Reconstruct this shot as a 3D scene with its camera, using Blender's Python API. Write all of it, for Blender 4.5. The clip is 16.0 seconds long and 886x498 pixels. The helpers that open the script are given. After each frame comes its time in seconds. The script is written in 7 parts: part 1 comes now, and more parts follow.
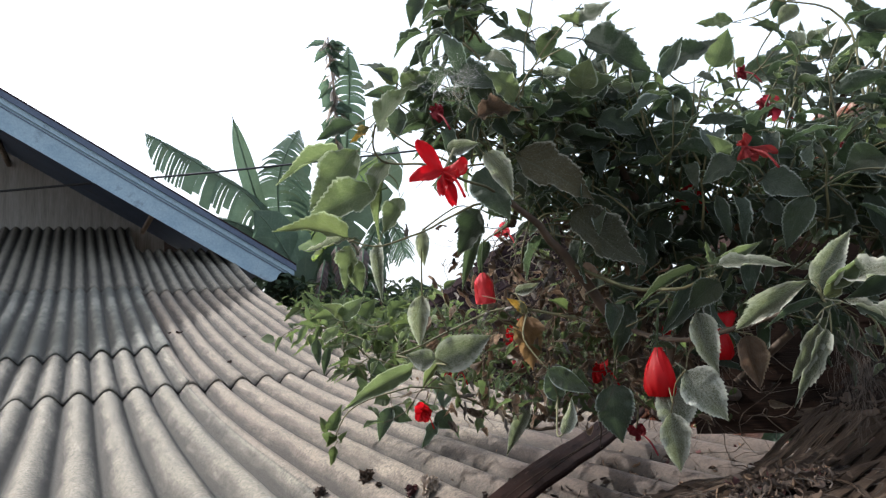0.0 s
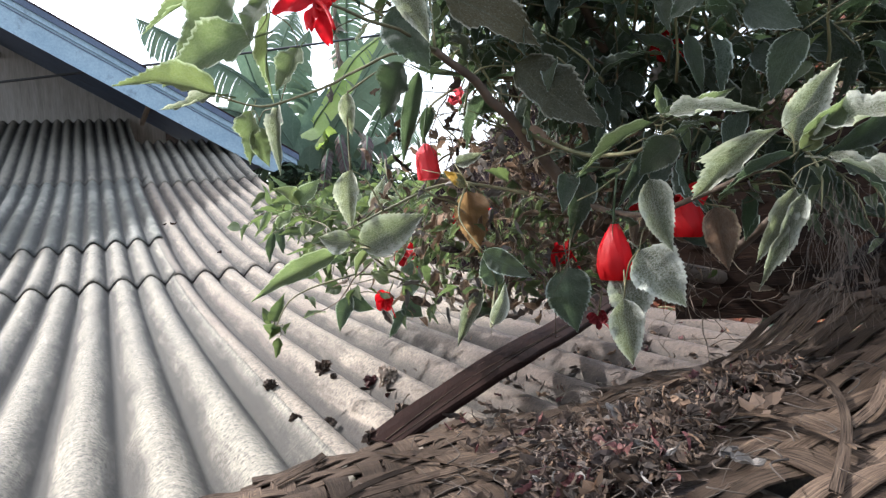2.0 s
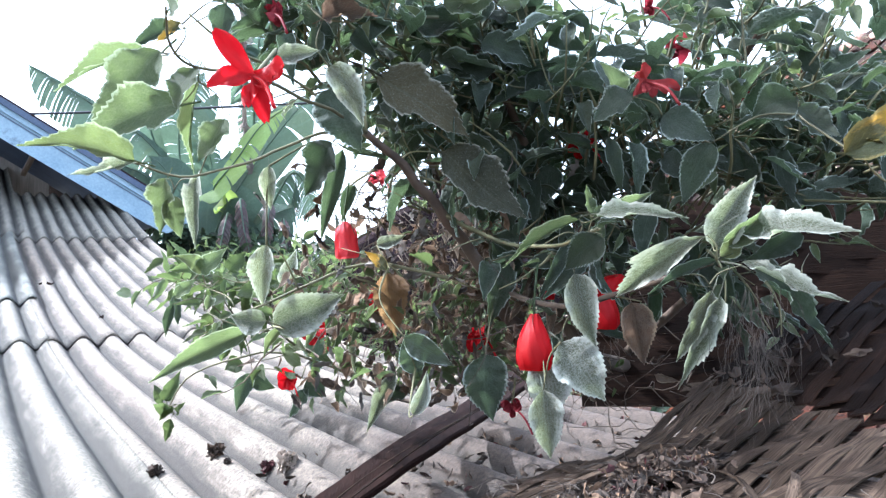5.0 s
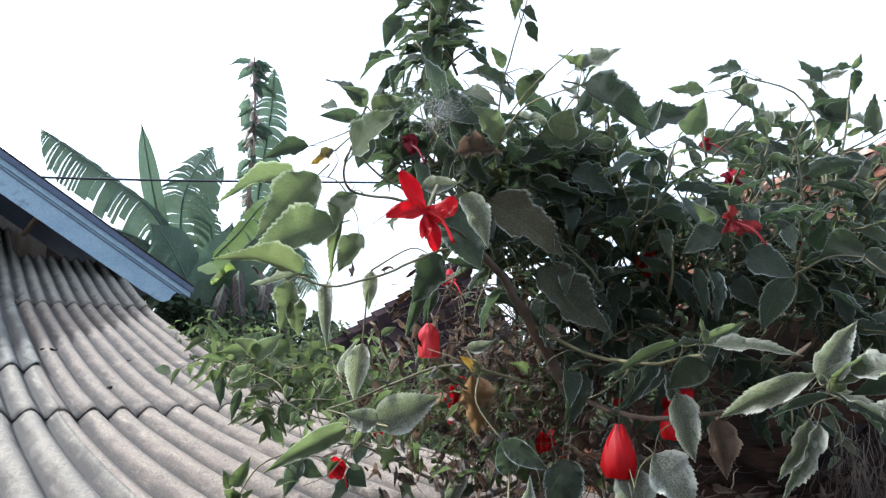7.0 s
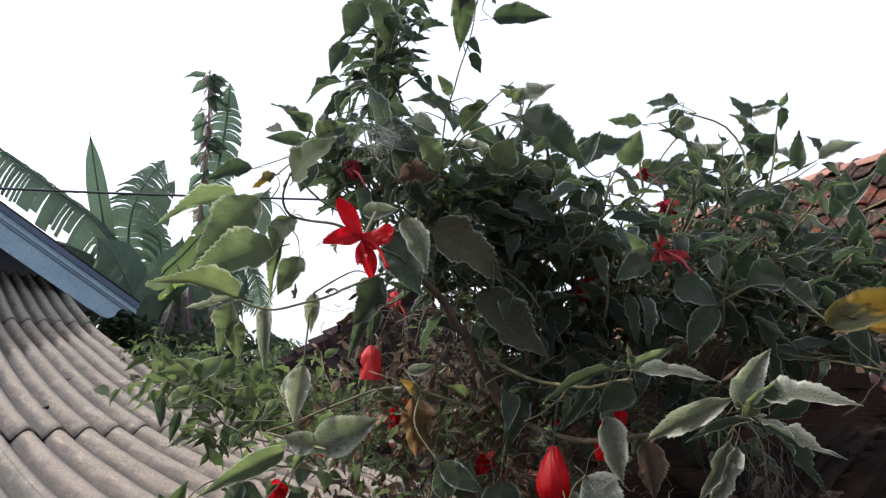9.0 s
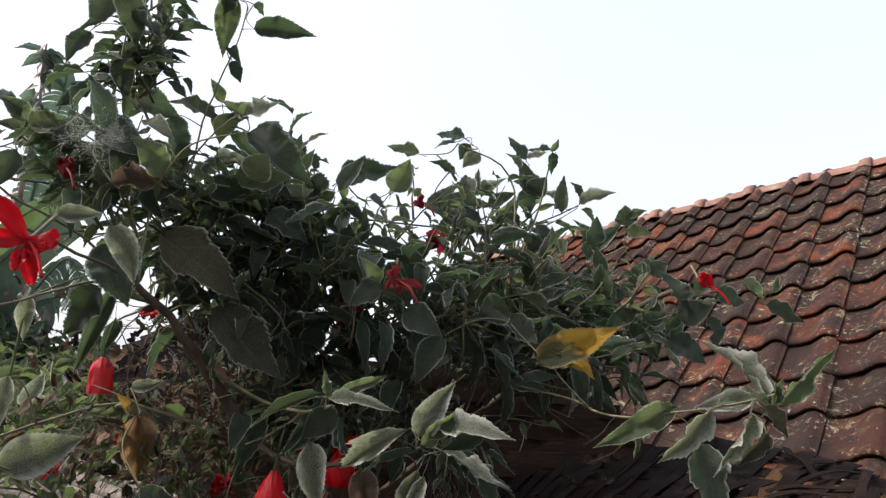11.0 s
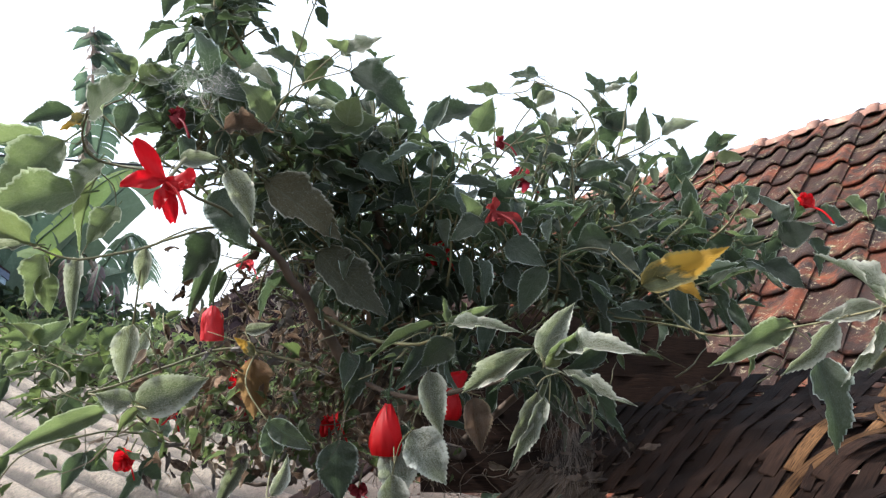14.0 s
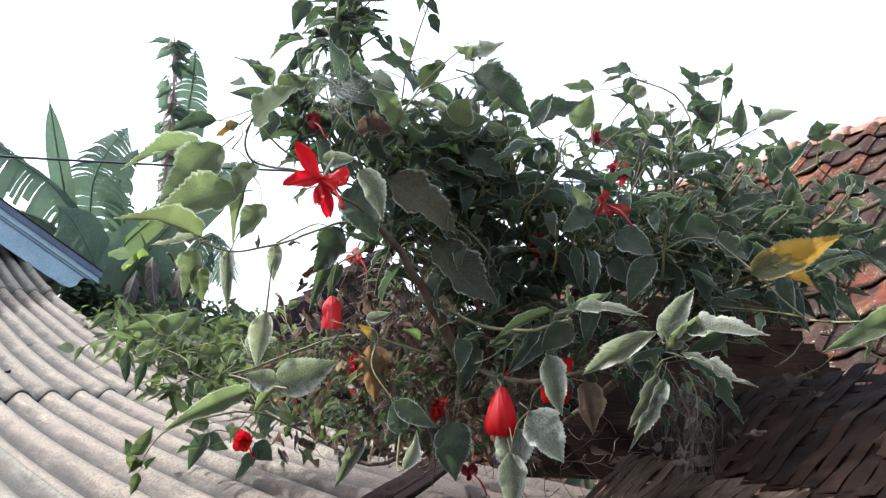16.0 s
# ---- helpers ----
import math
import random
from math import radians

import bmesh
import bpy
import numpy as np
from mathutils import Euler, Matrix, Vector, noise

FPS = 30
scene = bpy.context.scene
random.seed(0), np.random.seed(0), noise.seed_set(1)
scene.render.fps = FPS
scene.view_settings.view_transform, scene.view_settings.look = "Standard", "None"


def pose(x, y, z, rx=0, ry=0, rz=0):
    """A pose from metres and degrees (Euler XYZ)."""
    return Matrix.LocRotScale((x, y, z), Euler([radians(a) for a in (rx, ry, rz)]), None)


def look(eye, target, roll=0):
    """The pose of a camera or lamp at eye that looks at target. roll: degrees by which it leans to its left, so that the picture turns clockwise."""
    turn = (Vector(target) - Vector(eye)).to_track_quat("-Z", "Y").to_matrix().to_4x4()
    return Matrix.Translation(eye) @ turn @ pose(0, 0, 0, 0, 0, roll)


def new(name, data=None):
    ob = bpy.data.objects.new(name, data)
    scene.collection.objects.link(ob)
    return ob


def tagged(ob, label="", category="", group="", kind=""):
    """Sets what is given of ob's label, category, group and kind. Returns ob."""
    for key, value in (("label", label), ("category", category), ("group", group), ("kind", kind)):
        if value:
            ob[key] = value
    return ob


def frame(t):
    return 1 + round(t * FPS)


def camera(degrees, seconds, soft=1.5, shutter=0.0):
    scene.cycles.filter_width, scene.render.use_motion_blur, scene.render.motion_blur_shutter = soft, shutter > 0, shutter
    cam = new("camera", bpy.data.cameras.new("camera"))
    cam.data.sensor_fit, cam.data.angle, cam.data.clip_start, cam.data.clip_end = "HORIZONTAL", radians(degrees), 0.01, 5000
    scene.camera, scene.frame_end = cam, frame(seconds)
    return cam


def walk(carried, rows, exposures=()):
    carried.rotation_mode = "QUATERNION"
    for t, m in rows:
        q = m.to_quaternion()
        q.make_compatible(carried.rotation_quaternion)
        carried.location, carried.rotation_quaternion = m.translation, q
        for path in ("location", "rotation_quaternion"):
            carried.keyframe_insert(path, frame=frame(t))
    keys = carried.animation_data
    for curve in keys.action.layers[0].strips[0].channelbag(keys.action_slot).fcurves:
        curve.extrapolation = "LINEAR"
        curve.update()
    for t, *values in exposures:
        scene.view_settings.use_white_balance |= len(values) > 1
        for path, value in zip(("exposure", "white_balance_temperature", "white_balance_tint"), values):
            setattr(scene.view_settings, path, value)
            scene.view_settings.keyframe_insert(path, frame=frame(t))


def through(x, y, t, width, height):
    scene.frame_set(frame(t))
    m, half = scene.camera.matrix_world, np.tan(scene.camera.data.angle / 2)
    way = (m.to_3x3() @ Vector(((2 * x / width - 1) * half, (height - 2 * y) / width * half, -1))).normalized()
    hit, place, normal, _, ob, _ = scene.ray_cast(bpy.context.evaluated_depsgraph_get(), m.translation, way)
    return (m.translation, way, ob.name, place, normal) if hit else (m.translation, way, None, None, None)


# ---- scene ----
cam = camera(66.8, 16.0, soft=1.3)
PATH = [
    (0, (0.076, 0.02, 2.605), (-0.044, 2.005, 2.818), -2.4),
    (0.5, (0.098, 0.025, 2.608), (-0.098, 2.004, 2.819), -2.3),
    (1, (0.125, 0.052, 2.6), (-0.12, 2.034, 2.705), -2.6),
    (1.5, (0.155, 0.095, 2.599), (-0.057, 2.083, 2.613), -2.4),
    (2, (0.171, 0.152, 2.586), (-0.019, 2.14, 2.473), -3.4),
    (2.5, (0.175, 0.188, 2.579), (0.059, 2.179, 2.429), -3.1),
    (3, (0.173, 0.197, 2.58), (0.136, 2.194, 2.478), -2.7),
    (3.5, (0.167, 0.197, 2.575), (0.203, 2.195, 2.496), -2.3),
    (4, (0.168, 0.194, 2.575), (0.281, 2.189, 2.493), -1.9),
    (4.5, (0.158, 0.193, 2.575), (0.257, 2.19, 2.512), -1.2),
    (5, (0.146, 0.164, 2.599), (0.265, 2.158, 2.69), -0.7),
    (5.2, (0.14, 0.151, 2.612), (0.263, 2.142, 2.751), -0.7),
    (7.3, (0.006, 0.101, 2.624), (0.176, 2.063, 2.973), 2.6),
    (7.5, (0.008, 0.098, 2.623), (0.193, 2.056, 2.986), 2.3),
    (8, (0.011, 0.09, 2.621), (0.235, 2.041, 3.004), 1.3),
    (8.2, (0.01, 0.089, 2.621), (0.246, 2.038, 3.006), 1.4),
    (10.3, (0.113, 0.084, 2.646), (0.588, 1.983, 3.058), 4.6),
    (10.5, (0.13, 0.079, 2.645), (0.658, 1.956, 3.091), 4.6),
    (11, (0.165, 0.057, 2.646), (0.838, 1.884, 3.104), 4.7),
    (11.5, (0.192, 0.043, 2.639), (0.945, 1.843, 3.078), 4.1),
    (12, (0.197, 0.05, 2.63), (0.981, 1.843, 3.046), 3.8),
    (12.5, (0.186, 0.062, 2.625), (0.958, 1.862, 3.03), 3.5),
    (13, (0.175, 0.068, 2.62), (0.914, 1.885, 3.012), 3.1),
    (13.5, (0.145, 0.072, 2.617), (0.8, 1.926, 2.984), 2.4),
    (14, (0.108, 0.077, 2.61), (0.669, 1.967, 2.948), 2.4),
    (14.5, (0.081, 0.067, 2.608), (0.558, 1.98, 2.944), 2.2),
    (15, (0.069, 0.056, 2.601), (0.51, 1.978, 2.934), 2.5),
    (15.5, (0.056, 0.049, 2.601), (0.477, 1.974, 2.94), 2.4),
    (16, (0.038, 0.049, 2.593), (0.422, 1.985, 2.915), 2.7),
]
EXPOSURES = [(0, 0.9, 6080, 10), (1.5, 1.32, 6030, 10), (2.5, 1.68, 5830, 11), (4.5, 1.95, 5480, 11), (5.0, 2.1, 5300, 10), (5.2, 2.05, 5300, 10), (7.3, 1.1, 5730, 10), (8.2, 0.85, 5980, 12), (10.3, 0.52, 6250, 15), (12.5, 0.46, 6500, 12), (14.0, 1.3, 6030, 10), (16.0, 1.42, 5880, 10)]
walk(cam, [(t, look(eye, target, roll)) for t, eye, target, roll in PATH], EXPOSURES)

# ---- world, sun and exposure ----
SUN_DIR = Vector((-0.84, 0.20, 0.76)).normalized()
world = bpy.data.worlds.new("sky")
scene.world = world
world.use_nodes = True
wn = world.node_tree
sky = wn.nodes.new("ShaderNodeTexSky")
sky.sky_type = "NISHITA"
sky.sun_disc = False
sky.sun_elevation = math.asin(SUN_DIR.z)
sky.sun_rotation = math.atan2(SUN_DIR.x, SUN_DIR.y)
sky.dust_density = 7.0
sky.air_density = 1.2
sky.ozone_density = 1.0
haze = wn.nodes.new("ShaderNodeMix")      # bright thin haze over the whole sky
haze.data_type, haze.blend_type = "RGBA", "ADD"
haze.inputs[0].default_value = 1.0
haze.inputs[7].default_value = (4.75, 5.0, 5.3, 1)
wn.links.new(sky.outputs[0], haze.inputs[6])
wn.links.new(haze.outputs[2], wn.nodes["Background"].inputs[0])
wn.nodes["Background"].inputs[1].default_value = 0.11
sun = new("sun", bpy.data.lights.new("sun", "SUN"))
sun.data.energy = 3.3
sun.data.angle = radians(1.2)
sun.data.color = (1.0, 0.965, 0.92)
sun.rotation_mode = "QUATERNION"
sun.rotation_quaternion = SUN_DIR.to_track_quat("Z", "Y")
sun.location = SUN_DIR * 30


# ---- materials ----
def shader(name):
    m = bpy.data.materials.new(name)
    m.use_nodes = True
    nt = m.node_tree
    return m, nt, nt.nodes["Principled BSDF"]


def link(nt, a, b):
    nt.links.new(a, b)


def node(nt, kind, **inputs):
    n = nt.nodes.new(kind)
    for key, value in inputs.items():
        n.inputs[key.replace("_", " ")].default_value = value
    return n


def ramp(nt, src, stops):
    r = nt.nodes.new("ShaderNodeValToRGB")
    els = r.color_ramp.elements
    while len(els) < len(stops):
        els.new(0.5)
    for e, (p, c) in zip(els, stops):
        e.position, e.color = p, (*c, 1)
    link(nt, src, r.inputs[0])
    return r.outputs[0]


def mix(nt, fac, a, b, mode="MIX"):
    n = nt.nodes.new("ShaderNodeMix")
    n.data_type, n.blend_type = "RGBA", mode
    for sock, val in ((n.inputs[0], fac), (n.inputs[6], a), (n.inputs[7], b)):
        if isinstance(val, (int, float)):
            sock.default_value = val
        elif isinstance(val, tuple):
            sock.default_value = (*val, 1)
        else:
            link(nt, val, sock)
    return n.outputs[2]


def calc(nt, op, a, b=0.0, c=0.0):
    n = nt.nodes.new("ShaderNodeMath")
    n.operation = op
    for sock, val in zip(n.inputs, (a, b, c)):
        if isinstance(val, (int, float)):
            sock.default_value = val
        else:
            link(nt, val, sock)
    return n.outputs[0]


def coords(nt, stretch=(1, 1, 1), kind="Object"):
    tc = nt.nodes.new("ShaderNodeTexCoord")
    mp = nt.nodes.new("ShaderNodeMapping")
    mp.inputs["Scale"].default_value = stretch
    link(nt, tc.outputs[kind], mp.inputs[0])
    return mp.outputs[0]


def fbm(nt, vec, scale, detail=6.0, rough=0.6):
    n = node(nt, "ShaderNodeTexNoise", Scale=scale, Detail=detail, Roughness=rough)
    link(nt, vec, n.inputs["Vector"])
    return n.outputs["Fac"]


def own(nt):
    """A value between 0 and 1 that differs from piece to piece."""
    a = nt.nodes.new("ShaderNodeObjectInfo").outputs["Random"]
    b = nt.nodes.new("ShaderNodeNewGeometry").outputs["Random Per Island"]
    return calc(nt, "FRACT", calc(nt, "ADD", a, b))


def bump(nt, bsdf, height, strength, dist=0.01):
    b = node(nt, "ShaderNodeBump", Strength=strength, Distance=dist)
    link(nt, height, b.inputs["Height"])
    link(nt, b.outputs[0], bsdf.inputs["Normal"])


def surface(name, dark, light, scale=8.0, rough=0.8, stretch=(1, 1, 1), stain=None, stain_scale=2.0, stain_at=0.55, relief=0.3, dist=0.004, vary=0.25, fine=60.0):
    """A weathered surface: two colours mixed by noise, stains at a larger scale, fine relief, and a change of tone from piece to piece."""
    m, nt, b = shader(name)
    v = coords(nt, stretch)
    n1 = fbm(nt, v, scale)
    n2 = fbm(nt, v, fine, 4.0)
    col = ramp(nt, n1, [(0.3, dark), (0.7, light)])
    col = mix(nt, 0.35, col, ramp(nt, n2, [(0.3, tuple(c * 0.6 for c in dark)), (0.7, light)]))
    if stain:
        n3 = fbm(nt, coords(nt), stain_scale, 8.0, 0.7)
        col = mix(nt, ramp(nt, n3, [(stain_at, (0, 0, 0)), (stain_at + 0.12, (1, 1, 1))]), col, stain)
    k = calc(nt, "MULTIPLY_ADD", own(nt), 2 * vary, 1 - vary)
    col = mix(nt, 1.0, col, comb(nt, k), "MULTIPLY")
    link(nt, col, b.inputs["Base Color"])
    b.inputs["Roughness"].default_value = rough
    bump(nt, b, calc(nt, "ADD", n1, calc(nt, "MULTIPLY", n2, 0.5)), relief, dist)
    return m


def comb(nt, value):
    n = nt.nodes.new("ShaderNodeCombineColor")
    for s in n.inputs:
        link(nt, value, s)
    return n.outputs[0]


def leaf_material(name, base, vein, rim, blotch=None, through=0.4, tint=(0.20, 0.30, 0.03), rim_at=0.86, rough=0.6, dust=0.25, vary=0.3, net=0.2, fade=None, down=0.0, frost=0.0, fleck=0.12):
    """Leaf: veins, pale downy rim with rim light painted in, and dust by the leaf's own coordinates, light shining
    through.
    """
    m, nt, b = shader(name)
    uv = nt.nodes.new("ShaderNodeUVMap")
    sep = nt.nodes.new("ShaderNodeSeparateXYZ")
    link(nt, uv.outputs[0], sep.inputs[0])
    u, w = sep.outputs[0], sep.outputs[1]
    side = calc(nt, "ABSOLUTE", u)
    wave = calc(nt, "FRACT", calc(nt, "ADD", calc(nt, "MULTIPLY", w, 7.0), calc(nt, "MULTIPLY", side, -2.2)))
    ribs = calc(nt, "LESS_THAN", calc(nt, "ABSOLUTE", calc(nt, "SUBTRACT", wave, 0.5)), 0.07)
    mid = calc(nt, "LESS_THAN", side, 0.05)
    veins = calc(nt, "MAXIMUM", calc(nt, "MULTIPLY", ribs, 0.55), mid)
    vec = coords(nt, kind="Object")
    n1 = fbm(nt, vec, 5.0, 5.0)
    n2 = fbm(nt, vec, 26.0, 5.0, 0.7)
    r = own(nt)
    col = mix(nt, ramp(nt, n1, [(0.35, (0, 0, 0)), (0.7, (1, 1, 1))]), base, tuple(c * 1.5 for c in base))
    col = mix(nt, ramp(nt, calc(nt, "FRACT", calc(nt, "MULTIPLY", r, 5.7)), [(0.62, (0, 0, 0)), (1.0, (0.7, 0.7, 0.7))]), col, (base[0] * 1.9, base[1] * 1.35, base[2] * 0.8))
    col = mix(nt, calc(nt, "MULTIPLY", veins, 0.65), col, vein)
    col = mix(nt, ramp(nt, n2, [(0.5, (0, 0, 0)), (0.75, (dust, dust, dust))]), col, (0.34, 0.36, 0.32))
    film_ = fbm(nt, vec, 9.0, 6.0, 0.75)          # thin film of dust lying in patches
    col = mix(nt, ramp(nt, film_, [(0.38, (0, 0, 0)), (0.62, (dust * 0.75, dust * 0.75, dust * 0.75))]), col, (0.20, 0.205, 0.18))
    n3 = fbm(nt, vec, 48.0, 4.0, 0.75)
    col = mix(nt, ramp(nt, n3, [(0.35, (0.32, 0.32, 0.32)), (0.6, (0, 0, 0))]), col, tuple(c * 0.35 for c in base))
    col = mix(nt, ramp(nt, n3, [(0.60, (0, 0, 0)), (0.69, (fleck, fleck, fleck))]), col, (0.42, 0.43, 0.37))
    flat = nt.nodes.new("ShaderNodeCombineXYZ")
    link(nt, calc(nt, "MULTIPLY", u, 1.6), flat.inputs[0])
    link(nt, calc(nt, "MULTIPLY_ADD", w, 6.0, calc(nt, "MULTIPLY", r, 40.0)), flat.inputs[1])
    link(nt, calc(nt, "MULTIPLY", n2, 2.5), flat.inputs[2])
    cells = node(nt, "ShaderNodeTexVoronoi", Scale=3.9, Randomness=1.0)
    cells.feature = "DISTANCE_TO_EDGE"
    link(nt, flat.outputs[0], cells.inputs["Vector"])
    lines = ramp(nt, cells.outputs["Distance"], [(0.02, (net, net, net)), (0.12, (0, 0, 0))])
    col = mix(nt, lines, col, rim)
    if fade:
        turned = ramp(nt, calc(nt, "ADD", calc(nt, "MULTIPLY", w, 0.8), calc(nt, "MULTIPLY", calc(nt, "ADD", n1, calc(nt, "MULTIPLY", u, -0.25)), 0.6)), [(0.58, (0, 0, 0)), (0.70, (1, 1, 1))])
        col = mix(nt, turned, col, fade)
    if blotch:
        col = mix(nt, ramp(nt, fbm(nt, vec, 2.2, 3.0), [(0.47, (0, 0, 0)), (0.58, (1, 1, 1))]), col, blotch)
    if frost:                                     # pale down thickening from the midrib to the rim
        furry = calc(nt, "ADD", side, calc(nt, "MULTIPLY", calc(nt, "SUBTRACT", film_, 0.5), 1.5))
        col = mix(nt, ramp(nt, furry, [(0.45, (0, 0, 0)), (1.0, (frost, frost, frost))]), col, rim)
    # pale downy edge, brightened to stand for the sun catching it
    edge = calc(nt, "SMOOTH_MIN", calc(nt, "MAXIMUM", calc(nt, "MULTIPLY", calc(nt, "SUBTRACT", calc(nt, "ADD", side, calc(nt, "MULTIPLY", calc(nt, "SUBTRACT", n2, 0.3), 0.3)), rim_at), 8.0), 0.0), 1.0, 0.1)
    col = mix(nt, calc(nt, "MULTIPLY", edge, 0.9), col, rim)
    k = calc(nt, "MULTIPLY_ADD", r, 2 * vary, 1 - vary)
    col = mix(nt, 1.0, col, comb(nt, k), "MULTIPLY")
    link(nt, col, b.inputs["Base Color"])
    b.inputs["Roughness"].default_value = rough
    b.inputs["Specular IOR Level"].default_value = 0.2
    b.inputs["Sheen Weight"].default_value = down
    b.inputs["Sheen Roughness"].default_value = 0.4
    tr = nt.nodes.new("ShaderNodeBsdfTranslucent")
    link(nt, mix(nt, 0.6, col, tint), tr.inputs[0])
    ms = nt.nodes.new("ShaderNodeMixShader")
    ms.inputs[0].default_value = through
    out = nt.nodes["Material Output"]
    link(nt, b.outputs[0], ms.inputs[1])
    link(nt, tr.outputs[0], ms.inputs[2])
    link(nt, ms.outputs[0], out.inputs[0])
    bump(nt, b, calc(nt, "ADD", calc(nt, "ADD", calc(nt, "MULTIPLY", veins, -0.6), n2), calc(nt, "MULTIPLY", cells.outputs["Distance"], 1.2)), 0.9, 0.004)
    return m


M = {}


def cement(name, dark, light, moss, moss_at):
    """Old fibre cement: streaks down the slope, blotches, pale scuffs, dark specks."""
    m, nt, b = shader(name)
    tc = nt.nodes.new("ShaderNodeTexCoord")
    mp = nt.nodes.new("ShaderNodeMapping")
    mp.inputs["Rotation"].default_value = (0, 0, -radians(32.07))
    link(nt, tc.outputs["Object"], mp.inputs[0])
    st = nt.nodes.new("ShaderNodeMapping")
    st.inputs["Scale"].default_value = (1, 0.12, 1)
    link(nt, mp.outputs[0], st.inputs[0])
    streak = fbm(nt, st.outputs[0], 38.0, 5.0, 0.65)
    blotch = fbm(nt, mp.outputs[0], 5.0, 8.0, 0.7)
    fine = fbm(nt, mp.outputs[0], 140.0, 4.0, 0.7)
    broad = fbm(nt, mp.outputs[0], 1.1, 4.0, 0.6)
    col = ramp(nt, calc(nt, "MULTIPLY_ADD", blotch, 0.6, calc(nt, "MULTIPLY", streak, 0.4)), [(0.36, dark), (0.62, light)])
    col = mix(nt, 0.6, col, ramp(nt, fine, [(0.36, tuple(c * 0.5 for c in dark)), (0.62, light)]))
    col = mix(nt, ramp(nt, streak, [(0.60, (0, 0, 0)), (0.72, (0.5, 0.5, 0.5))]), col, tuple(min(0.75, c * 1.35) for c in light))
    col = mix(nt, ramp(nt, calc(nt, "MULTIPLY_ADD", broad, 0.55, calc(nt, "MULTIPLY", blotch, 0.45)), [(moss_at, (0, 0, 0)), (moss_at + 0.14, (0.85, 0.85, 0.85))]), col, moss)
    away = nt.nodes.new("ShaderNodeVectorMath")      # brown leaf dust round the heap under the bush, darkened for the shade there
    away.operation = "DISTANCE"
    link(nt, nt.nodes.new("ShaderNodeNewGeometry").outputs["Position"], away.inputs[0])
    away.inputs[1].default_value = (0.55, 1.36, 2.33)
    dusty = ramp(nt, calc(nt, "ADD", away.outputs["Value"], calc(nt, "MULTIPLY", blotch, 0.35)), [(0.60, (0.85, 0.85, 0.85)), (0.90, (0, 0, 0))])
    col = mix(nt, dusty, col, mix(nt, fine, (0.014, 0.009, 0.007), (0.078, 0.052, 0.039)))
    uv = nt.nodes.new("ShaderNodeUVMap")   # silt washed along the troughs, deepened to paint in their shade
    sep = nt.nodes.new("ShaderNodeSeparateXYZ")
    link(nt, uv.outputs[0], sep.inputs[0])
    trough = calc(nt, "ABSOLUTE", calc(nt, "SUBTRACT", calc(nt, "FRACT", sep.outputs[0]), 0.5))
    silt_shade = ramp(nt, calc(nt, "ADD", trough, calc(nt, "MULTIPLY", calc(nt, "SUBTRACT", calc(nt, "ADD", streak, blotch), 1.0), 0.35)), [(0.10, (0.95, 0.95, 0.95)), (0.19, (0.65, 0.65, 0.65)), (0.33, (0, 0, 0))])
    col = mix(nt, silt_shade, col, tuple(c * 0.25 for c in dark))
    grain = fbm(nt, mp.outputs[0], 190.0, 4.0, 0.85)
    col = mix(nt, 1.0, col, ramp(nt, grain, [(0.34, (0.40, 0.40, 0.41)), (0.46, (0.95, 0.95, 0.95)), (0.62, (1, 1, 1)), (0.68, (1.7, 1.7, 1.68))]), "MULTIPLY")
    vor = node(nt, "ShaderNodeTexVoronoi", Scale=85.0)
    link(nt, mp.outputs[0], vor.inputs["Vector"])
    speck = calc(nt, "MULTIPLY", calc(nt, "LESS_THAN", vor.outputs["Distance"], 0.24), calc(nt, "GREATER_THAN", blotch, 0.47))
    col = mix(nt, calc(nt, "MULTIPLY", speck, 0.55), col, tuple(c * 0.35 for c in dark))
    col = mix(nt, 1.0, col, comb(nt, calc(nt, "MULTIPLY_ADD", own(nt), 0.14, 0.93)), "MULTIPLY")
    link(nt, col, b.inputs["Base Color"])
    b.inputs["Roughness"].default_value = 0.88
    bump(nt, b, calc(nt, "ADD", calc(nt, "ADD", calc(nt, "MULTIPLY", fine, 0.6), blotch), calc(nt, "MULTIPLY", grain, 0.5)), 0.7, 0.006)
    return m


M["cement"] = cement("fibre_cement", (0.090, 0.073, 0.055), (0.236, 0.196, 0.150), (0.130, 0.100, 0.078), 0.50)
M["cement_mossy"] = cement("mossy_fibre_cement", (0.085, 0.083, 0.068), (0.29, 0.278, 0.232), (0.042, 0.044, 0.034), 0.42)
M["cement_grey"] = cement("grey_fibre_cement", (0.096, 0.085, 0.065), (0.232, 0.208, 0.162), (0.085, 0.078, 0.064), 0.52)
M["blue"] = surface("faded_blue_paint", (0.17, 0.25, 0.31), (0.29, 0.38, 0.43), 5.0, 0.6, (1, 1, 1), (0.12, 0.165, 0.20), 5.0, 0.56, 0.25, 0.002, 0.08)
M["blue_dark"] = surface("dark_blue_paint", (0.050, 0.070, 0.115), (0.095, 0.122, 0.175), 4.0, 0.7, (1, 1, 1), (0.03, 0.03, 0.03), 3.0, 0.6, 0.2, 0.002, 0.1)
M["board"] = surface("peeling_grey_tan_board", (0.17, 0.155, 0.14), (0.33, 0.305, 0.275), 3.0, 0.85, (5, 5, 0.5), (0.11, 0.10, 0.10), 1.6, 0.58, 0.6, 0.004, 0.08, 14.0)
M["bare_wood"] = surface("bare_timber", (0.15, 0.11, 0.08), (0.30, 0.23, 0.17), 9.0, 0.85, relief=0.3, dist=0.002)
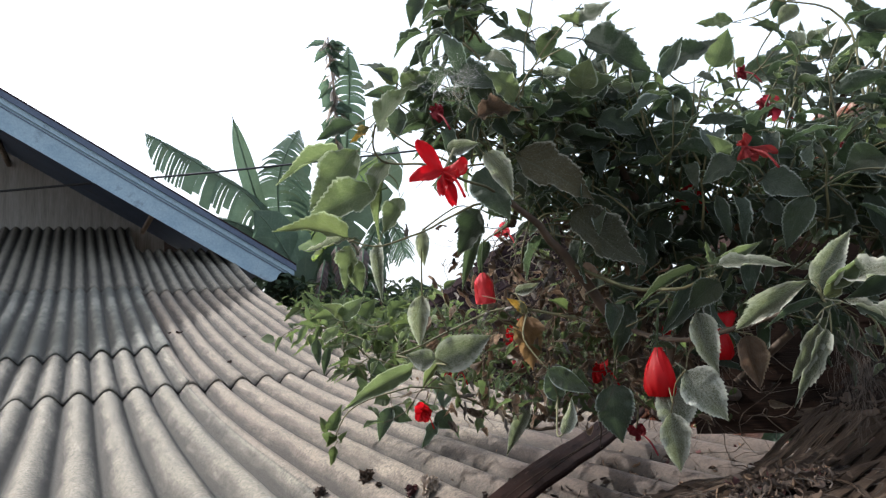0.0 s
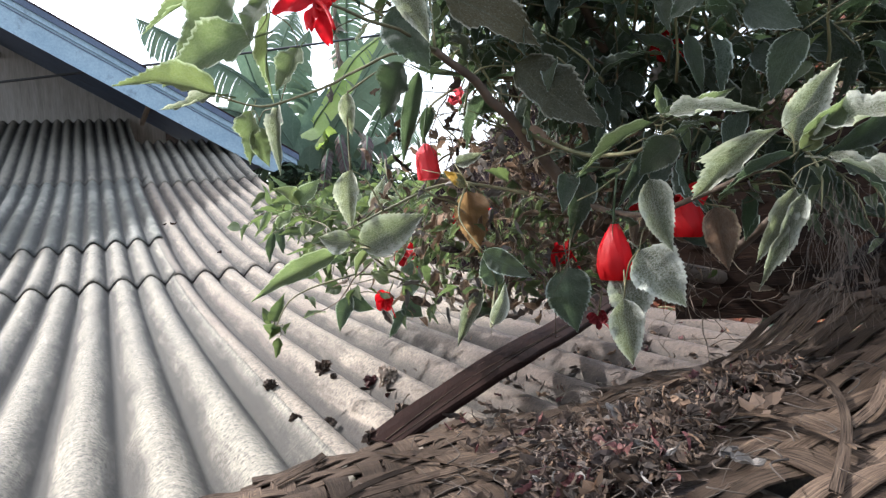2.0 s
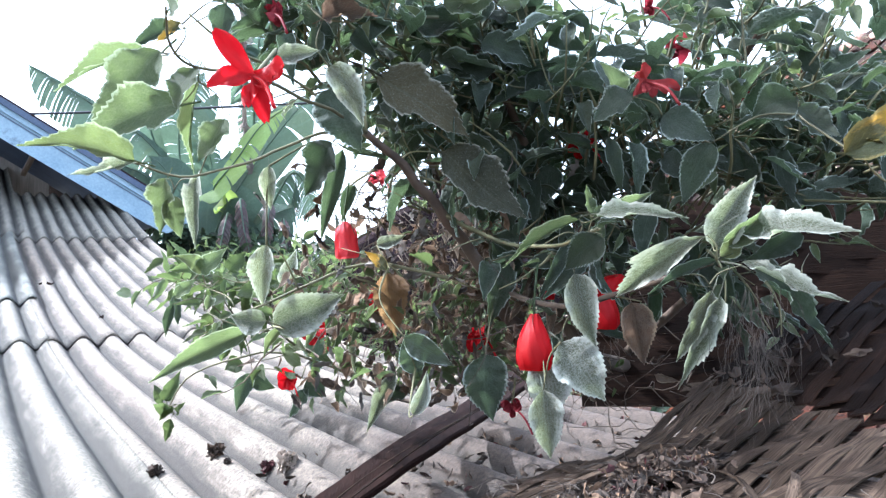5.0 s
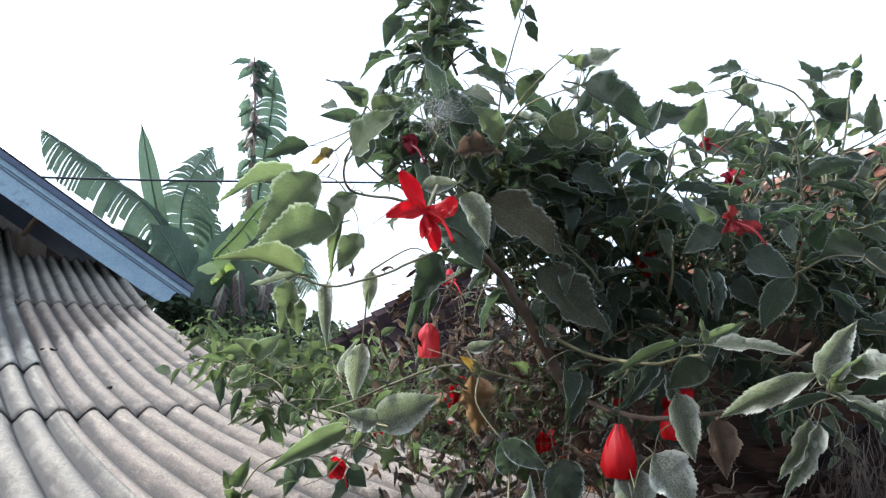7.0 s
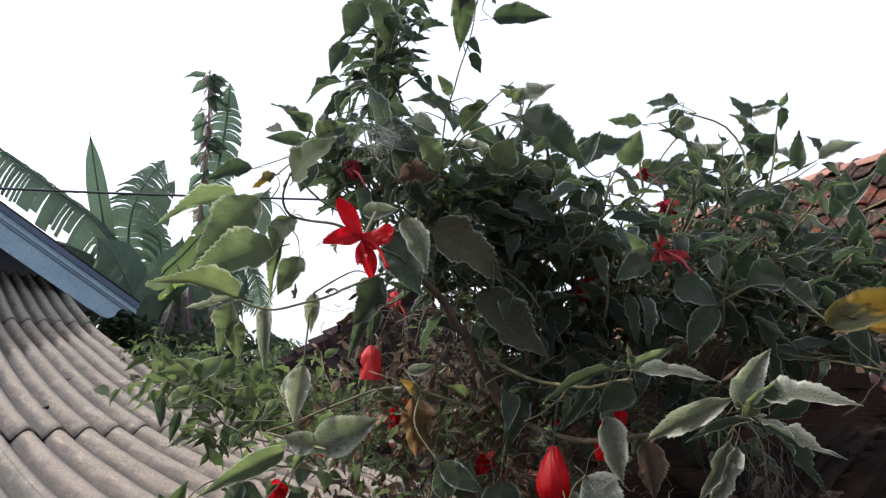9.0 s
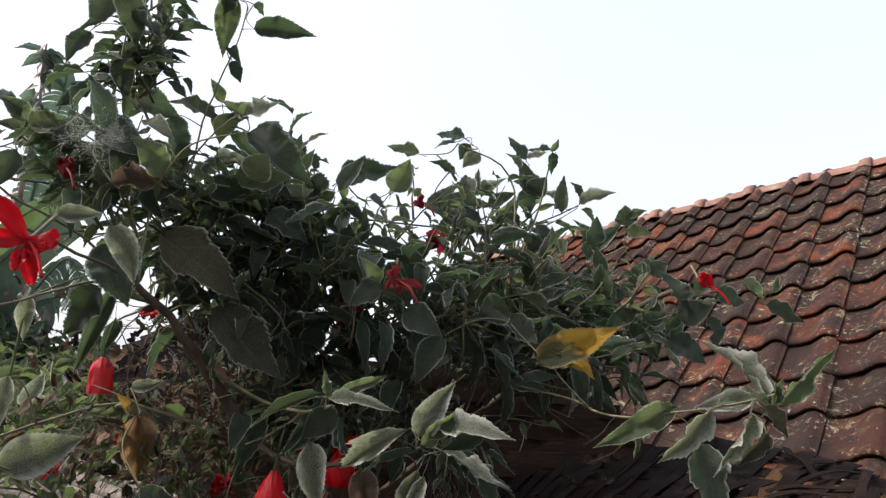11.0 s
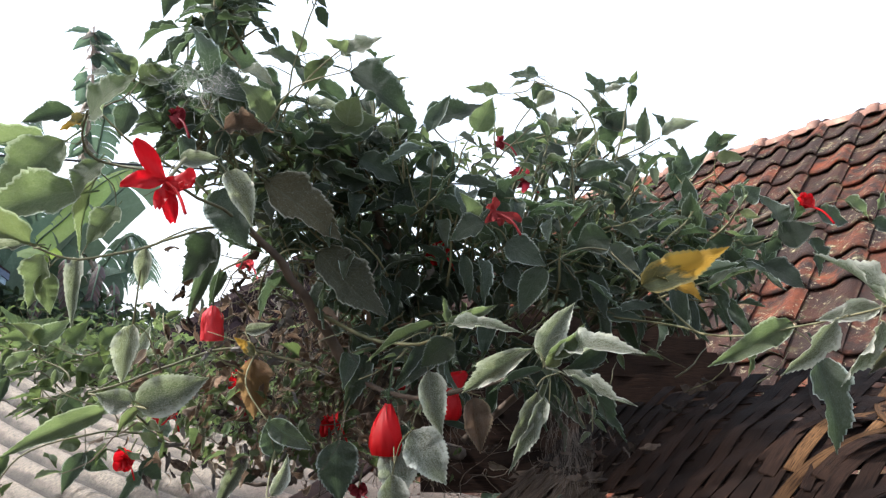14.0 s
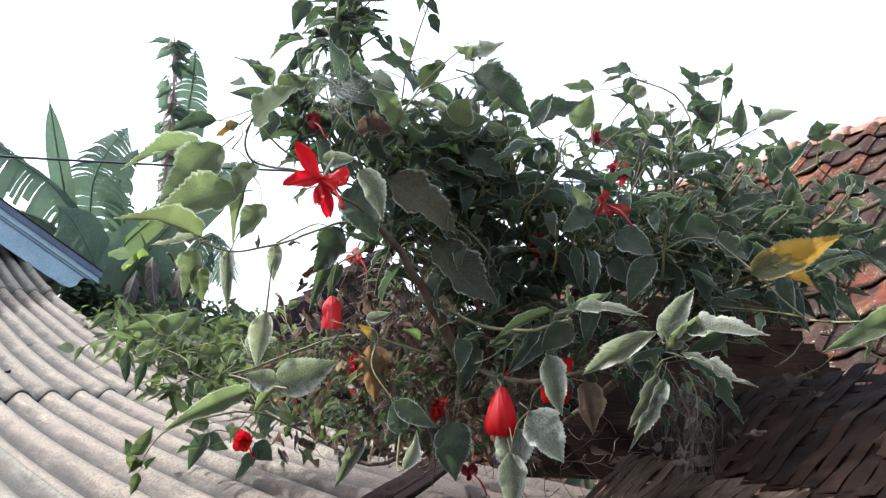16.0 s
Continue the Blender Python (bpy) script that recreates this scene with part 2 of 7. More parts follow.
M["soil"] = surface("soil", (0.05, 0.04, 0.03), (0.13, 0.10, 0.07), 2.0, 0.95, relief=0.6, dist=0.03, stain=(0.05, 0.07, 0.03), stain_scale=0.6)
M["plaster"] = surface("old_plaster", (0.26, 0.24, 0.21), (0.42, 0.39, 0.34), 2.0, 0.9, stain=(0.15, 0.13, 0.11))


def fibre(name, dark, light, crack):
    """Split bamboo: fibres and fine cracks along the strip's own length."""
    m, nt, b = shader(name)
    uv = nt.nodes.new("ShaderNodeUVMap")
    mp = nt.nodes.new("ShaderNodeMapping")
    mp.inputs["Scale"].default_value = (1, 0.035, 1)
    link(nt, uv.outputs[0], mp.inputs[0])
    a = fbm(nt, mp.outputs[0], 420.0, 5.0, 0.7)
    c = fbm(nt, mp.outputs[0], 900.0, 3.0, 0.6)
    big = fbm(nt, coords(nt), 7.0, 6.0, 0.65)
    col = ramp(nt, a, [(0.33, dark), (0.68, light)])
    col = mix(nt, ramp(nt, c, [(0.36, (0.9, 0.9, 0.9)), (0.46, (0, 0, 0))]), col, crack)
    col = mix(nt, ramp(nt, big, [(0.42, (0.75, 0.75, 0.75)), (0.60, (0, 0, 0))]), col, tuple(v * 0.6 for v in dark))
    col = mix(nt, 1.0, col, comb(nt, calc(nt, "MULTIPLY_ADD", own(nt), 0.8, 0.6)), "MULTIPLY")
    link(nt, col, b.inputs["Base Color"])
    b.inputs["Roughness"].default_value = 0.8
    b.inputs["Specular IOR Level"].default_value = 0.06
    bump(nt, b, calc(nt, "ADD", a, c), 0.6, 0.002)
    return m


M["bamboo"] = fibre("weathered_bamboo", (0.022, 0.015, 0.011), (0.105, 0.075, 0.053), (0.010, 0.007, 0.006))
# warmer, lighter strips: sun patches on the mat put into the colour
M["bamboo_gold"] = fibre("sunlit_tan_bamboo", (0.026, 0.013, 0.006), (0.14, 0.074, 0.032), (0.007, 0.004, 0.003))
M["plank"] = surface("dark_plank", (0.009, 0.005, 0.004), (0.026, 0.013, 0.010), 9.0, 0.85, (4, 0.7, 4), (0.06, 0.036, 0.028), 9.0, 0.74, 0.6, 0.004, 0.2)
M["plank"].node_tree.nodes["Principled BSDF"].inputs["Specular IOR Level"].default_value = 0.06
# near-black tone puts the deep shade into the panel and the mat's right
M["panel"] = fibre("shade_dark_split_bamboo", (0.007, 0.004, 0.003), (0.027, 0.0145, 0.0095), (0.005, 0.003, 0.002))
M["wood"] = surface("bark", (0.036, 0.025, 0.018), (0.115, 0.078, 0.052), 16.0, 0.9, (1, 1, 1), (0.17, 0.14, 0.11), 7.0, 0.62, 0.7, 0.003, 0.15)
M["stem"] = surface("green_stem", (0.05, 0.055, 0.025), (0.15, 0.13, 0.06), 14.0, 0.75, relief=0.4, dist=0.002)
M["dry_stem"] = surface("dry_stem", (0.026, 0.018, 0.013), (0.13, 0.094, 0.064), 12.0, 0.85, relief=0.4, dist=0.002, vary=0.4)
M["wire"] = surface("black_cable", (0.012, 0.012, 0.013), (0.03, 0.03, 0.032), 10.0, 0.5, relief=0.05)
M["litter"] = surface("dry_leaf_litter", (0.008, 0.0055, 0.004), (0.070, 0.043, 0.026), 20.0, 0.85, (1, 1, 1), (0.045, 0.026, 0.02), 9.0, 0.55, 0.5, 0.002, 0.55)
M["litter_red"] = surface("withered_petals", (0.022, 0.005, 0.005), (0.085, 0.016, 0.014), 20.0, 0.8, (1, 1, 1), (0.10, 0.05, 0.035), 9.0, 0.58, 0.5, 0.002, 0.45)
M["litter_tan"] = surface("tan_dry_leaf", (0.050, 0.028, 0.016), (0.19, 0.115, 0.065), 14.0, 0.85, (1, 1, 1), (0.05, 0.03, 0.02), 9.0, 0.58, 0.5, 0.002, 0.5)
M["litter_grey"] = surface("grey_dry_leaf", (0.055, 0.046, 0.040), (0.22, 0.195, 0.17), 14.0, 0.85, (1, 1, 1), (0.07, 0.05, 0.04), 9.0, 0.58, 0.5, 0.002, 0.5)
M["litter_pale"] = surface("bleached_leaf", (0.20, 0.15, 0.11), (0.42, 0.34, 0.27), 12.0, 0.85, relief=0.4, dist=0.002, vary=0.3)
M["root"] = surface("dry_root", (0.022, 0.016, 0.011), (0.075, 0.057, 0.043), 30.0, 0.9, relief=0.1)
M["web"] = surface("dusty_web", (0.34, 0.33, 0.32), (0.55, 0.54, 0.52), 30.0, 0.9, relief=0.1)
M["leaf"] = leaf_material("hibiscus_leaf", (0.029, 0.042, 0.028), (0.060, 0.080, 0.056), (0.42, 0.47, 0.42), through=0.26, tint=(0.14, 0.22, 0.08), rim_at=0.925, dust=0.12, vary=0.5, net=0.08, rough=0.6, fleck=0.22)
# lighter leaf for young growth, with light from behind put into the colour
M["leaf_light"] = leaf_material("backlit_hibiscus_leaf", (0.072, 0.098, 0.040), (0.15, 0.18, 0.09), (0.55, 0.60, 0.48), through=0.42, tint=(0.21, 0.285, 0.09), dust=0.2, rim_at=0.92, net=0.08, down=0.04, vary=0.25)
M["leaf_pale"] = leaf_material("downy_hibiscus_leaf", (0.056, 0.064, 0.036), (0.19, 0.20, 0.145), (0.66, 0.67, 0.58), through=0.33, tint=(0.24, 0.30, 0.11), rim_at=0.84, dust=0.45, net=0.42, down=0.03, frost=0.7, fleck=0.4)
M["leaf_lacy"] = leaf_material("dust_flecked_leaf", (0.040, 0.042, 0.025), (0.085, 0.085, 0.055), (0.44, 0.43, 0.35), through=0.22, tint=(0.17, 0.16, 0.06), rim_at=0.95, dust=0.05, net=0.10, vary=0.2, fleck=0.45)
M["leaf_tan"] = leaf_material("papery_tan_leaf", (0.17, 0.105, 0.052), (0.09, 0.05, 0.025), (0.24, 0.16, 0.09), through=0.42, tint=(0.38, 0.23, 0.09), dust=0.15, vary=0.1)
M["leaf_yellow"] = leaf_material("yellowing_leaf", (0.030, 0.046, 0.018), (0.16, 0.16, 0.05), (0.36, 0.30, 0.12), fade=(0.66, 0.38, 0.045), through=0.30, tint=(0.3, 0.22, 0.05), net=0.1)
M["leaf_brown"] = leaf_material("withered_leaf", (0.085, 0.050, 0.030), (0.19, 0.13, 0.08), (0.36, 0.29, 0.20), through=0.34, tint=(0.22, 0.135, 0.085), dust=0.35, vary=0.5)
M["leaf_small"] = leaf_material("shrub_leaf", (0.038, 0.060, 0.027), (0.09, 0.12, 0.06), (0.14, 0.18, 0.09), through=0.40, tint=(0.18, 0.25, 0.07), dust=0.15, rim_at=0.95, vary=0.6)
# dark green that also carries the shade on the shrubs behind roof and bush
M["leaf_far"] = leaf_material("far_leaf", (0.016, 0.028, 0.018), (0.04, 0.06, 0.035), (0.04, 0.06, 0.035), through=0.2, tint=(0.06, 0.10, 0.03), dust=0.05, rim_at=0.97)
M["banana"] = leaf_material("banana_leaf", (0.050, 0.080, 0.060), (0.12, 0.165, 0.115), (0.12, 0.165, 0.115), through=0.40, tint=(0.21, 0.32, 0.19), rim_at=0.97, dust=0.1)
M["banana_bright"] = leaf_material("young_banana_leaf", (0.10, 0.16, 0.05), (0.2, 0.27, 0.1), (0.2, 0.27, 0.1), through=0.5, tint=(0.42, 0.58, 0.12), rim_at=0.97, dust=0.1)
M["banana_dead"] = leaf_material("dead_banana_leaf", (0.060, 0.042, 0.046), (0.12, 0.085, 0.08), (0.14, 0.10, 0.09), through=0.3, tint=(0.16, 0.09, 0.08), dust=0.15, vary=0.5)
M["banana_dry"] = leaf_material("dry_banana_leaf", (0.27, 0.235, 0.22), (0.36, 0.32, 0.29), (0.40, 0.36, 0.33), through=0.55, tint=(0.62, 0.55, 0.50), dust=0.2, vary=0.4)


def petal_material(name, base, glow):
    m, nt, b = shader(name)
    vec = coords(nt, (1, 1, 0.35))
    n = fbm(nt, vec, 60.0, 4.0)
    col = mix(nt, n, base, tuple(c * 0.55 for c in base))
    col = mix(nt, 1.0, col, comb(nt, calc(nt, "MULTIPLY_ADD", own(nt), 0.4, 0.8)), "MULTIPLY")
    link(nt, col, b.inputs["Base Color"])
    b.inputs["Roughness"].default_value = 0.5
    b.inputs["Specular IOR Level"].default_value = 0.22
    tr = nt.nodes.new("ShaderNodeBsdfTranslucent")
    tr.inputs[0].default_value = (*glow, 1)
    ms = nt.nodes.new("ShaderNodeMixShader")
    ms.inputs[0].default_value = 0.45
    link(nt, b.outputs[0], ms.inputs[1])
    link(nt, tr.outputs[0], ms.inputs[2])
    link(nt, ms.outputs[0], nt.nodes["Material Output"].inputs[0])
    bump(nt, b, n, 0.5, 0.002)
    return m


M["petal"] = petal_material("red_petal", (0.45, 0.005, 0.008), (0.62, 0.008, 0.016))
M["petal_pink"] = petal_material("pink_red_petal", (0.60, 0.06, 0.07), (0.80, 0.10, 0.12))
M["petal_dull"] = petal_material("dull_red_petal", (0.26, 0.022, 0.03), (0.34, 0.03, 0.05))
M["petal_salmon"] = petal_material("salmon_red_petal", (0.30, 0.035, 0.035), (0.38, 0.05, 0.045))
M["pistil"] = petal_material("pale_pistil", (0.65, 0.42, 0.25), (0.6, 0.3, 0.15))


def tile_material():
    m, nt, b = shader("clay_tile")
    v = coords(nt, kind="Object")
    geo = nt.nodes.new("ShaderNodeNewGeometry").outputs["Position"]
    n1 = fbm(nt, geo, 9.0, 6.0, 0.65)
    n2 = fbm(nt, geo, 60.0, 4.0, 0.6)
    r = own(nt)
    clay = mix(nt, ramp(nt, r, [(0.3, (0, 0, 0)), (1.0, (1, 1, 1))]), (0.040, 0.016, 0.010), (0.20, 0.050, 0.019))
    grime = ramp(nt, calc(nt, "ADD", n1, calc(nt, "MULTIPLY", calc(nt, "FRACT", calc(nt, "MULTIPLY", r, 7.3)), 0.16)), [(0.52, (1, 1, 1)), (0.74, (0, 0, 0))])
    col = mix(nt, grime, clay, (0.022, 0.0135, 0.011))
    st = nt.nodes.new("ShaderNodeMapping")
    st.inputs["Scale"].default_value = (1.0, 1.0, 1.0)
    link(nt, geo, st.inputs[0])
    pale = fbm(nt, st.outputs[0], 38.0, 7.0, 0.8)
    pale2 = fbm(nt, geo, 5.0, 3.0)
    col = mix(nt, ramp(nt, calc(nt, "ADD", pale, calc(nt, "MULTIPLY", pale2, 0.35)), [(0.765, (0, 0, 0)), (0.80, (1, 1, 1))]), col, (0.26, 0.23, 0.15))
    crust = fbm(nt, geo, 16.0, 5.0, 0.6)            # cream lichen in patches, olive film round them
    col = mix(nt, ramp(nt, calc(nt, "ADD", crust, calc(nt, "MULTIPLY", n1, 0.25)), [(0.70, (0, 0, 0)), (0.78, (0.55, 0.55, 0.55))]), col, (0.075, 0.070, 0.035))
    col = mix(nt, ramp(nt, calc(nt, "ADD", crust, calc(nt, "MULTIPLY", n2, 0.12)), [(0.735, (0, 0, 0)), (0.765, (0.9, 0.9, 0.9))]), col, (0.33, 0.31, 0.19))
    col = mix(nt, calc(nt, "MULTIPLY", n2, 0.45), col, (0.020, 0.010, 0.008))
    link(nt, col, b.inputs["Base Color"])
    b.inputs["Roughness"].default_value = 0.9
    b.inputs["Specular IOR Level"].default_value = 0.2
    bump(nt, b, calc(nt, "ADD", pale, n2), 0.8, 0.008)
    return m


M["tile"] = tile_material()
M["ridge"] = surface("ridge_clay", (0.12, 0.056, 0.040), (0.24, 0.125, 0.088), 8.0, 0.85, (1, 1, 1), (0.30, 0.25, 0.19), 5.0, 0.55, 0.4, 0.004, 0.25)
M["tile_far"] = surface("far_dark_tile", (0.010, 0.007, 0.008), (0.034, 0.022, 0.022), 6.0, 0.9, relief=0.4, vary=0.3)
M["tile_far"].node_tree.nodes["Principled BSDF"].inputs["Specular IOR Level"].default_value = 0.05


# ---- building helpers ----
def part(name, bm, material, parent=None, label="", smooth=False):
    """Links a bmesh as one mesh object under a thing or a part."""
    me = bpy.data.meshes.new(name)
    bm.to_mesh(me)
    bm.free()
    if smooth:
        for p in me.polygons:
            p.use_smooth = True
    me.materials.append(material)
    ob = new(name, me)
    ob.parent = parent
    if label:
        tagged(ob, label)
    return ob


def piece(name, me, m, parent, label=""):
    """An object on shared mesh data."""
    ob = new(name, me)
    ob.matrix_basis = m
    ob.parent = parent
    if label:
        tagged(ob, label)
    return ob


def thing(name, label, category, group="", kind=""):
    return tagged(new(name), label, category, group, kind)


def box(bm, size, m, bevel=0.0):
    r = bmesh.ops.create_cube(bm, size=1.0, matrix=m @ Matrix.Diagonal((*size, 1)))
    if bevel:
        es = list({e for v in r["verts"] for e in v.link_edges})
        bmesh.ops.bevel(bm, geom=es, offset=bevel, segments=1, affect="EDGES")


def raw(name, verts, faces, material, parent=None, uvs=None, smooth=True, label=""):
    me = bpy.data.meshes.new(name)
    me.from_pydata([tuple(v) for v in verts], [], faces)
    if uvs is not None:
        lay = me.uv_layers.new(name="UVMap")
        idx = np.empty(len(me.loops), dtype=np.int32)
        me.loops.foreach_get("vertex_index", idx)
        lay.data.foreach_set("uv", np.asarray(uvs, dtype=np.float32)[idx].ravel())
    if smooth:
        me.polygons.foreach_set("use_smooth", np.ones(len(me.polygons), dtype=bool))
    me.materials.append(material)
    me.update()
    ob = new(name, me)
    ob.parent = parent
    if label:
        tagged(ob, label)
    return ob


def tube_data(points, radii, sides=6):
    """Vertices and faces of a tapered tube along points."""
    pts = [Vector(p) for p in points]
    verts, faces = [], []
    prev = None
    for i, p in enumerate(pts):
        d = (pts[min(i + 1, len(pts) - 1)] - pts[max(i - 1, 0)]).normalized()
        a = d.orthogonal().normalized() if prev is None else (prev - d * prev.dot(d)).normalized()
        prev = a
        b = d.cross(a)
        r = radii[i] if isinstance(radii, (list, tuple)) else radii
        for k in range(sides):
            t = 2 * math.pi * k / sides
            verts.append(p + (a * math.cos(t) + b * math.sin(t)) * r)
    n = sides
    for i in range(len(pts) - 1):
        for k in range(n):
            faces.append((i * n + k, i * n + (k + 1) % n, (i + 1) * n + (k + 1) % n, (i + 1) * n + k))
    faces.append(tuple(range(n - 1, -1, -1)))
    faces.append(tuple((len(pts) - 1) * n + k for k in range(n)))
    return verts, faces


def bend(points, steps=6):
    """A smooth line through points."""
    pts = [Vector(p) for p in points]
    out = []
    for i in range(len(pts) - 1):
        p0, p1, p2, p3 = pts[max(i - 1, 0)], pts[i], pts[i + 1], pts[min(i + 2, len(pts) - 1)]
        for s in range(steps):
            t = s / steps
            out.append(0.5 * ((2 * p1) + (p2 - p0) * t + (2 * p0 - 5 * p1 + 4 * p2 - p3) * t * t + (3 * p1 - p0 - 3 * p2 + p3) * t ** 3))
    out.append(pts[-1])
    return out


def tube(name, points, r0, r1, material, parent=None, label="", sides=6, steps=5, wobble=0.0):
    pts = bend(points, steps) if len(points) > 1 else points
    if wobble:
        pts = [p + Vector([noise.noise(p * 25 + Vector((k * 9.1, 0, 0))) for k in range(3)]) * wobble for p in pts]
    n = len(pts)
    radii = [r0 + (r1 - r0) * i / (n - 1) for i in range(n)]
    v, f = tube_data(pts, radii, sides)
    return raw(name, v, f, material, parent, label=label)


# ---- ground ----
bm = bmesh.new()
bmesh.ops.create_grid(bm, x_segments=40, y_segments=40, size=400)
for v in bm.verts:
    v.co.z = 0.05 * noise.noise(v.co * 0.05)
tagged(part("ground", bm, M["soil"]), "bare brown soil ground round the houses", "ground", kind="structure")

# ---- lean-to roof of corrugated sheets ----
PITCH = 0.095
EAVE = Vector((-1.06, 2.558, 2.381))
PSI = radians(32.07)
U = Vector((math.cos(PSI), math.sin(PSI), 0.028))
V = Vector((-math.sin(PSI), math.cos(PSI), 0))
RISE_S = [-2.6, -1.5, -0.7, 0.0, 0.84, 2.67, 4.08, 6.0]
RISE_Z = [-0.10, -0.085, -0.06, 0.0, 0.12, 0.50, 0.97, 1.62]
_s = np.linspace(-2.8, 6.2, 181)
_z = np.interp(_s, RISE_S, RISE_Z)
_z = np.convolve(np.pad(_z, 10, mode="edge"), np.ones(21) / 21, "valid")


def rise(s):
    return float(np.interp(s, _s, _z))


def roof_at(s, k, lift=0.0):
    """A point on the lean-to roof: s metres up the slope from the lower lap, k corrugations to the side."""
    p = EAVE + V * s + U * (k * PITCH)
    p.z += rise(s) + 0.042 * (abs(math.cos(math.pi * k)) ** 1.15 - 0.55) + lift
    return p


roof = thing("corrugated_roof", "weathered grey-beige corrugated fibre cement lean-to roof", "roof", kind="structure")


def sheet(s0, s1, k0, k1, material, lift0=0.0, lift1=0.0, skew=0.0):
    """One corrugated sheet, 6 mm thick, with its lower edge lifted where it laps another."""
    ns = max(4, int((s1 - s0) / 0.08))
    nk = int(round((k1 - k0) * 14))
    verts, faces, uvs = [], [], []
    for layer in (0.0, -0.006):
        for i in range(ns + 1):
            s = s0 + (s1 - s0) * i / ns
            lift = lift0 + (lift1 - lift0) * i / ns + layer
            for j in range(nk + 1):
                k = k0 + (k1 - k0) * j / nk
                rag = 0.006 * noise.noise(Vector((k * 3, s0 * 5, 1))) if i in (0, ns) else 0.0
                verts.append(roof_at(s + rag + skew * (k - k0), k, lift + 0.003 * noise.noise(Vector((k * 0.4, s * 1.5, s0)))))
                uvs.append((k, s))
    w, h = nk + 1, (ns + 1) * (nk + 1)
    for i in range(ns):
        for j in range(nk):
            a = i * w + j
            faces.append((a, a + 1, a + w + 1, a + w))
            faces.append((h + a, h + a + w, h + a + w + 1, h + a + 1))
    for j in range(nk):
        faces.append((j, h + j, h + j + 1, j + 1))
        a = ns * w + j
        faces.append((a, a + 1, h + a + 1, h + a))
    for i in range(ns):
        a = i * w
        faces.append((a, a + w, h + a + w, h + a))
        a = i * w + nk
        faces.append((a, h + a, h + a + w, a + w))
    return raw("sheet", verts, faces, material, roof, uvs)


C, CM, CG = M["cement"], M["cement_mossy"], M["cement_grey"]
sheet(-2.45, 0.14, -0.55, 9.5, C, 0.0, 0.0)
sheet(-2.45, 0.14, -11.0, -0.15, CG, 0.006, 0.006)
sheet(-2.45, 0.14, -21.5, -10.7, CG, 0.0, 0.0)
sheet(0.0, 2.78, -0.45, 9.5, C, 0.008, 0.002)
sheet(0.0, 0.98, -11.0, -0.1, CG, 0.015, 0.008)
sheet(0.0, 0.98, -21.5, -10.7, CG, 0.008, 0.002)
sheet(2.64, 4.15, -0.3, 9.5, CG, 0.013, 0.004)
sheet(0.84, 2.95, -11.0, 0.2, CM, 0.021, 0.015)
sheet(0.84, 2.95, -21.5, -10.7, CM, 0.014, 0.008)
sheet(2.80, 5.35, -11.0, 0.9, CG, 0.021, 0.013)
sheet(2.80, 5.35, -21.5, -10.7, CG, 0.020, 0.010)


def oriented(origin, xdir, ydir):
    x = Vector(xdir).normalized()
    z = x.cross(Vector(ydir)).normalized()
    y = z.cross(x)
    m = Matrix((x, y, z)).transposed().to_4x4()
    m.translation = origin
    return m


UH = Vector((U.x, U.y, 0)).normalized()


def wall_between(name, a, b, z0, z1, thick, material, label):
    a, b = Vector(a), Vector(b)
    d = b - a
    bm = bmesh.new()
    m = oriented((a + b) / 2 + Vector((0, 0, (z0 + z1) / 2)), d, Vector((0, 0, 1)).cross(d))
    box(bm, (d.length, thick, z1 - z0), m)
    return tagged(part(name, bm, material), label, "wall", kind="structure")


_a, _b = roof_at(-2.0, -20, 0), roof_at(-2.0, 7, 0)
wall_between("wall_lean_to", (_a.x, _a.y, 0), (_b.x, _b.y, 0), 0, 2.2, 0.12, M["plaster"], "plain plastered wall under the lean-to roof")

# ---- house with the blue gable ----
house = thing("house", "old board house with faded blue gable trim", "house")
GS = 3.5                                  # the gable's plane, metres up the lean-to roof
G0 = EAVE + V * GS
TIP_U, TIP_Z, SLOPE = 1.392, 3.20, math.tan(radians(30.6))
APEX_U = -3.4


def gable(u, z, back=0.0):
    p = G0 + UH * u + V * back
    return Vector((p.x, p.y, z))


def rake(u):
    return TIP_Z + SLOPE * (TIP_U - u)


def slab(name, outline, y0, y1, material, parent, label=""):
    """A flat piece with the given outline (u, z) in the gable's plane, between two depths."""
    bm = bmesh.new()
    f = [bm.verts.new(gable(u, z, y0)) for u, z in outline]
    g = [bm.verts.new(gable(u, z, y1)) for u, z in outline]
    n = len(f)
    bm.faces.new(f)
    bm.faces.new(g[::-1])
    for i in range(n):
        bm.faces.new((f[i], g[i], g[(i + 1) % n], f[(i + 1) % n]))
    bmesh.ops.recalc_face_normals(bm, faces=bm.faces)
    return part(name, bm, material, parent, label)


def strip(d0, d1, u0, u1):
    """Outline of a strip along the rake, between two distances under its upper line."""
    c = math.sqrt(1 + SLOPE * SLOPE)
    return [(u0, rake(u0) - d0 * c), (u1, rake(u1) - d0 * c), (u1, rake(u1) - d1 * c), (u0, rake(u0) - d1 * c)]


def ogee():
    c = math.sqrt(1 + SLOPE * SLOPE)
    u0 = APEX_U
    ends = [(TIP_U - 0.01, 0.075), (TIP_U - 0.06, 0.10), (TIP_U - 0.10, 0.115), (TIP_U - 0.13, 0.15), (TIP_U - 0.15, 0.20), (TIP_U - 0.20, 0.245), (TIP_U - 0.27, 0.262), (TIP_U - 0.34, 0.262)]
    return [(u0, rake(u0) - 0.085 * c)] + [(u, rake(u) - d * c) for u, d in ends] + [(u0, rake(u0) - 0.262 * c)]


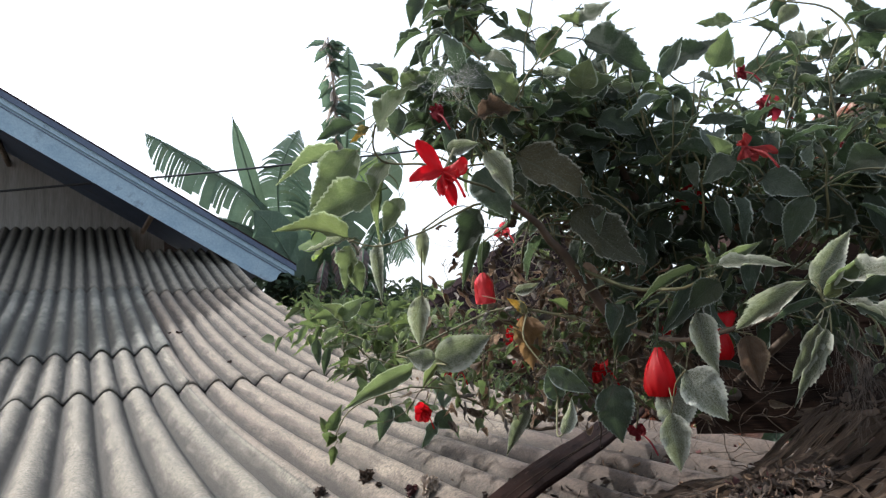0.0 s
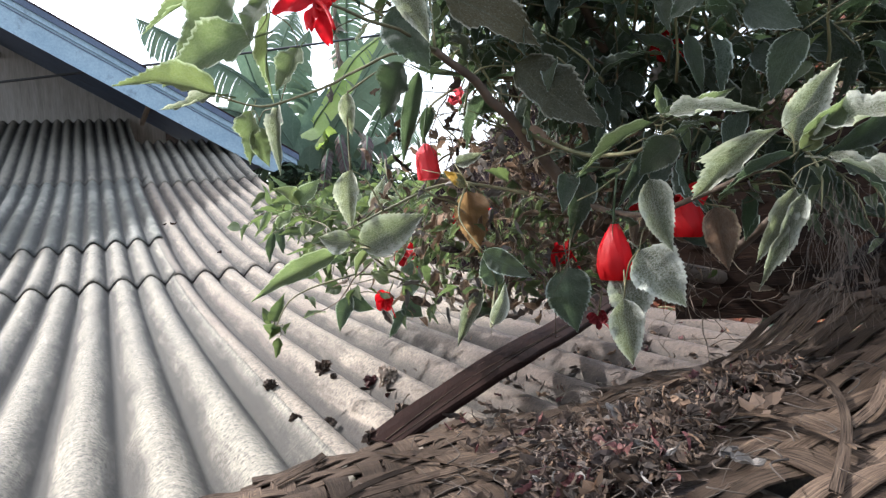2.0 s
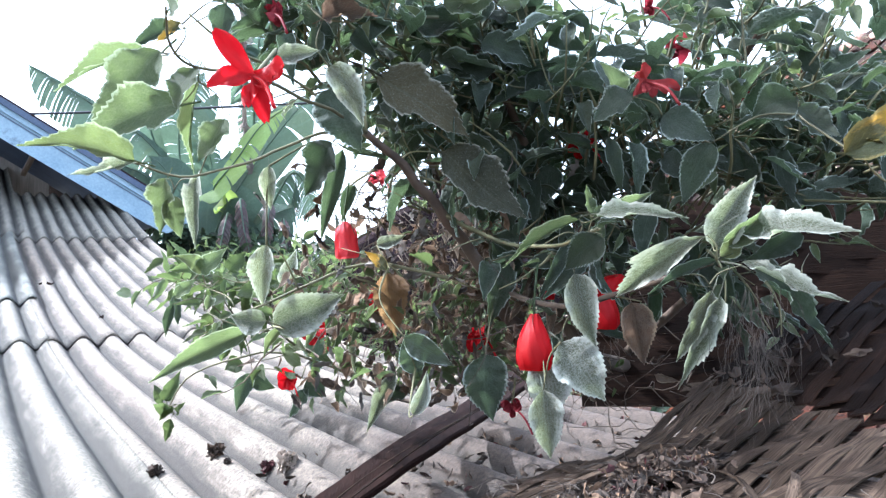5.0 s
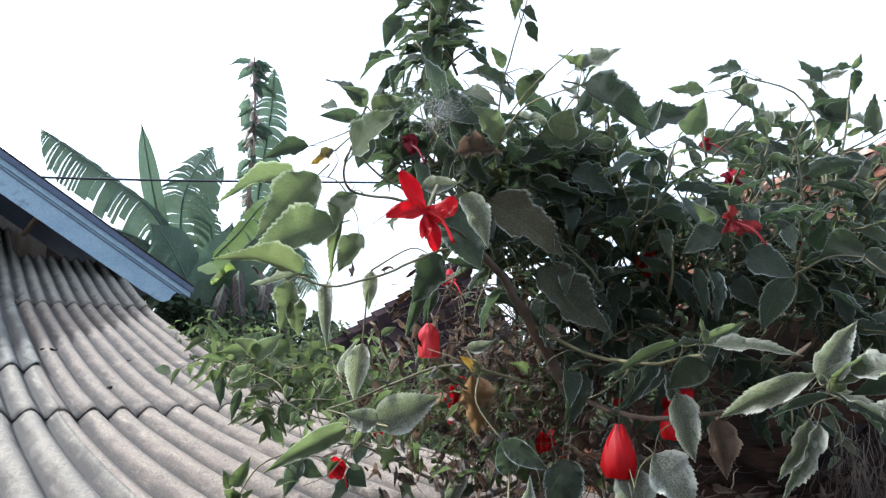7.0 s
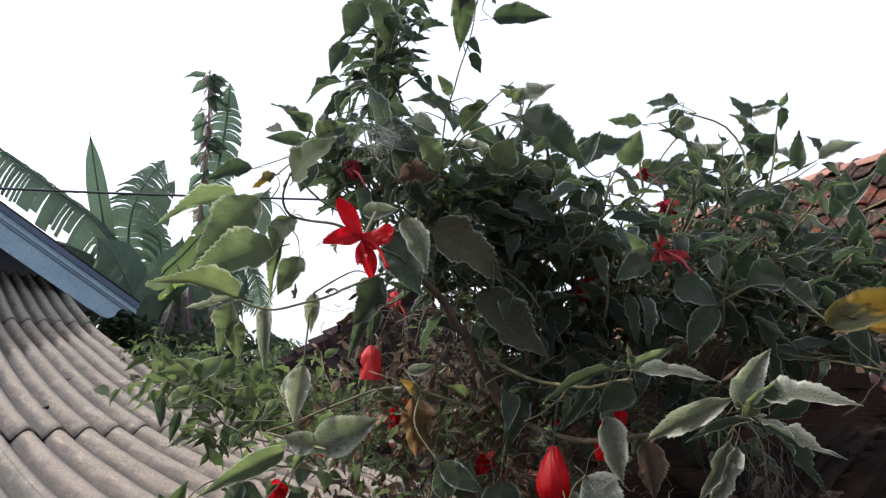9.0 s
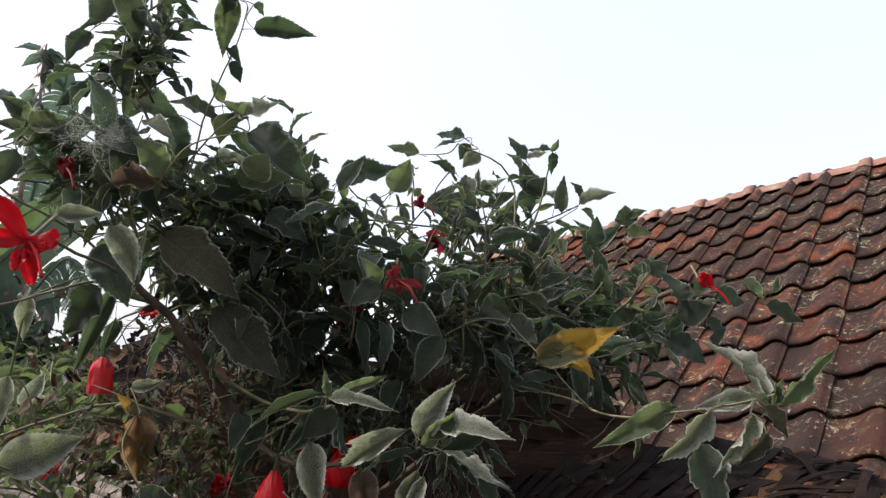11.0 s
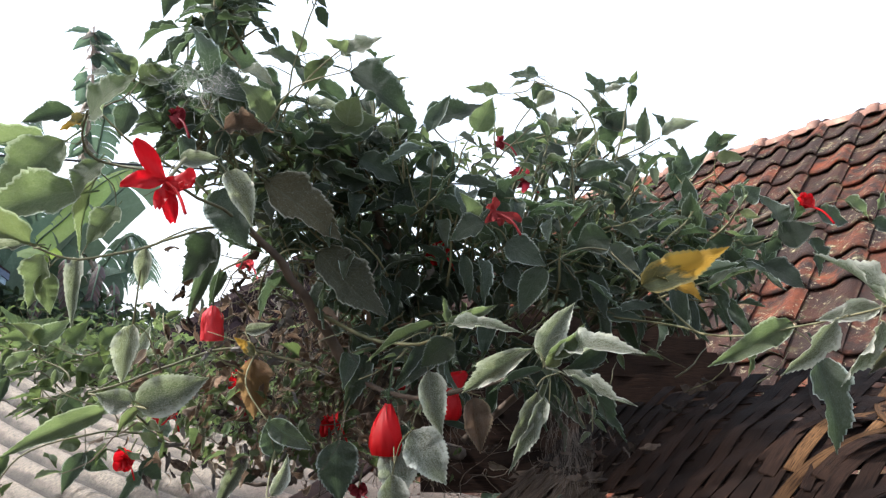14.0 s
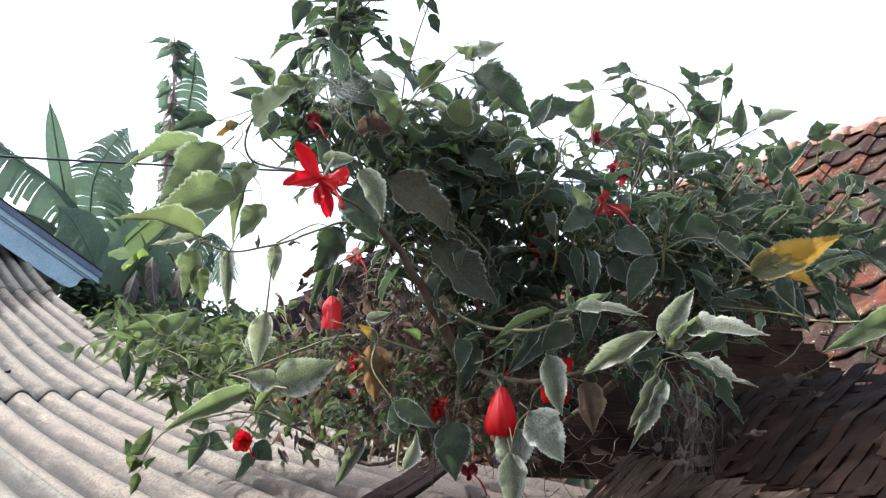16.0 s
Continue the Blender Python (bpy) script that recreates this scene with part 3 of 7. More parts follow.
slab("bargeboard", ogee(), 0.0, 0.03, M["blue"], house, "faded light blue painted bargeboard with a carved end")
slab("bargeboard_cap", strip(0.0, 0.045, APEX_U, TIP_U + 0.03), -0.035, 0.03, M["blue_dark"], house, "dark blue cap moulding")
slab("bargeboard_moulding", strip(0.045, 0.088, APEX_U, TIP_U + 0.015), -0.018, 0.03, M["blue"], house)
slab("bead", strip(0.106, 0.114, APEX_U, TIP_U - 0.08), -0.005, 0.0, M["blue_dark"], house)
slab("lower_bead", strip(0.252, 0.270, APEX_U, TIP_U - 0.36), -0.010, 0.0, M["blue"], house)
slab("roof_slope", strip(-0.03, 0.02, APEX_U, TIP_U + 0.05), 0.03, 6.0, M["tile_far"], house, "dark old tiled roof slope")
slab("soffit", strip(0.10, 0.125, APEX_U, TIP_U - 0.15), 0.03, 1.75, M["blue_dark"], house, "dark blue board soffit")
left = [(APEX_U, rake(APEX_U)), (APEX_U, rake(APEX_U) - 0.06), (APEX_U - 4.6, rake(APEX_U) - 4.6 * SLOPE - 0.06), (APEX_U - 4.6, rake(APEX_U) - 4.6 * SLOPE)]
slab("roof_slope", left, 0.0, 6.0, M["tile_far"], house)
slab("inner_wall", [(APEX_U - 2.9, 0.0), (TIP_U - 0.95, 0.0), (TIP_U - 0.95, rake(TIP_U - 0.95) - 0.10), (APEX_U, rake(APEX_U) - 0.10), (APEX_U - 2.9, rake(APEX_U) - 2.9 * SLOPE - 0.10)], 1.70, 1.82, M["board"], house, "grey-tan board wall with peeling paint")
slab("side_wall", [(TIP_U - 0.96, 0.0), (TIP_U - 0.88, 0.0), (TIP_U - 0.88, 3.25), (TIP_U - 0.96, 3.30)], 1.70, 5.9, M["plaster"], house)
for a_, b_ in (((-1.10, 4.53, 1.15), (-1.02, 4.36, 1.68)), ((0.23, 3.735, 0.55), (0.20, 3.67, 1.45))):
    tube("strut", [gable(*a_), gable(*b_)], 0.028, 0.028, M["bare_wood"], house, "bare tan timber strut", sides=4)

# ---- overhead cable ----
cable = thing("cable", "thin black overhead cable crossing the yard", "cable", kind="structure")
tube("strand", [(-9.0, 4.1, 3.36), (-4.204, 5.665, 3.92), (-1.411, 6.546, 4.256), (3.2, 8.1, 4.95), (9.0, 9.9, 5.85)], 0.011, 0.011, M["wire"], cable, steps=10)
for px, py, pz in ((-9.0, 4.1, 3.36), (9.0, 9.9, 5.85)):
    tube("post", [(px, py, 0), (px, py, pz + 0.3)], 0.06, 0.05, M["board"], cable)

# ---- clay tile roof ----
tiled = thing("tiled_roof", "old mossy brown-red clay pantile roof with lichen", "roof", kind="structure")
TO = Vector((3.837, 2.483, 4.268))
TR = Vector((-0.417, 0.904, -0.095)).normalized()
TN = Vector((-0.637, -0.216, 0.740)).normalized()
TD = TR.cross(TN).normalized()
if TD.z > 0:
    TD = -TD
TW, TE = 0.20, 0.226


def tile_mesh(seed):
    """One pantile: a hollow pan and a raised roll at its side, 12 mm thick; x across, y down the slope, z out."""
    rnd = random.Random(seed)
    prof = [(0.0, 0.016), (0.025, 0.005), (0.06, 0.0), (0.10, 0.005), (0.13, 0.024), (0.155, 0.040), (0.18, 0.046), (0.20, 0.038), (0.213, 0.020)]
    ys = [-0.03, 0.10, 0.215, 0.238]
    verts, faces = [], []
    n = len(prof)
    for layer in (0, 1):
        for j, y in enumerate(ys):
            for x, z in prof:
                wob = rnd.uniform(-0.0025, 0.0025)
                verts.append((x, y + (0.010 * math.cos(x / 0.2 * 6.28) if j > 1 else 0) + (wob if j == 3 else 0), z + 0.115 * y + (-0.004 if j == 3 else 0) + wob * 0.6 - 0.012 * layer))
    h = n * len(ys)
    for j in range(len(ys) - 1):
        for i in range(n - 1):
            a = j * n + i
            faces.append((a, a + n, a + n + 1, a + 1))
            faces.append((h + a, h + a + 1, h + a + n + 1, h + a + n))
    for i in range(n - 1):
        a = (len(ys) - 1) * n + i
        faces.append((a, h + a, h + a + 1, a + 1))
    for j in range(len(ys) - 1):
        for i in (0, n - 1):
            a = j * n + i
            faces.append((a, h + a, h + a + n, a + n) if i else (a, a + n, h + a + n, h + a))
    me = bpy.data.meshes.new("tile")
    me.from_pydata(verts, [], faces)
    for p in me.polygons:
        p.use_smooth = True
    me.materials.append(M["tile"])
    return me


def tile_frame(k, row):
    o = TO + TR * (TW * (k + 1)) + TD * (0.02 + TE * row) + TN * -0.02
    m = Matrix((-TR, TD, TN)).transposed().to_4x4()
    m.translation = o
    return m


bm = bmesh.new()                          # boarding under the tiles
quad = [TO + TR * a + TD * b - TN * 0.075 for a, b in ((-1.0, 0.0), (3.4, 0.0), (3.4, 3.4), (-1.0, 3.4))]
low = [p - TN * 0.04 for p in quad]
vs = [bm.verts.new(p) for p in quad + low]
for f in ((0, 1, 2, 3), (7, 6, 5, 4), (0, 4, 5, 1), (1, 5, 6, 2), (2, 6, 7, 3), (3, 7, 4, 0)):
    bm.faces.new([vs[i] for i in f])
part("boarding", bm, M["plank"], tiled)
back = Vector((TN.x, TN.y, 0)).normalized()
bm = bmesh.new()
q2 = [TO + TR * a + Vector((0, 0, b)) - back * c for a, b, c in ((-1.0, 0.0, 0.0), (3.4, 0.0, 0.0), (3.4, -2.0, 2.4), (-1.0, -2.0, 2.4))]
vs = [bm.verts.new(p - Vector((0, 0, e))) for e in (0.05, 0.10) for p in q2]
for f in ((0, 1, 2, 3), (7, 6, 5, 4), (0, 4, 5, 1), (1, 5, 6, 2), (2, 6, 7, 3), (3, 7, 4, 0)):
    bm.faces.new([vs[i] for i in f])
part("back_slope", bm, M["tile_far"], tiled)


def ridge_tile(i):
    """Half-round ridge tile with a thick collar at one end."""
    a = TO + TR * (1.518 - 0.33 * i)
    d = -TR
    side = d.cross(Vector((0, 0, 1))).normalized()
    up = side.cross(d).normalized()
    rnd = random.Random(i)
    dip = rnd.uniform(-0.006, 0.006)
    rings = [(-0.335, 0.072), (-0.05, 0.075), (-0.045, 0.094), (-0.02, 0.100), (0.012, 0.096), (0.018, 0.075)]
    verts, faces = [], []
    n = 10
    for layer in (1.0, 0.84):
        for y, r in rings:
            for k in range(n + 1):
                t = math.pi * k / n
                verts.append(a + d * y + side * (math.cos(t) * r * layer * 1.15) + up * (math.sin(t) * r * layer * 0.86 - 0.058 + dip * (1 if y > -0.1 else -1)))
    w = n + 1
    h = w * len(rings)
    for j in range(len(rings) - 1):
        for k in range(n):
            v0 = j * w + k
            faces.append((v0, v0 + 1, v0 + w + 1, v0 + w))
            faces.append((h + v0, h + v0 + w, h + v0 + w + 1, h + v0 + 1))
    for k in range(n):
        v0 = (len(rings) - 1) * w + k
        faces.append((v0, v0 + 1, h + v0 + 1, h + v0))
    raw("ridge_tile", verts, faces, M["ridge"], tiled, label="orange-red clay ridge tile with a collar")


for i in range(-5, 8):
    ridge_tile(i)
_e = TO + TD * 3.2
wall_between("wall_tiled", (_e + TR * -1.0).to_2d().to_3d(), (_e + TR * 3.4).to_2d().to_3d(), 0, _e.z - 0.2, 0.15, M["plaster"], "plain plastered wall under the tiled roof")

# ---- woven bamboo mat draped over the eave ----
mat = thing("woven_bamboo_mat", "torn weathered woven bamboo mat draped over the roof edge", "mat")
MX = [-0.3, -0.1, 0.03, 0.2, 0.42, 0.55, 0.7, 0.9, 1.05, 1.5]
MZ = [2.312, 2.32, 2.335, 2.355, 2.40, 2.46, 2.545, 2.618, 2.632, 2.64]


def mat_z(x, y):
    z = float(np.interp(x, MX, MZ)) + float(np.interp(x, [0.2, 0.45, 0.75, 0.9], [0.0, -0.10, 0.06, 0.16])) * (y - 0.8)
    return z + 0.012 * noise.noise(Vector((x * 4, y * 4, 3)))


def mat_far(x):
    return float(np.interp(x, [-0.2, -0.135, 0.03, 0.25, 0.42, 0.55, 0.7, 0.82, 0.92, 1.0, 1.08], [0.70, 0.78, 0.90, 0.93, 1.01, 1.10, 1.06, 0.96, 0.86, 0.75, 0.50]))


def mat_near(x):
    return max(0.42 + 0.03 * math.sin(x * 9), 0.45 + (x - 0.80) * 1.05)


def strips(angle, gap, width, heading, lift, seed, reach=1.04):
    rnd = random.Random(seed)
    d = Vector((math.cos(angle), math.sin(angle)))
    q = Vector((-d.y, d.x))
    mid = Vector((0.5, 0.75))
    for i in range(-56, 57):
        if rnd.random() < 0.04:
            continue
        run = []
        jit, yaw = rnd.uniform(-0.004, 0.004), rnd.uniform(-0.035, 0.035)
        cut0, cut1 = rnd.uniform(0, 0.06), rnd.uniform(0, 0.06)
        def flush(run, i=i):
            if len(run) < 5:
                return
            c = run[len(run) // 2]
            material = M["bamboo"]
            # past x 0.56 the darkened bamboo stands in for shade on the mat
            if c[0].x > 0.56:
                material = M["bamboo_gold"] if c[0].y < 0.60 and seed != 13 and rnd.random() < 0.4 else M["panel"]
            verts, faces, uvs = [], [], []
            off = rnd.uniform(0, 9)
            for p, s in run:
                w = width * 0.5 * (1 + 0.12 * math.sin(s * 40 + i))
                e = Vector((q.x, q.y, (mat_z(p.x + q.x * 0.01, p.y + q.y * 0.01) - mat_z(p.x - q.x * 0.01, p.y - q.y * 0.01)) / 0.02)).normalized()
                for a, b in ((-w, 0), (w, 0), (w, -0.0016), (-w, -0.0016)):
                    verts.append(p + e * a + Vector((0, 0, b)))
                    uvs.append((a + off, s))
            for j in range(len(run) - 1):
                for k in range(4):
                    faces.append((4 * j + k, 4 * j + (k + 1) % 4, 4 * j + 4 + (k + 1) % 4, 4 * j + 4 + k))
            faces.append((3, 2, 1, 0))
            faces.append(tuple(4 * (len(run) - 1) + k for k in range(4)))
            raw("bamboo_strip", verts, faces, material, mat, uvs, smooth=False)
        for j in range(-150, 151):
            s = j * 0.012
            o = i * gap + jit + yaw * s
            p = mid + d * s + q * o
            if run and (p.x > 0.56) != (run[-1][0].x > 0.56):
                flush(run)
                run = []
            if not (-0.19 < p.x < reach and mat_near(p.x) + cut0 < p.y < mat_far(p.x) - cut1 * 0.6 + 0.03 * noise.noise(Vector((p.x * 8, p.y * 8, seed)))):
                flush(run)
                run = []
                continue
            over = math.sin(math.pi * (s / gap * 0.5) + heading + i * math.pi * 0.5)
            amp = 0.0030 - 0.0020 * max(0.0, min(1.0, (p.x - 0.45) / 0.3))
            run.append((Vector((p.x, p.y, mat_z(p.x, p.y) + lift + amp * over)), s))
        flush(run)


strips(radians(24), 0.021, 0.0195, 0.0, 0.006, 11)
strips(radians(112), 0.027, 0.0225, 1.57, 0.006, 12, 0.42)
strips(radians(116), 0.03, 0.024, 1.57, 0.002, 13)
# loose split strips standing off the weave
rnd = random.Random(5)
for i in range(30):
    x, y = rnd.uniform(-0.1, 0.42), rnd.uniform(0.46, 0.95)
    if y > mat_far(x) - 0.03:
        continue
    a = radians(rnd.choice((24, 24, 112, 60, 5)) + rnd.uniform(-14, 14))
    ln = rnd.uniform(0.08, 0.3)
    pts = []
    for t in (0, 0.33, 0.66, 1):
        px, py = x + math.cos(a + t * 0.35) * ln * t, y + math.sin(a + t * 0.35) * ln * t
        pts.append(Vector((px, py, mat_z(px, py) + 0.012 + 0.012 * math.sin(t * 3.1) * rnd.random())))
    if pts[-1].y > mat_far(pts[-1].x):
        continue
    pts = bend(pts, 4)
    w = rnd.uniform(0.0015, 0.0045)
    q = Vector((-math.sin(a), math.cos(a), 0.15)).normalized()
    verts = [p + q * e + Vector((0, 0, z)) for p in pts for e, z in ((-w, 0), (w, 0.001), (w, -0.001), (-w, -0.001))]
    faces = [(4 * j + k, 4 * j + (k + 1) % 4, 4 * j + 4 + (k + 1) % 4, 4 * j + 4 + k) for j in range(len(pts) - 1) for k in range(4)]
    raw("loose_strip", verts, faces, (M["bamboo_gold"] if y < 0.66 else M["panel"]) if x > 0.58 else M["bamboo"], mat, [(i + e, j * 0.02) for j in range(len(pts)) for e in (0, 2 * w, 2 * w, 0)], smooth=False)

# frayed strips curling over the mat's raised end
rnd = random.Random(15)
for i in range(70):
    x, y = rnd.uniform(0.58, 0.95), rnd.uniform(0.43, 0.68)
    a = radians(rnd.choice((34, 26, 26, 18, 60)) + rnd.uniform(-8, 8))
    ln, turn = rnd.uniform(0.12, 0.28), rnd.uniform(-0.9, 0.1)
    pts = []
    for t in (0, 0.25, 0.5, 0.75, 1):
        px, py = x + math.cos(a + t * turn) * ln * t, y + math.sin(a + t * turn) * ln * t
        pts.append(Vector((px, py, mat_z(px, py) + 0.011 + 0.010 * math.sin(t * 3.1) * rnd.random())))
    if pts[-1].y > mat_far(pts[-1].x) or pts[-1].y < mat_near(pts[-1].x) - 0.05 or y < mat_near(x):
        continue
    pts = bend(pts, 4)
    w = rnd.uniform(0.003, 0.008)
    verts, uvs = [], []
    for j, p in enumerate(pts):
        d = (pts[min(j + 1, len(pts) - 1)] - pts[max(j - 1, 0)]).normalized()
        q = Vector((-d.y, d.x, 0.1)).normalized()
        for e, z in ((-w, 0), (w, 0.001), (w, -0.0008), (-w, -0.0008)):
            verts.append(p + q * e + Vector((0, 0, z)))
            uvs.append((i + e, j * 0.02))
    faces = [(4 * j + k, 4 * j + (k + 1) % 4, 4 * j + 4 + (k + 1) % 4, 4 * j + 4 + k) for j in range(len(pts) - 1) for k in range(4)]
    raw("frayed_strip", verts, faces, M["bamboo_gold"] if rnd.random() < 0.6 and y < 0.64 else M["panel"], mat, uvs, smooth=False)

# panel of split bamboo standing behind the mat
panel = thing("bamboo_panel", "weathered panel of split bamboo slats behind the mat, darkened for shade", "panel")
PA, PB = Vector((0.44, 1.27, 0)), Vector((1.14, 1.03, 0))
for r in range(15):
    z0 = 2.40 + r * 0.022
    a, b = PA + Vector((0.015 * r / 15, 0.10 * r / 15, z0)), PB + Vector((0.015 * r / 15, 0.10 * r / 15, z0 + 0.03))
    pts = []
    for j in range(15):
        t = j / 14 * (1 - 0.34 * r / 14)
        p = a.lerp(b, t)
        p += Vector((-0.3, -0.95, 0)).normalized() * (-1) * 0.003 * math.sin(j * 1.57 + r * 3.14)
        p.z += 0.006 * noise.noise(Vector((j * 0.4, r * 1.7, 8)))
        pts.append(p)
    verts = [p + Vector((0, e2, e)) for p in pts for e, e2 in ((0.0135, 0.005), (-0.0135, 0.0), (-0.0135, 0.003), (0.0135, 0.008))]
    faces = [(4 * j + k, 4 * j + (k + 1) % 4, 4 * j + 4 + (k + 1) % 4, 4 * j + 4 + k) for j in range(len(pts) - 1) for k in range(4)]
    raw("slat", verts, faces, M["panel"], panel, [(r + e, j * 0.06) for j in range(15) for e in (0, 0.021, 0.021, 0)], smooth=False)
for t in (0.35, 0.62, 0.92):
    p = PA.lerp(PB, t) + Vector((0.0, 0.03, 0))
    tube("batten", [(p.x, p.y, 0.0), (p.x + 0.02, p.y + 0.11, 2.70 if t < 0.9 else 2.48)], 0.014, 0.012, M["plank"], panel, sides=5)

# dark plank on the mat's edge
plank = thing("plank", "dark weathered wooden plank lying across the roof", "plank")
P0, P1 = Vector((0.024, 0.868, 2.336)), Vector((0.385, 1.545, 2.40))
d = P1 - P0
m = oriented((P0 + P1) / 2, d, Vector((-d.y, d.x, 0.14)))
verts, faces = [], []
for i in range(25):
    t = i / 24 - 0.5
    w = 0.021 + 0.008 * min(1.0, i / 10) + 0.003 * noise.noise(Vector((i * 0.5, 2, 2)))
    cz = 0.006 * math.sin(i * 0.25)
    for a, b in ((-w, 0.003), (-w + 0.003, 0.005), (-w * 0.3, 0.004), (w * 0.3, 0.0055), (w - 0.003, 0.0045), (w, 0.002), (w, -0.004), (-w, -0.004)):
        verts.append(m @ Vector((d.length * t + (0.02 * noise.noise(Vector((a * 90, i, 4))) if i in (0, 24) else 0), a + 0.002 * noise.noise(Vector((i * 0.3, 7, 1))), b + cz)))
for i in range(24):
    for k in range(8):
        faces.append((8 * i + k, 8 * i + (k + 1) % 8, 8 * i + 8 + (k + 1) % 8, 8 * i + 8 + k))
faces.append(tuple(range(7, -1, -1)))
faces.append(tuple(192 + k for k in range(8)))
raw("body", verts, faces, M["plank"], plank, smooth=False)
for e in (-0.010, -0.002, 0.013):
    pts = [m @ Vector((d.length * (t - 0.5), e + 0.003 * math.sin(t * 9 + e * 300), 0.0045 + 0.006 * math.sin((t * 24) * 0.25))) for t in [k / 16 for k in range(17)]]
    v, f = tube_data(pts, 0.0009, 4)
    raw("splinter", v, f, M["bamboo"], plank, [(0.3, 0.1 * k) for k in range(len(v))])


# ---- leaves ----
def leaf_template(rows, curl=0.2, fold=0.15, wavy=0.0, seed=0, teeth=0.05, cols=2):
    """Unit leaf: base at the origin, pointed tip at y = 1, full width 1, toothed edge, upper face to +z."""
    rnd = random.Random(seed)
    verts, faces, uvs = [], [], []
    ph = rnd.uniform(0, 6)
    lean, turn = rnd.uniform(-0.16, 0.16), rnd.uniform(-0.6, 0.6)
    bite = [rnd.uniform(-0.07, 0.0) if rnd.random() < 0.06 else 0 for _ in range(rows + 1)]
    for i in range(rows + 1):
        y = i / rows
        h = 0.5 * (y ** 0.62 * (1 - y) ** 1.25) / (0.332 ** 0.62 * 0.668 ** 1.25)
        out = 0 < i < rows and i % 2
        if 0 < i < rows:
            h = h * (1 + bite[i]) + teeth * (0.5 if out else -0.4) * min(1.0, 3 * (1 - y))
        zc = -curl * y * y + 0.04 * math.sin(y * 5 + ph)
        xc = lean * math.sin(y * 3)
        for j in range(-cols, cols + 1):
            u = j / cols
            z = zc + abs(u) ** 1.4 * h * fold * 2 + wavy * h * u * u * (math.sin(y * 13 + ph + (2 if j > 0 else 0)) + 0.5 * math.sin(y * 31 + ph))
            ct, st = math.cos(turn * (y - 0.3)), math.sin(turn * (y - 0.3))
            verts.append((xc + h * u * ct - (z - zc) * st, y + (0.9 / rows if out and abs(j) == cols else 0.0), zc + (z - zc) * ct + h * u * st * 0.5))
            uvs.append((u, y))
    w = 2 * cols + 1
    for i in range(rows):
        for j in range(2 * cols):
            a = i * w + j
            faces.append((a, a + 1, a + w + 1, a + w))
    return np.array(verts), faces, np.array(uvs)


def leaf_mesh(material, *args, **kw):
    v, f, uv = leaf_template(*args, **kw)
    tv, tf = tube_data([(0, 0.06, 0.0), (0, -0.08, -0.012), (0.02, -0.22, -0.05)], [0.012, 0.014, 0.016], 4)   # its stalk
    f = f + [tuple(i + len(v) for i in q) for q in tf]
    v = np.concatenate([v, np.array([tuple(p) for p in tv])])
    uv = np.concatenate([uv, np.full((len(tv), 2), 0.02)])
    me = bpy.data.meshes.new("leaf")
    me.from_pydata([tuple(p) for p in v], [], f)
    lay = me.uv_layers.new(name="UVMap")
    idx = np.empty(len(me.loops), dtype=np.int32)
    me.loops.foreach_get("vertex_index", idx)
    lay.data.foreach_set("uv", uv[idx].astype(np.float32).ravel())
    me.polygons.foreach_set("use_smooth", np.ones(len(me.polygons), dtype=bool))
    me.materials.append(material)
    return me


HERO = {}
for key in ("leaf", "leaf_light", "leaf_pale", "leaf_lacy", "leaf_yellow", "leaf_brown", "leaf_tan", "leaf_small"):
    bends = ((0.08, 0.10, 0.10), (0.20, 0.14, 0.12), (0.14, 0.20, 0.10), (-0.07, 0.12, 0.12), (0.28, 0.16, 0.16))
    if key == "leaf_pale":
        bends = ((0.10, 0.12, 0.10), (0.18, 0.17, 0.14), (0.06, 0.20, 0.12), (-0.06, 0.12, 0.13), (0.22, 0.22, 0.16))
    if key in ("leaf_brown", "leaf_tan"):
        bends = ((0.2, 0.3, 0.25), (0.15, 0.4, 0.3), (0.3, 0.25, 0.35), (0.1, 0.35, 0.25), (0.4, 0.3, 0.3))
    HERO[key] = [leaf_mesh(M[key], 34, curl=c, fold=fo, wavy=wv, seed=s, teeth=0.024, cols=3) for s, (c, fo, wv) in enumerate(bends)]
FILL = [leaf_template(14, c, fo, 0.06, seed=s, teeth=0.0) for s, (c, fo) in enumerate(((0.1, 0.08), (0.25, 0.12), (0.15, 0.18), (0.3, 0.10), (-0.1, 0.10), (0.4, 0.15)))]


def leaf_frame(base, tip, width, roll=0.0, face=(0.0, -1.0, 0.25)):
    b, t = Vector(base), Vector(tip)
    y = t - b
    ln = y.length
    y.normalize()
    z = Vector(face)
    z = (z - y * z.dot(y))
    z = z.normalized() if z.length > 1e-4 else y.orthogonal().normalized()
    z = Matrix.Rotation(radians(roll), 3, y) @ z
    x = y.cross(z)
    m = Matrix((x * width, y * ln, z * ln)).transposed().to_4x4()
    m.translation = b
    return m


bush = thing("hibiscus_bush", "large dusty hibiscus bush with hanging red flowers leaning over the roof", "bush")
_leaf_count = [0]
BASES = []                                # where each leaf's stalk begins, and its way


def leaf(base, tip, width, kind="leaf", roll=0.0, shape=None, parent=None):
    """One leaf of the bush on shared mesh data."""
    i = _leaf_count[0]
    _leaf_count[0] += 1
    me = HERO[kind][i % 5 if shape is None else shape]
    BASES.append((Vector(base), Vector(base) - Vector(tip)))
    return piece("leaf", me, leaf_frame(base, tip, width, roll), bush if parent is None else parent)


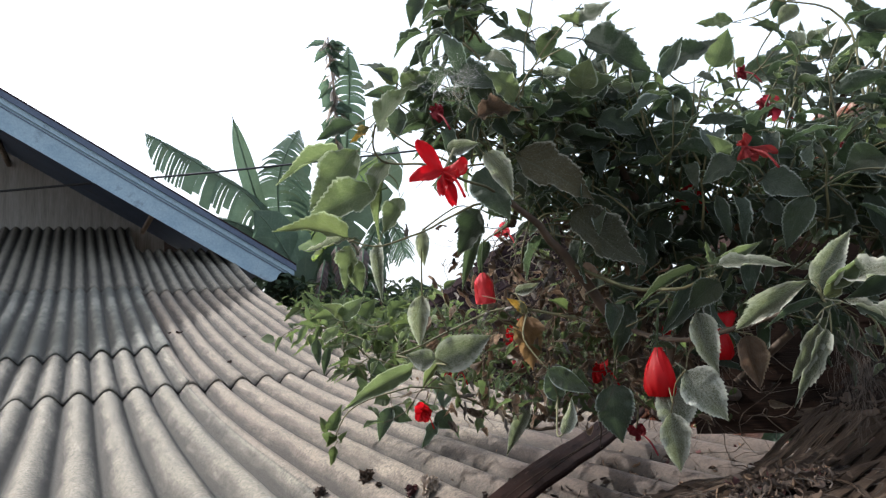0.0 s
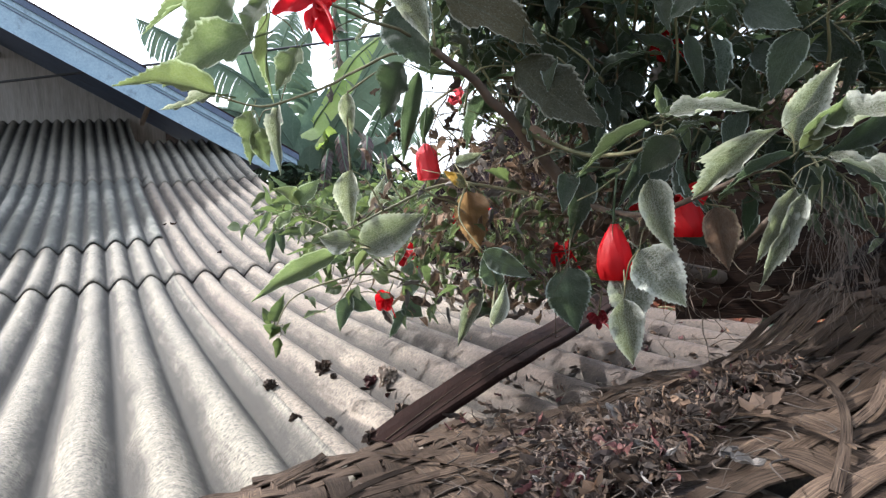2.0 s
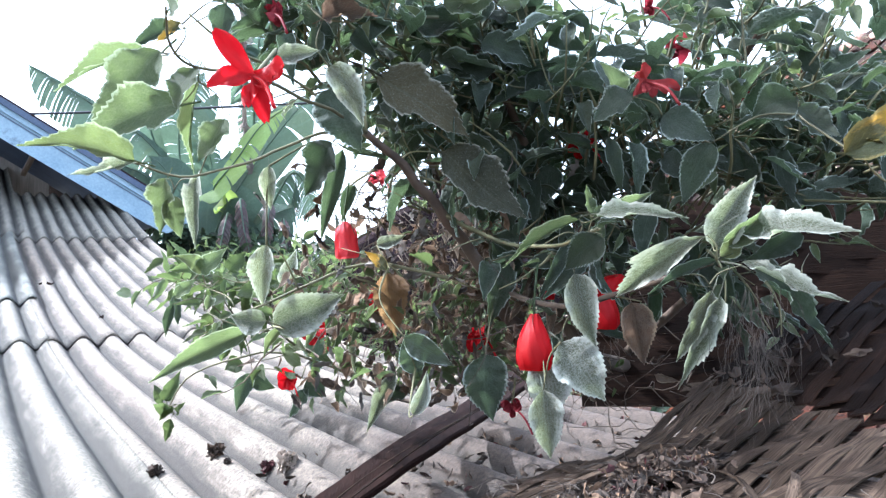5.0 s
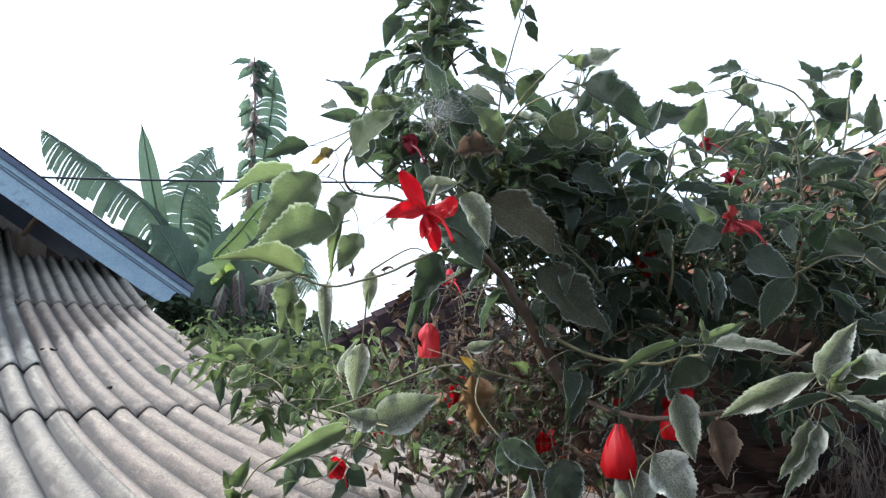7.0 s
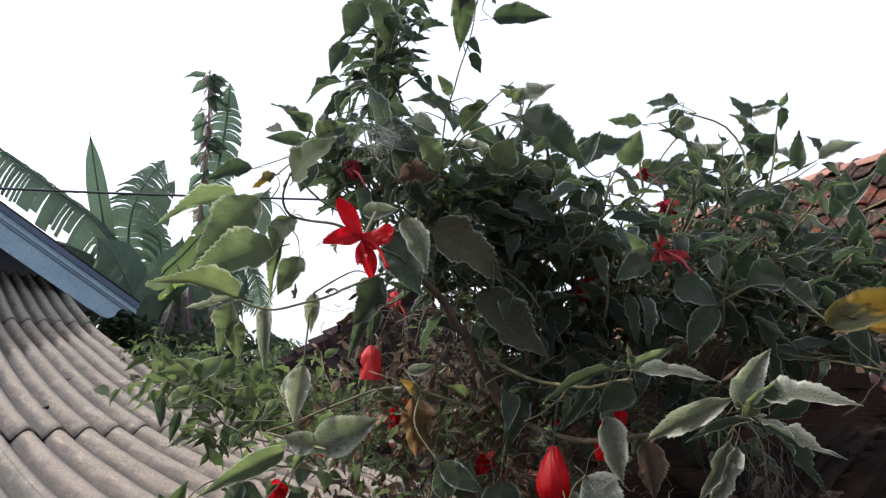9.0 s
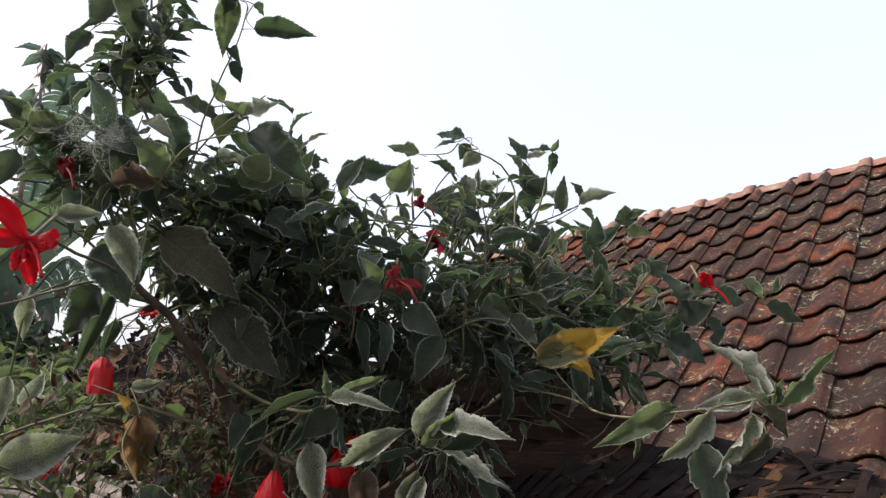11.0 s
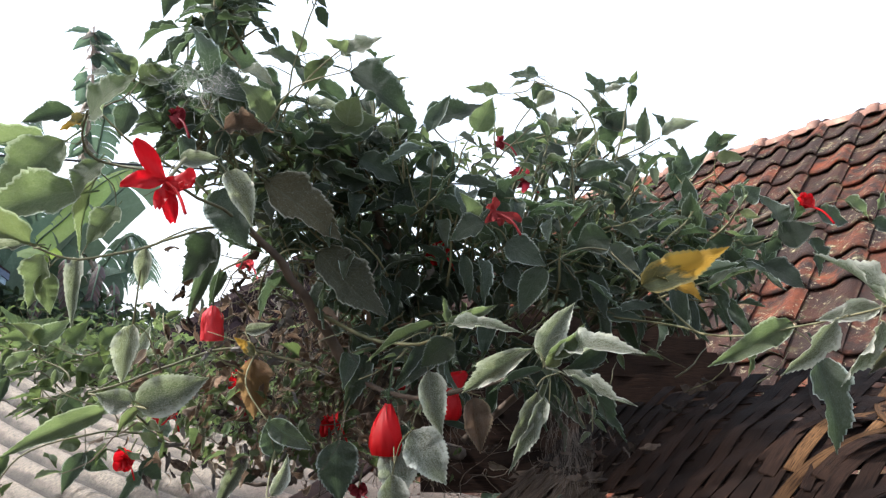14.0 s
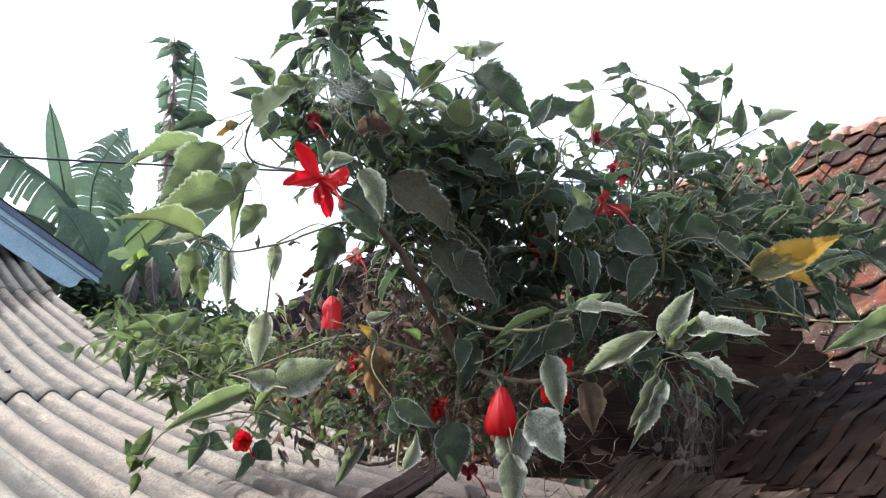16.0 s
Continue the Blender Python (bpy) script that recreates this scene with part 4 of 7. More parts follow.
class Mass:
    """Gathers many leaves into one mesh."""

    def __init__(self):
        self.v, self.f, self.uv, self.n = [], [], [], 0

    def add(self, m, template):
        v, f, uv = template
        a = np.array(m)
        self.v.append(v @ a[:3, :3].T + a[:3, 3])
        self.f += [tuple(i + self.n for i in q) for q in f]
        self.uv.append(uv)
        self.n += len(v)

    def build(self, name, material, parent=None, label="", smooth=True):
        return raw(name, np.concatenate(self.v), self.f, material, parent, np.concatenate(self.uv), smooth, label)


def rand_dir(rnd, down=0.0):
    v = Vector((rnd.gauss(0, 1), rnd.gauss(0, 1), rnd.gauss(0, 1) - down))
    return v.normalized()


def spray(mass, twigs, rnd, start, heading, length, size, leaves, droop=0.5, r=0.0016):
    """A twig with leaves set alternately along it."""
    p = Vector(start)
    d = Vector(heading).normalized()
    pts = [p.copy()]
    step = length / leaves
    side = d.orthogonal().normalized()
    for i in range(leaves):
        d = (d + rand_dir(rnd) * 0.28 + Vector((0, 0, -0.05))).normalized()
        p = p + d * step
        pts.append(p.copy())
        side = Matrix.Rotation(2.4 + rnd.uniform(-0.4, 0.4), 3, d) @ (side - d * side.dot(d)).normalized()
        ld = (side + d * 0.6 + Vector((0, 0, -droop * rnd.uniform(0.2, 1.4)))).normalized()
        ln = size * rnd.uniform(0.6, 1.25)
        b = p + ld * ln * 0.12
        mass.add(leaf_frame(b, b + ld * ln, ln * rnd.uniform(0.33, 0.48), rnd.uniform(-50, 50), (rnd.uniform(-0.6, 0.6), rnd.uniform(-0.8, 0.2), 1.0)), rnd.choice(FILL))
    twigs.append((pts, r))


def build_twigs(name, twigs, material, parent, label="", sides=4):
    verts, faces = [], []
    for pts, r in twigs:
        n = len(pts)
        v, f = tube_data(pts, [r * (1.3 - 0.8 * i / max(1, n - 1)) for i in range(n)], sides)
        o = len(verts)
        verts += v
        faces += [tuple(i + o for i in q) for q in f]
    return raw(name, verts, faces, material, parent, label=label)

# ---- the bush: limbs, leaves, flowers ----
tube("limb", [(0.95, 1.85, 0.0), (0.90, 1.80, 1.6), (0.78, 1.62, 2.36), (0.52, 1.28, 2.45), (0.36, 1.10, 2.50), (0.282, 1.046, 2.551), (0.262, 0.99, 2.589), (0.223, 0.953, 2.634), (0.189, 0.906, 2.674), (0.144, 0.858, 2.718), (0.112, 0.813, 2.744)], 0.016, 0.0036, M["wood"], bush, "brown woody limb", sides=8, wobble=0.004)
BOUGHS = [
    ([(0.30, 1.07, 2.54), (0.34, 1.06, 2.68), (0.28, 1.0, 2.82), (0.20, 0.93, 2.92)], 0.008),
    ([(0.34, 1.09, 2.52), (0.46, 1.08, 2.70), (0.56, 1.02, 2.84), (0.60, 0.93, 2.92)], 0.008),
    ([(0.50, 1.22, 2.48), (0.66, 1.10, 2.66), (0.76, 0.95, 2.78), (0.80, 0.80, 2.84)], 0.008),
    ([(0.189, 0.906, 2.674), (0.25, 0.90, 2.64), (0.29, 0.80, 2.63), (0.305, 0.705, 2.64)], 0.003),
    ([(0.26, 0.99, 2.589), (0.31, 0.84, 2.57), (0.356, 0.615, 2.608)], 0.004),
    ([(0.56, 1.0, 2.70), (0.613, 0.807, 2.672), (0.60, 0.68, 2.652), (0.628, 0.614, 2.658), (0.642, 0.502, 2.678)], 0.0017),
    ([(0.112, 0.813, 2.744), (0.067, 0.804, 2.739), (0.019, 0.777, 2.711), (-0.035, 0.75, 2.691), (-0.077, 0.736, 2.697)], 0.0018),
    ([(0.112, 0.813, 2.744), (0.11, 0.85, 2.85), (0.136, 0.909, 2.892), (0.148, 0.892, 2.983), (0.167, 0.874, 3.066), (0.175, 0.87, 3.12)], 0.0016),
    ([(0.11, 0.86, 2.85), (0.125, 0.874, 2.872), (0.153, 0.839, 2.923), (0.207, 0.799, 2.975)], 0.0016),
    ([(0.10, 0.85, 2.80), (0.047, 0.867, 2.943), (0.049, 0.858, 2.992), (0.048, 0.852, 3.08)], 0.0018),
    ([(0.62, 0.97, 2.88), (0.622, 1.008, 3.026), (0.527, 1.01, 3.063)], 0.0022),
    ([(0.62, 0.96, 2.86), (0.649, 0.997, 2.934), (0.75, 0.998, 2.994)], 0.0022),
    ([(0.62, 0.96, 2.86), (0.68, 1.0, 3.0), (0.70, 1.01, 3.08)], 0.0022),
    ([(0.14, 0.86, 2.72), (0.06, 0.80, 2.78), (0.0, 0.74, 2.80), (-0.03, 0.72, 2.82)], 0.0018),
    ([(0.30, 1.06, 2.53), (0.176, 1.142, 2.425), (0.077, 1.195, 2.452), (-0.022, 1.298, 2.49)], 0.004),
    ([(0.112, 0.813, 2.744), (0.06, 0.745, 2.758), (0.022, 0.705, 2.766), (-0.007, 0.715, 2.772), (-0.024, 0.698, 2.774), (-0.029, 0.673, 2.785), (-0.022, 0.649, 2.796)], 0.0018),
    ([(0.20, 0.97, 2.60), (0.10, 0.98, 2.62), (0.0, 0.97, 2.58), (-0.05, 0.95, 2.56)], 0.0025),
    ([(0.077, 1.195, 2.452), (-0.03, 1.12, 2.50), (-0.141, 1.116, 2.475), (-0.175, 1.111, 2.43)], 0.002),
]
for pts, r in BOUGHS:
    tube("branch", pts, r, r * 0.5, M["wood"] if r > 0.0035 else M["stem"], bush, sides=5, wobble=0.003)

rnd = random.Random(21)
class Singles:
    """Sets each leaf as an object of its own on shared mesh data."""

    def __init__(self, meshes):
        self.meshes, self.n = meshes, 0

    def add(self, m, template):
        self.n += 1
        piece("leaf", self.meshes[self.n % len(self.meshes)], m, bush)


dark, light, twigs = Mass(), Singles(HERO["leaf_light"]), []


def fill(mass, centre, radii, count, size, root, length=0.13, leaves=4, droop=0.6):
    """Leafy twigs in an ellipsoid, growing away from a root."""
    for _ in range(count):
        q = rand_dir(rnd) * rnd.random() ** 0.45
        p = Vector(centre) + Vector((q.x * radii[0], q.y * radii[1], q.z * radii[2]))
        h = (p - Vector(root)).normalized() * 0.8 + rand_dir(rnd) * 0.6 + Vector((0, -0.15, 0.1))
        spray(mass, twigs, rnd, p - h.normalized() * length * 0.5, h, length, size, leaves, droop)


ROOT = (0.42, 1.15, 2.60)
fill(dark, (0.33, 1.04, 2.80), (0.20, 0.16, 0.12), 36, 0.062, ROOT, droop=0.35)
fill(dark, (0.52, 1.06, 2.78), (0.24, 0.18, 0.13), 42, 0.060, ROOT, droop=0.35)
fill(dark, (0.72, 0.95, 2.77), (0.20, 0.16, 0.09), 27, 0.056, ROOT, droop=0.35)
fill(dark, (0.22, 0.96, 2.88), (0.14, 0.10, 0.08), 13, 0.055, ROOT, droop=0.35)
fill(dark, (0.56, 1.02, 2.92), (0.16, 0.10, 0.06), 14, 0.05, ROOT, droop=0.35)
fill(dark, (0.46, 1.02, 2.62), (0.18, 0.14, 0.09), 17, 0.065, ROOT, droop=1.0)
fill(dark, (0.55, 0.91, 2.79), (0.22, 0.08, 0.09), 22, 0.054, ROOT, droop=0.35)
fill(dark, (0.14, 0.97, 2.87), (0.09, 0.08, 0.06), 13, 0.055, ROOT, 0.10, 4)
fill(dark, (0.27, 1.0, 2.90), (0.12, 0.08, 0.05), 12, 0.055, ROOT, 0.10, 4)
fill(dark, (0.40, 1.05, 2.78), (0.26, 0.08, 0.12), 26, 0.078, ROOT, 0.12, 3, 0.7)
fill(dark, (0.68, 1.0, 2.80), (0.20, 0.08, 0.09), 14, 0.072, ROOT, 0.12, 3, 0.6)
fill(dark, (0.16, 0.98, 2.86), (0.10, 0.06, 0.06), 8, 0.072, ROOT, 0.10, 3, 0.6)
fill(dark, (0.29, 1.10, 2.72), (0.09, 0.08, 0.10), 18, 0.058, ROOT, droop=0.6)
fill(dark, (0.40, 1.16, 2.64), (0.12, 0.08, 0.08), 14, 0.055, ROOT, droop=0.8)
fill(dark, (0.22, 1.0, 2.745), (0.08, 0.10, 0.07), 11, 0.06, (0.3, 1.05, 2.7), 0.11, 3)
fill(dark, (0.19, 1.06, 2.80), (0.06, 0.09, 0.06), 9, 0.06, (0.25, 1.05, 2.7), 0.10, 3)
fill(dark, (0.045, 0.84, 2.875), (0.06, 0.05, 0.045), 15, 0.052, (0.12, 0.9, 2.8), 0.08, 3)
fill(dark, (0.062, 0.892, 3.040), (0.022, 0.03, 0.10), 28, 0.042, (0.08, 0.87, 2.85), 0.06, 3)
fill(dark, (0.15, 1.0, 2.72), (0.10, 0.10, 0.10), 3, 0.056, (0.2, 0.98, 2.7), 0.11, 3)
fill(light, (0.06, 1.14, 2.55), (0.14, 0.14, 0.05), 7, 0.036, (0.25, 1.05, 2.6), 0.10, 4, 0.9)
fill(dark, (0.03, 0.90, 2.87), (0.07, 0.07, 0.05), 9, 0.055, (0.12, 0.9, 2.8), 0.09, 3)
small = Mass()
for c, rr, n in (((0.30, 1.0, 2.86), (0.24, 0.14, 0.12), 22), ((0.55, 1.0, 2.88), (0.26, 0.14, 0.12), 24), ((0.74, 0.90, 2.80), (0.20, 0.14, 0.08), 20), ((0.14, 0.94, 2.85), (0.10, 0.10, 0.08), 9), ((0.15, 1.08, 2.60), (0.16, 0.12, 0.10), 12), ((0.48, 0.95, 2.66), (0.22, 0.12, 0.10), 16)):
    fill(small, c, rr, n, 0.030, ROOT, 0.085, 5, 0.3)
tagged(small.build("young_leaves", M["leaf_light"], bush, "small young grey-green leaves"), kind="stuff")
for i in range(70):                       # bare thin twigs
    p = Vector((rnd.uniform(0.05, 0.85), rnd.uniform(0.88, 1.1), rnd.uniform(2.58, 2.86)))
    d = (p - Vector(ROOT)).normalized() + rand_dir(rnd) * 0.8
    pts = [p]
    for k in range(4):
        d = (d.normalized() + rand_dir(rnd) * 0.25)
        p = p + d.normalized() * 0.022
        pts.append(p)
    twigs.append((pts, rnd.uniform(0.0008, 0.0014)))
low = Mass()
for c in ((-0.35, 1.76, 2.62), (-0.26, 1.68, 2.61), (-0.18, 1.60, 2.59), (-0.10, 1.51, 2.58), (-0.18, 1.54, 2.53), (-0.02, 1.46, 2.60)):
    fill(low, c, (0.10, 0.10, 0.045), 9, 0.050, (0.12, 1.15, 2.50), 0.10, 4, 0.4)
tagged(low.build("low_leaves", M["leaf_small"], bush, "small green leaves spreading low over the roof"), kind="stuff")
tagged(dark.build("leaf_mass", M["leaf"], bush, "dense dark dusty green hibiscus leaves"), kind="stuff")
tagged(build_twigs("twig_mass", twigs, M["stem"], bush, "thin green-brown twigs"), kind="stuff")
twigs = []


def petal_strip(rows, length, width, twist, flare, sag, material, parent, m, phase, name="petal", full=1.45):
    """A petal winding round the flower's axis (local -z), flaring at its end."""
    verts, faces, uvs = [], [], []
    cols = 10
    for i in range(rows + 1):
        t = i / rows
        r = width * 0.5 * (0.22 + 0.78 * math.sin(min(1.0, t * full) * math.pi * 0.5)) * (1 - 0.20 * max(0.0, (t - 0.72) / 0.28) ** 2) + flare * max(0, t - 0.45) ** 2 * 4
        a0 = phase + twist * t
        span = 2.05 * (0.5 + 0.6 * t) if t < 0.8 else 2.05 * 0.98 * (1 - (t - 0.8) * 1.2)
        for j in range(cols + 1):
            u = j / cols - 0.5
            a = a0 + span * u
            rr = r * (1 + 0.10 * u + 0.055 * min(1.0, t * 1.6) * math.sin(u * 17 + t * 4 + phase * 3)) + 0.0005 * math.sin(u * 9 + i)
            verts.append(m @ Vector((math.cos(a) * rr, math.sin(a) * rr, -length * t * (1 - sag * max(0, t - 0.6)))))
            uvs.append((u * 2, t))
    for i in range(rows):
        for j in range(cols):
            a = i * (cols + 1) + j
            faces.append((a, a + 1, a + cols + 2, a + cols + 1))
    return raw(name, verts, faces, material, parent, uvs)


def axis(p, d, roll=0.0):
    """A frame whose -z points along d."""
    q = (-Vector(d)).to_track_quat("Z", "Y").to_matrix().to_4x4()
    return Matrix.Translation(Vector(p)) @ q @ Matrix.Rotation(roll, 4, "Z")


def flower(p, d, length, width, material, label, flare=0.0, twist=1.2, roll=0.0, stalk=0.03, pistil=0.0, full=1.45):
    """A flower: the calyx with its stalk, five petals, and a pistil where it is open."""
    m = axis(p, d, roll)
    up = -Vector(d).normalized()
    pts = bend([Vector(p) + up * (stalk + 0.01) + Vector((0.006, 0.01, 0.012)), Vector(p) + up * stalk * 0.5, Vector(p)], 4)
    v, f = tube_data(pts, 0.0014, 5)
    n = len(v)
    for i in range(4):
        t = i / 3
        for k in range(8):
            a = k * math.pi / 4
            rr = (0.0025 + 0.0042 * math.sin(t * 1.9)) * (1.25 if i == 3 and k % 2 else 1)
            v.append(m @ Vector((math.cos(a) * rr, math.sin(a) * rr, -0.013 * t - (0.004 if i == 3 and k % 2 else 0))))
    for i in range(3):
        for k in range(8):
            f.append((n + i * 8 + k, n + i * 8 + (k + 1) % 8, n + i * 8 + 8 + (k + 1) % 8, n + i * 8 + 8 + k))
    ob = raw("flower", v, f, M["leaf_small"], bush, [(0.2, 0.5)] * len(v), label=label)
    for k in range(5):
        petal_strip(12, length, width, twist, flare, 0.2, material, ob, m, k * 2 * math.pi / 5, full=full)
    if pistil:
        pv, pf = tube_data([m @ Vector((0, 0, -length * 0.4)), m @ Vector((0.001, 0, -length - pistil * 0.6)), m @ Vector((0.002, 0.001, -length - pistil))], [0.0012, 0.001, 0.0022], 5)
        raw("pistil", pv, pf, M["pistil"], ob)
    return ob


RED, PINK, DULL, SALMON = M["petal"], M["petal_pink"], M["petal_dull"], M["petal_salmon"]
flower((0.283, 0.865, 2.562), (-0.02, -0.02, -1), 0.063, 0.037, RED, "large closed bright red hibiscus flower hanging down", twist=0.7)
flower((0.073, 1.023, 2.674), (0.05, -0.05, -1), 0.050, 0.027, PINK, "pink-red half-closed hibiscus flower hanging down", flare=0.002, twist=0.5, full=3.2)
flower((0.369, 0.905, 2.590), (-0.05, 0, -1), 0.052, 0.036, RED, "closed red hibiscus flower behind downy leaves")
flower((0.400, 0.930, 2.600), (-0.7, -0.2, -0.5), 0.045, 0.03, RED, "closed red hibiscus flower behind downy leaves")
flower((0.125, 1.139, 2.565), (0, 0, -1), 0.05, 0.02, DULL, "withered narrow dark red hibiscus flower")
flower((0.330, 1.0, 2.60), (0, 0, -1), 0.03, 0.012, RED, "slim red hibiscus bud")


def star_flower(p, petals, material, label, hub=0.006):
    """An open flower whose petals stand out one by one from its heart."""
    c = Vector(p)
    v, f = tube_data(bend([c + Vector((0.01, 0.03, 0.03)), c + Vector((0.004, 0.012, 0.012)), c], 3), 0.0016, 5)
    ob = raw("flower", v, f, M["stem"], bush, label=label)
    for d, ln, w, curl in petals:
        d = Vector(d).normalized()
        side = d.cross(Vector((0, -1, 0.2))).normalized()
        nor = side.cross(d)
        verts, faces = [], []
        rows, cols = 8, 4
        for i in range(rows + 1):
            t = i / rows
            h = w * 0.5 * (0.35 + 0.95 * math.sin(math.pi * min(1, t * 0.9) ** 1.1)) * (1 if t < 0.95 else 0.6)
            for j in range(cols + 1):
                u = j / cols * 2 - 1
                a = curl * t * t
                q = c + d * (ln * (t - 0.10 * a * t)) + nor * (ln * a * t * 0.5 + abs(u) * h * 0.45) + side * (u * h)
                q += nor * (0.003 * math.sin(u * 4 + i * 0.9))
                verts.append(q)
        for i in range(rows):
            for j in range(cols):
                k = i * (cols + 1) + j
                faces.append((k, k + 1, k + cols + 2, k + cols + 1))
        raw("petal", verts, faces, material, ob)
    pv, pf = tube_data(bend([c, c + Vector((0.012, -0.02, -0.012)), c + Vector((0.02, -0.03, -0.03))], 4), 0.0014, 5)
    raw("pistil", pv, pf, material, ob)
    return ob


def ragged(p, size, material, label):
    """A small drooping flower with crumpled petals."""
    g = random.Random(int(p[0] * 9000 + p[2] * 700))
    petals = [((g.uniform(-1, 1), g.uniform(-0.7, 0.2), g.uniform(-1.2, 0.5)), size * g.uniform(0.7, 1.3), size * g.uniform(0.45, 0.85), g.uniform(-0.9, 0.9)) for _ in range(9)]
    return star_flower(p, petals, material, label)


star_flower((0.042, 0.640, 2.744), [((-0.72, -0.1, 0.80), 0.040, 0.0115, 0.6), ((-1.0, -0.2, -0.12), 0.031, 0.0115, -0.5), ((1.0, -0.2, -0.02), 0.029, 0.0145, 0.9), ((0.62, -0.3, -0.45), 0.022, 0.011, 0.7), ((0.28, -0.2, -0.95), 0.032, 0.010, -0.4), ((-0.06, -0.4, -1.0), 0.030, 0.008, 0.3)], RED, "open bright red hibiscus flower with twisted petals")
star_flower((-0.055, 1.365, 2.430), [((-0.8, -0.2, 0.5), 0.024, 0.020, 0.7), ((-0.6, -0.4, -0.7), 0.022, 0.018, -0.6), ((0.7, -0.3, 0.5), 0.020, 0.018, 0.7), ((0.2, -0.4, -0.9), 0.020, 0.016, -0.5), ((0.9, -0.3, -0.3), 0.018, 0.016, 0.5), ((0.1, -0.6, 0.6), 0.018, 0.016, 0.6)], RED, "small bright red hibiscus flower just above the roof")
star_flower((0.785, 0.750, 2.832), [((-0.8, -0.3, 0.5), 0.015, 0.015, 0.5), ((0.1, -0.3, 0.9), 0.014, 0.015, 0.3), ((0.9, -0.3, 0.3), 0.016, 0.014, 0.5), ((-0.5, -0.5, -0.2), 0.013, 0.013, 0.3), ((0.5, -0.5, -0.2), 0.013, 0.013, 0.3)], RED, "small bright red hibiscus flower on a dark spray")
star_flower((0.375, 0.776, 2.783), [((-0.2, -0.2, 0.95), 0.018, 0.008, 0.4), ((0.9, -0.2, -0.15), 0.032, 0.007, -0.4), ((-0.9, -0.2, 0.35), 0.014, 0.008, 0.4), ((-0.6, -0.3, -0.8), 0.018, 0.007, -0.3), ((0.3, -0.3, -0.9), 0.020, 0.007, 0.3), ((-0.2, -0.5, -0.8), 0.018, 0.007, 0.3), ((0.6, -0.4, -0.5), 0.026, 0.006, 0.2)], SALMON, "open salmon-red hibiscus flower with narrow petals")

ragged((0.243, 1.047, 2.530), 0.020, RED, "small red hibiscus flower in the twigs")
ragged((0.500, 1.000, 2.895), 0.021, DULL, "dull red hibiscus flower in the shaded leaves")
ragged((0.478, 1.040, 2.965), 0.011, DULL, "small dull red hibiscus flower near the bush's top")
ragged((0.372, 1.000, 2.770), 0.020, RED, "small red hibiscus flower in the shaded leaves")
ragged((0.600, 0.985, 2.815), 0.026, DULL, "dull red hibiscus flower in the shaded leaves")
ragged((0.110, 1.165, 2.755), 0.015, PINK, "pink-red hibiscus flower in backlit twigs")
ragged((0.127, 1.048, 2.585), 0.026, RED, "red hibiscus flower in the twigs")
ragged((0.020, 1.160, 2.530), 0.022, RED, "narrow red hibiscus flower over the roof")
ragged((0.025, 0.790, 2.850), 0.014, DULL, "dull red hibiscus flower behind a dusty web")
ragged((0.281, 1.010, 2.440), 0.013, DULL, "small dull red hibiscus flower low over the mat")
# ---- single leaves of the bush ----
leaf((-0.024, 0.656, 2.796), (0.011, 0.619, 2.824), 0.036, 'leaf_light', -15)
leaf((-0.088, 0.884, 2.869), (-0.140, 0.877, 2.853), 0.023, 'leaf', -9)
leaf((-0.086, 0.792, 2.808), (-0.152, 0.750, 2.772), 0.023, 'leaf_light', -3)
leaf((-0.060, 0.747, 2.797), (-0.109, 0.730, 2.726), 0.045, 'leaf_light', 3)
leaf((-0.046, 0.757, 2.826), (-0.071, 0.755, 2.814), 0.013, 'leaf_yellow', 9)
leaf((-0.025, 0.725, 2.778), (-0.037, 0.711, 2.740), 0.027, 'leaf_light', 15)
leaf((-0.020, 0.817, 2.898), (-0.045, 0.806, 2.916), 0.022, 'leaf_light', -10)
leaf((-0.012, 0.796, 2.884), (0.020, 0.791, 2.905), 0.029, 'leaf_light', -4)
leaf((-0.014, 0.782, 2.855), (-0.023, 0.792, 2.819), 0.025, 'leaf', 2)
leaf((0.047, 1.010, 3.016), (0.113, 1.010, 3.014), 0.044, 'leaf', 8)
leaf((0.158, 0.937, 2.992), (0.097, 0.935, 3.002), 0.031, 'leaf', 14)
leaf((0.162, 0.999, 3.039), (0.143, 0.987, 3.067), 0.018, 'leaf_light', -11)
leaf((0.191, 0.712, 2.895), (0.260, 0.691, 2.856), 0.041, 'leaf', -5)
leaf((0.180, 0.693, 2.902), (0.215, 0.660, 2.909), 0.021, 'leaf_pale', 1)
leaf((0.187, 0.691, 2.902), (0.167, 0.669, 2.908), 0.018, 'leaf_light', 7)
leaf((0.120, 0.751, 2.845), (0.087, 0.740, 2.880), 0.034, 'leaf_light', 13)
leaf((0.106, 0.919, 2.972), (0.138, 0.919, 2.913), 0.033, 'leaf', -12)
leaf((0.055, 0.782, 2.890), (0.106, 0.755, 2.875), 0.042, 'leaf', -6)
leaf((0.193, 0.889, 2.902), (0.258, 0.875, 2.907), 0.047, 'leaf_light', 0)
leaf((0.214, 0.871, 2.895), (0.225, 0.856, 2.929), 0.039, 'leaf_light', 6)
leaf((0.155, 0.912, 2.886), (0.234, 0.898, 2.896), 0.035, 'leaf', 12)
leaf((0.165, 0.910, 2.928), (0.221, 0.902, 2.932), 0.020, 'leaf_pale', -13)
leaf((0.177, 0.870, 2.975), (0.168, 0.887, 2.937), 0.027, 'leaf_light', -7)
leaf((0.193, 0.868, 2.973), (0.167, 0.874, 2.967), 0.018, 'leaf_light', -1)
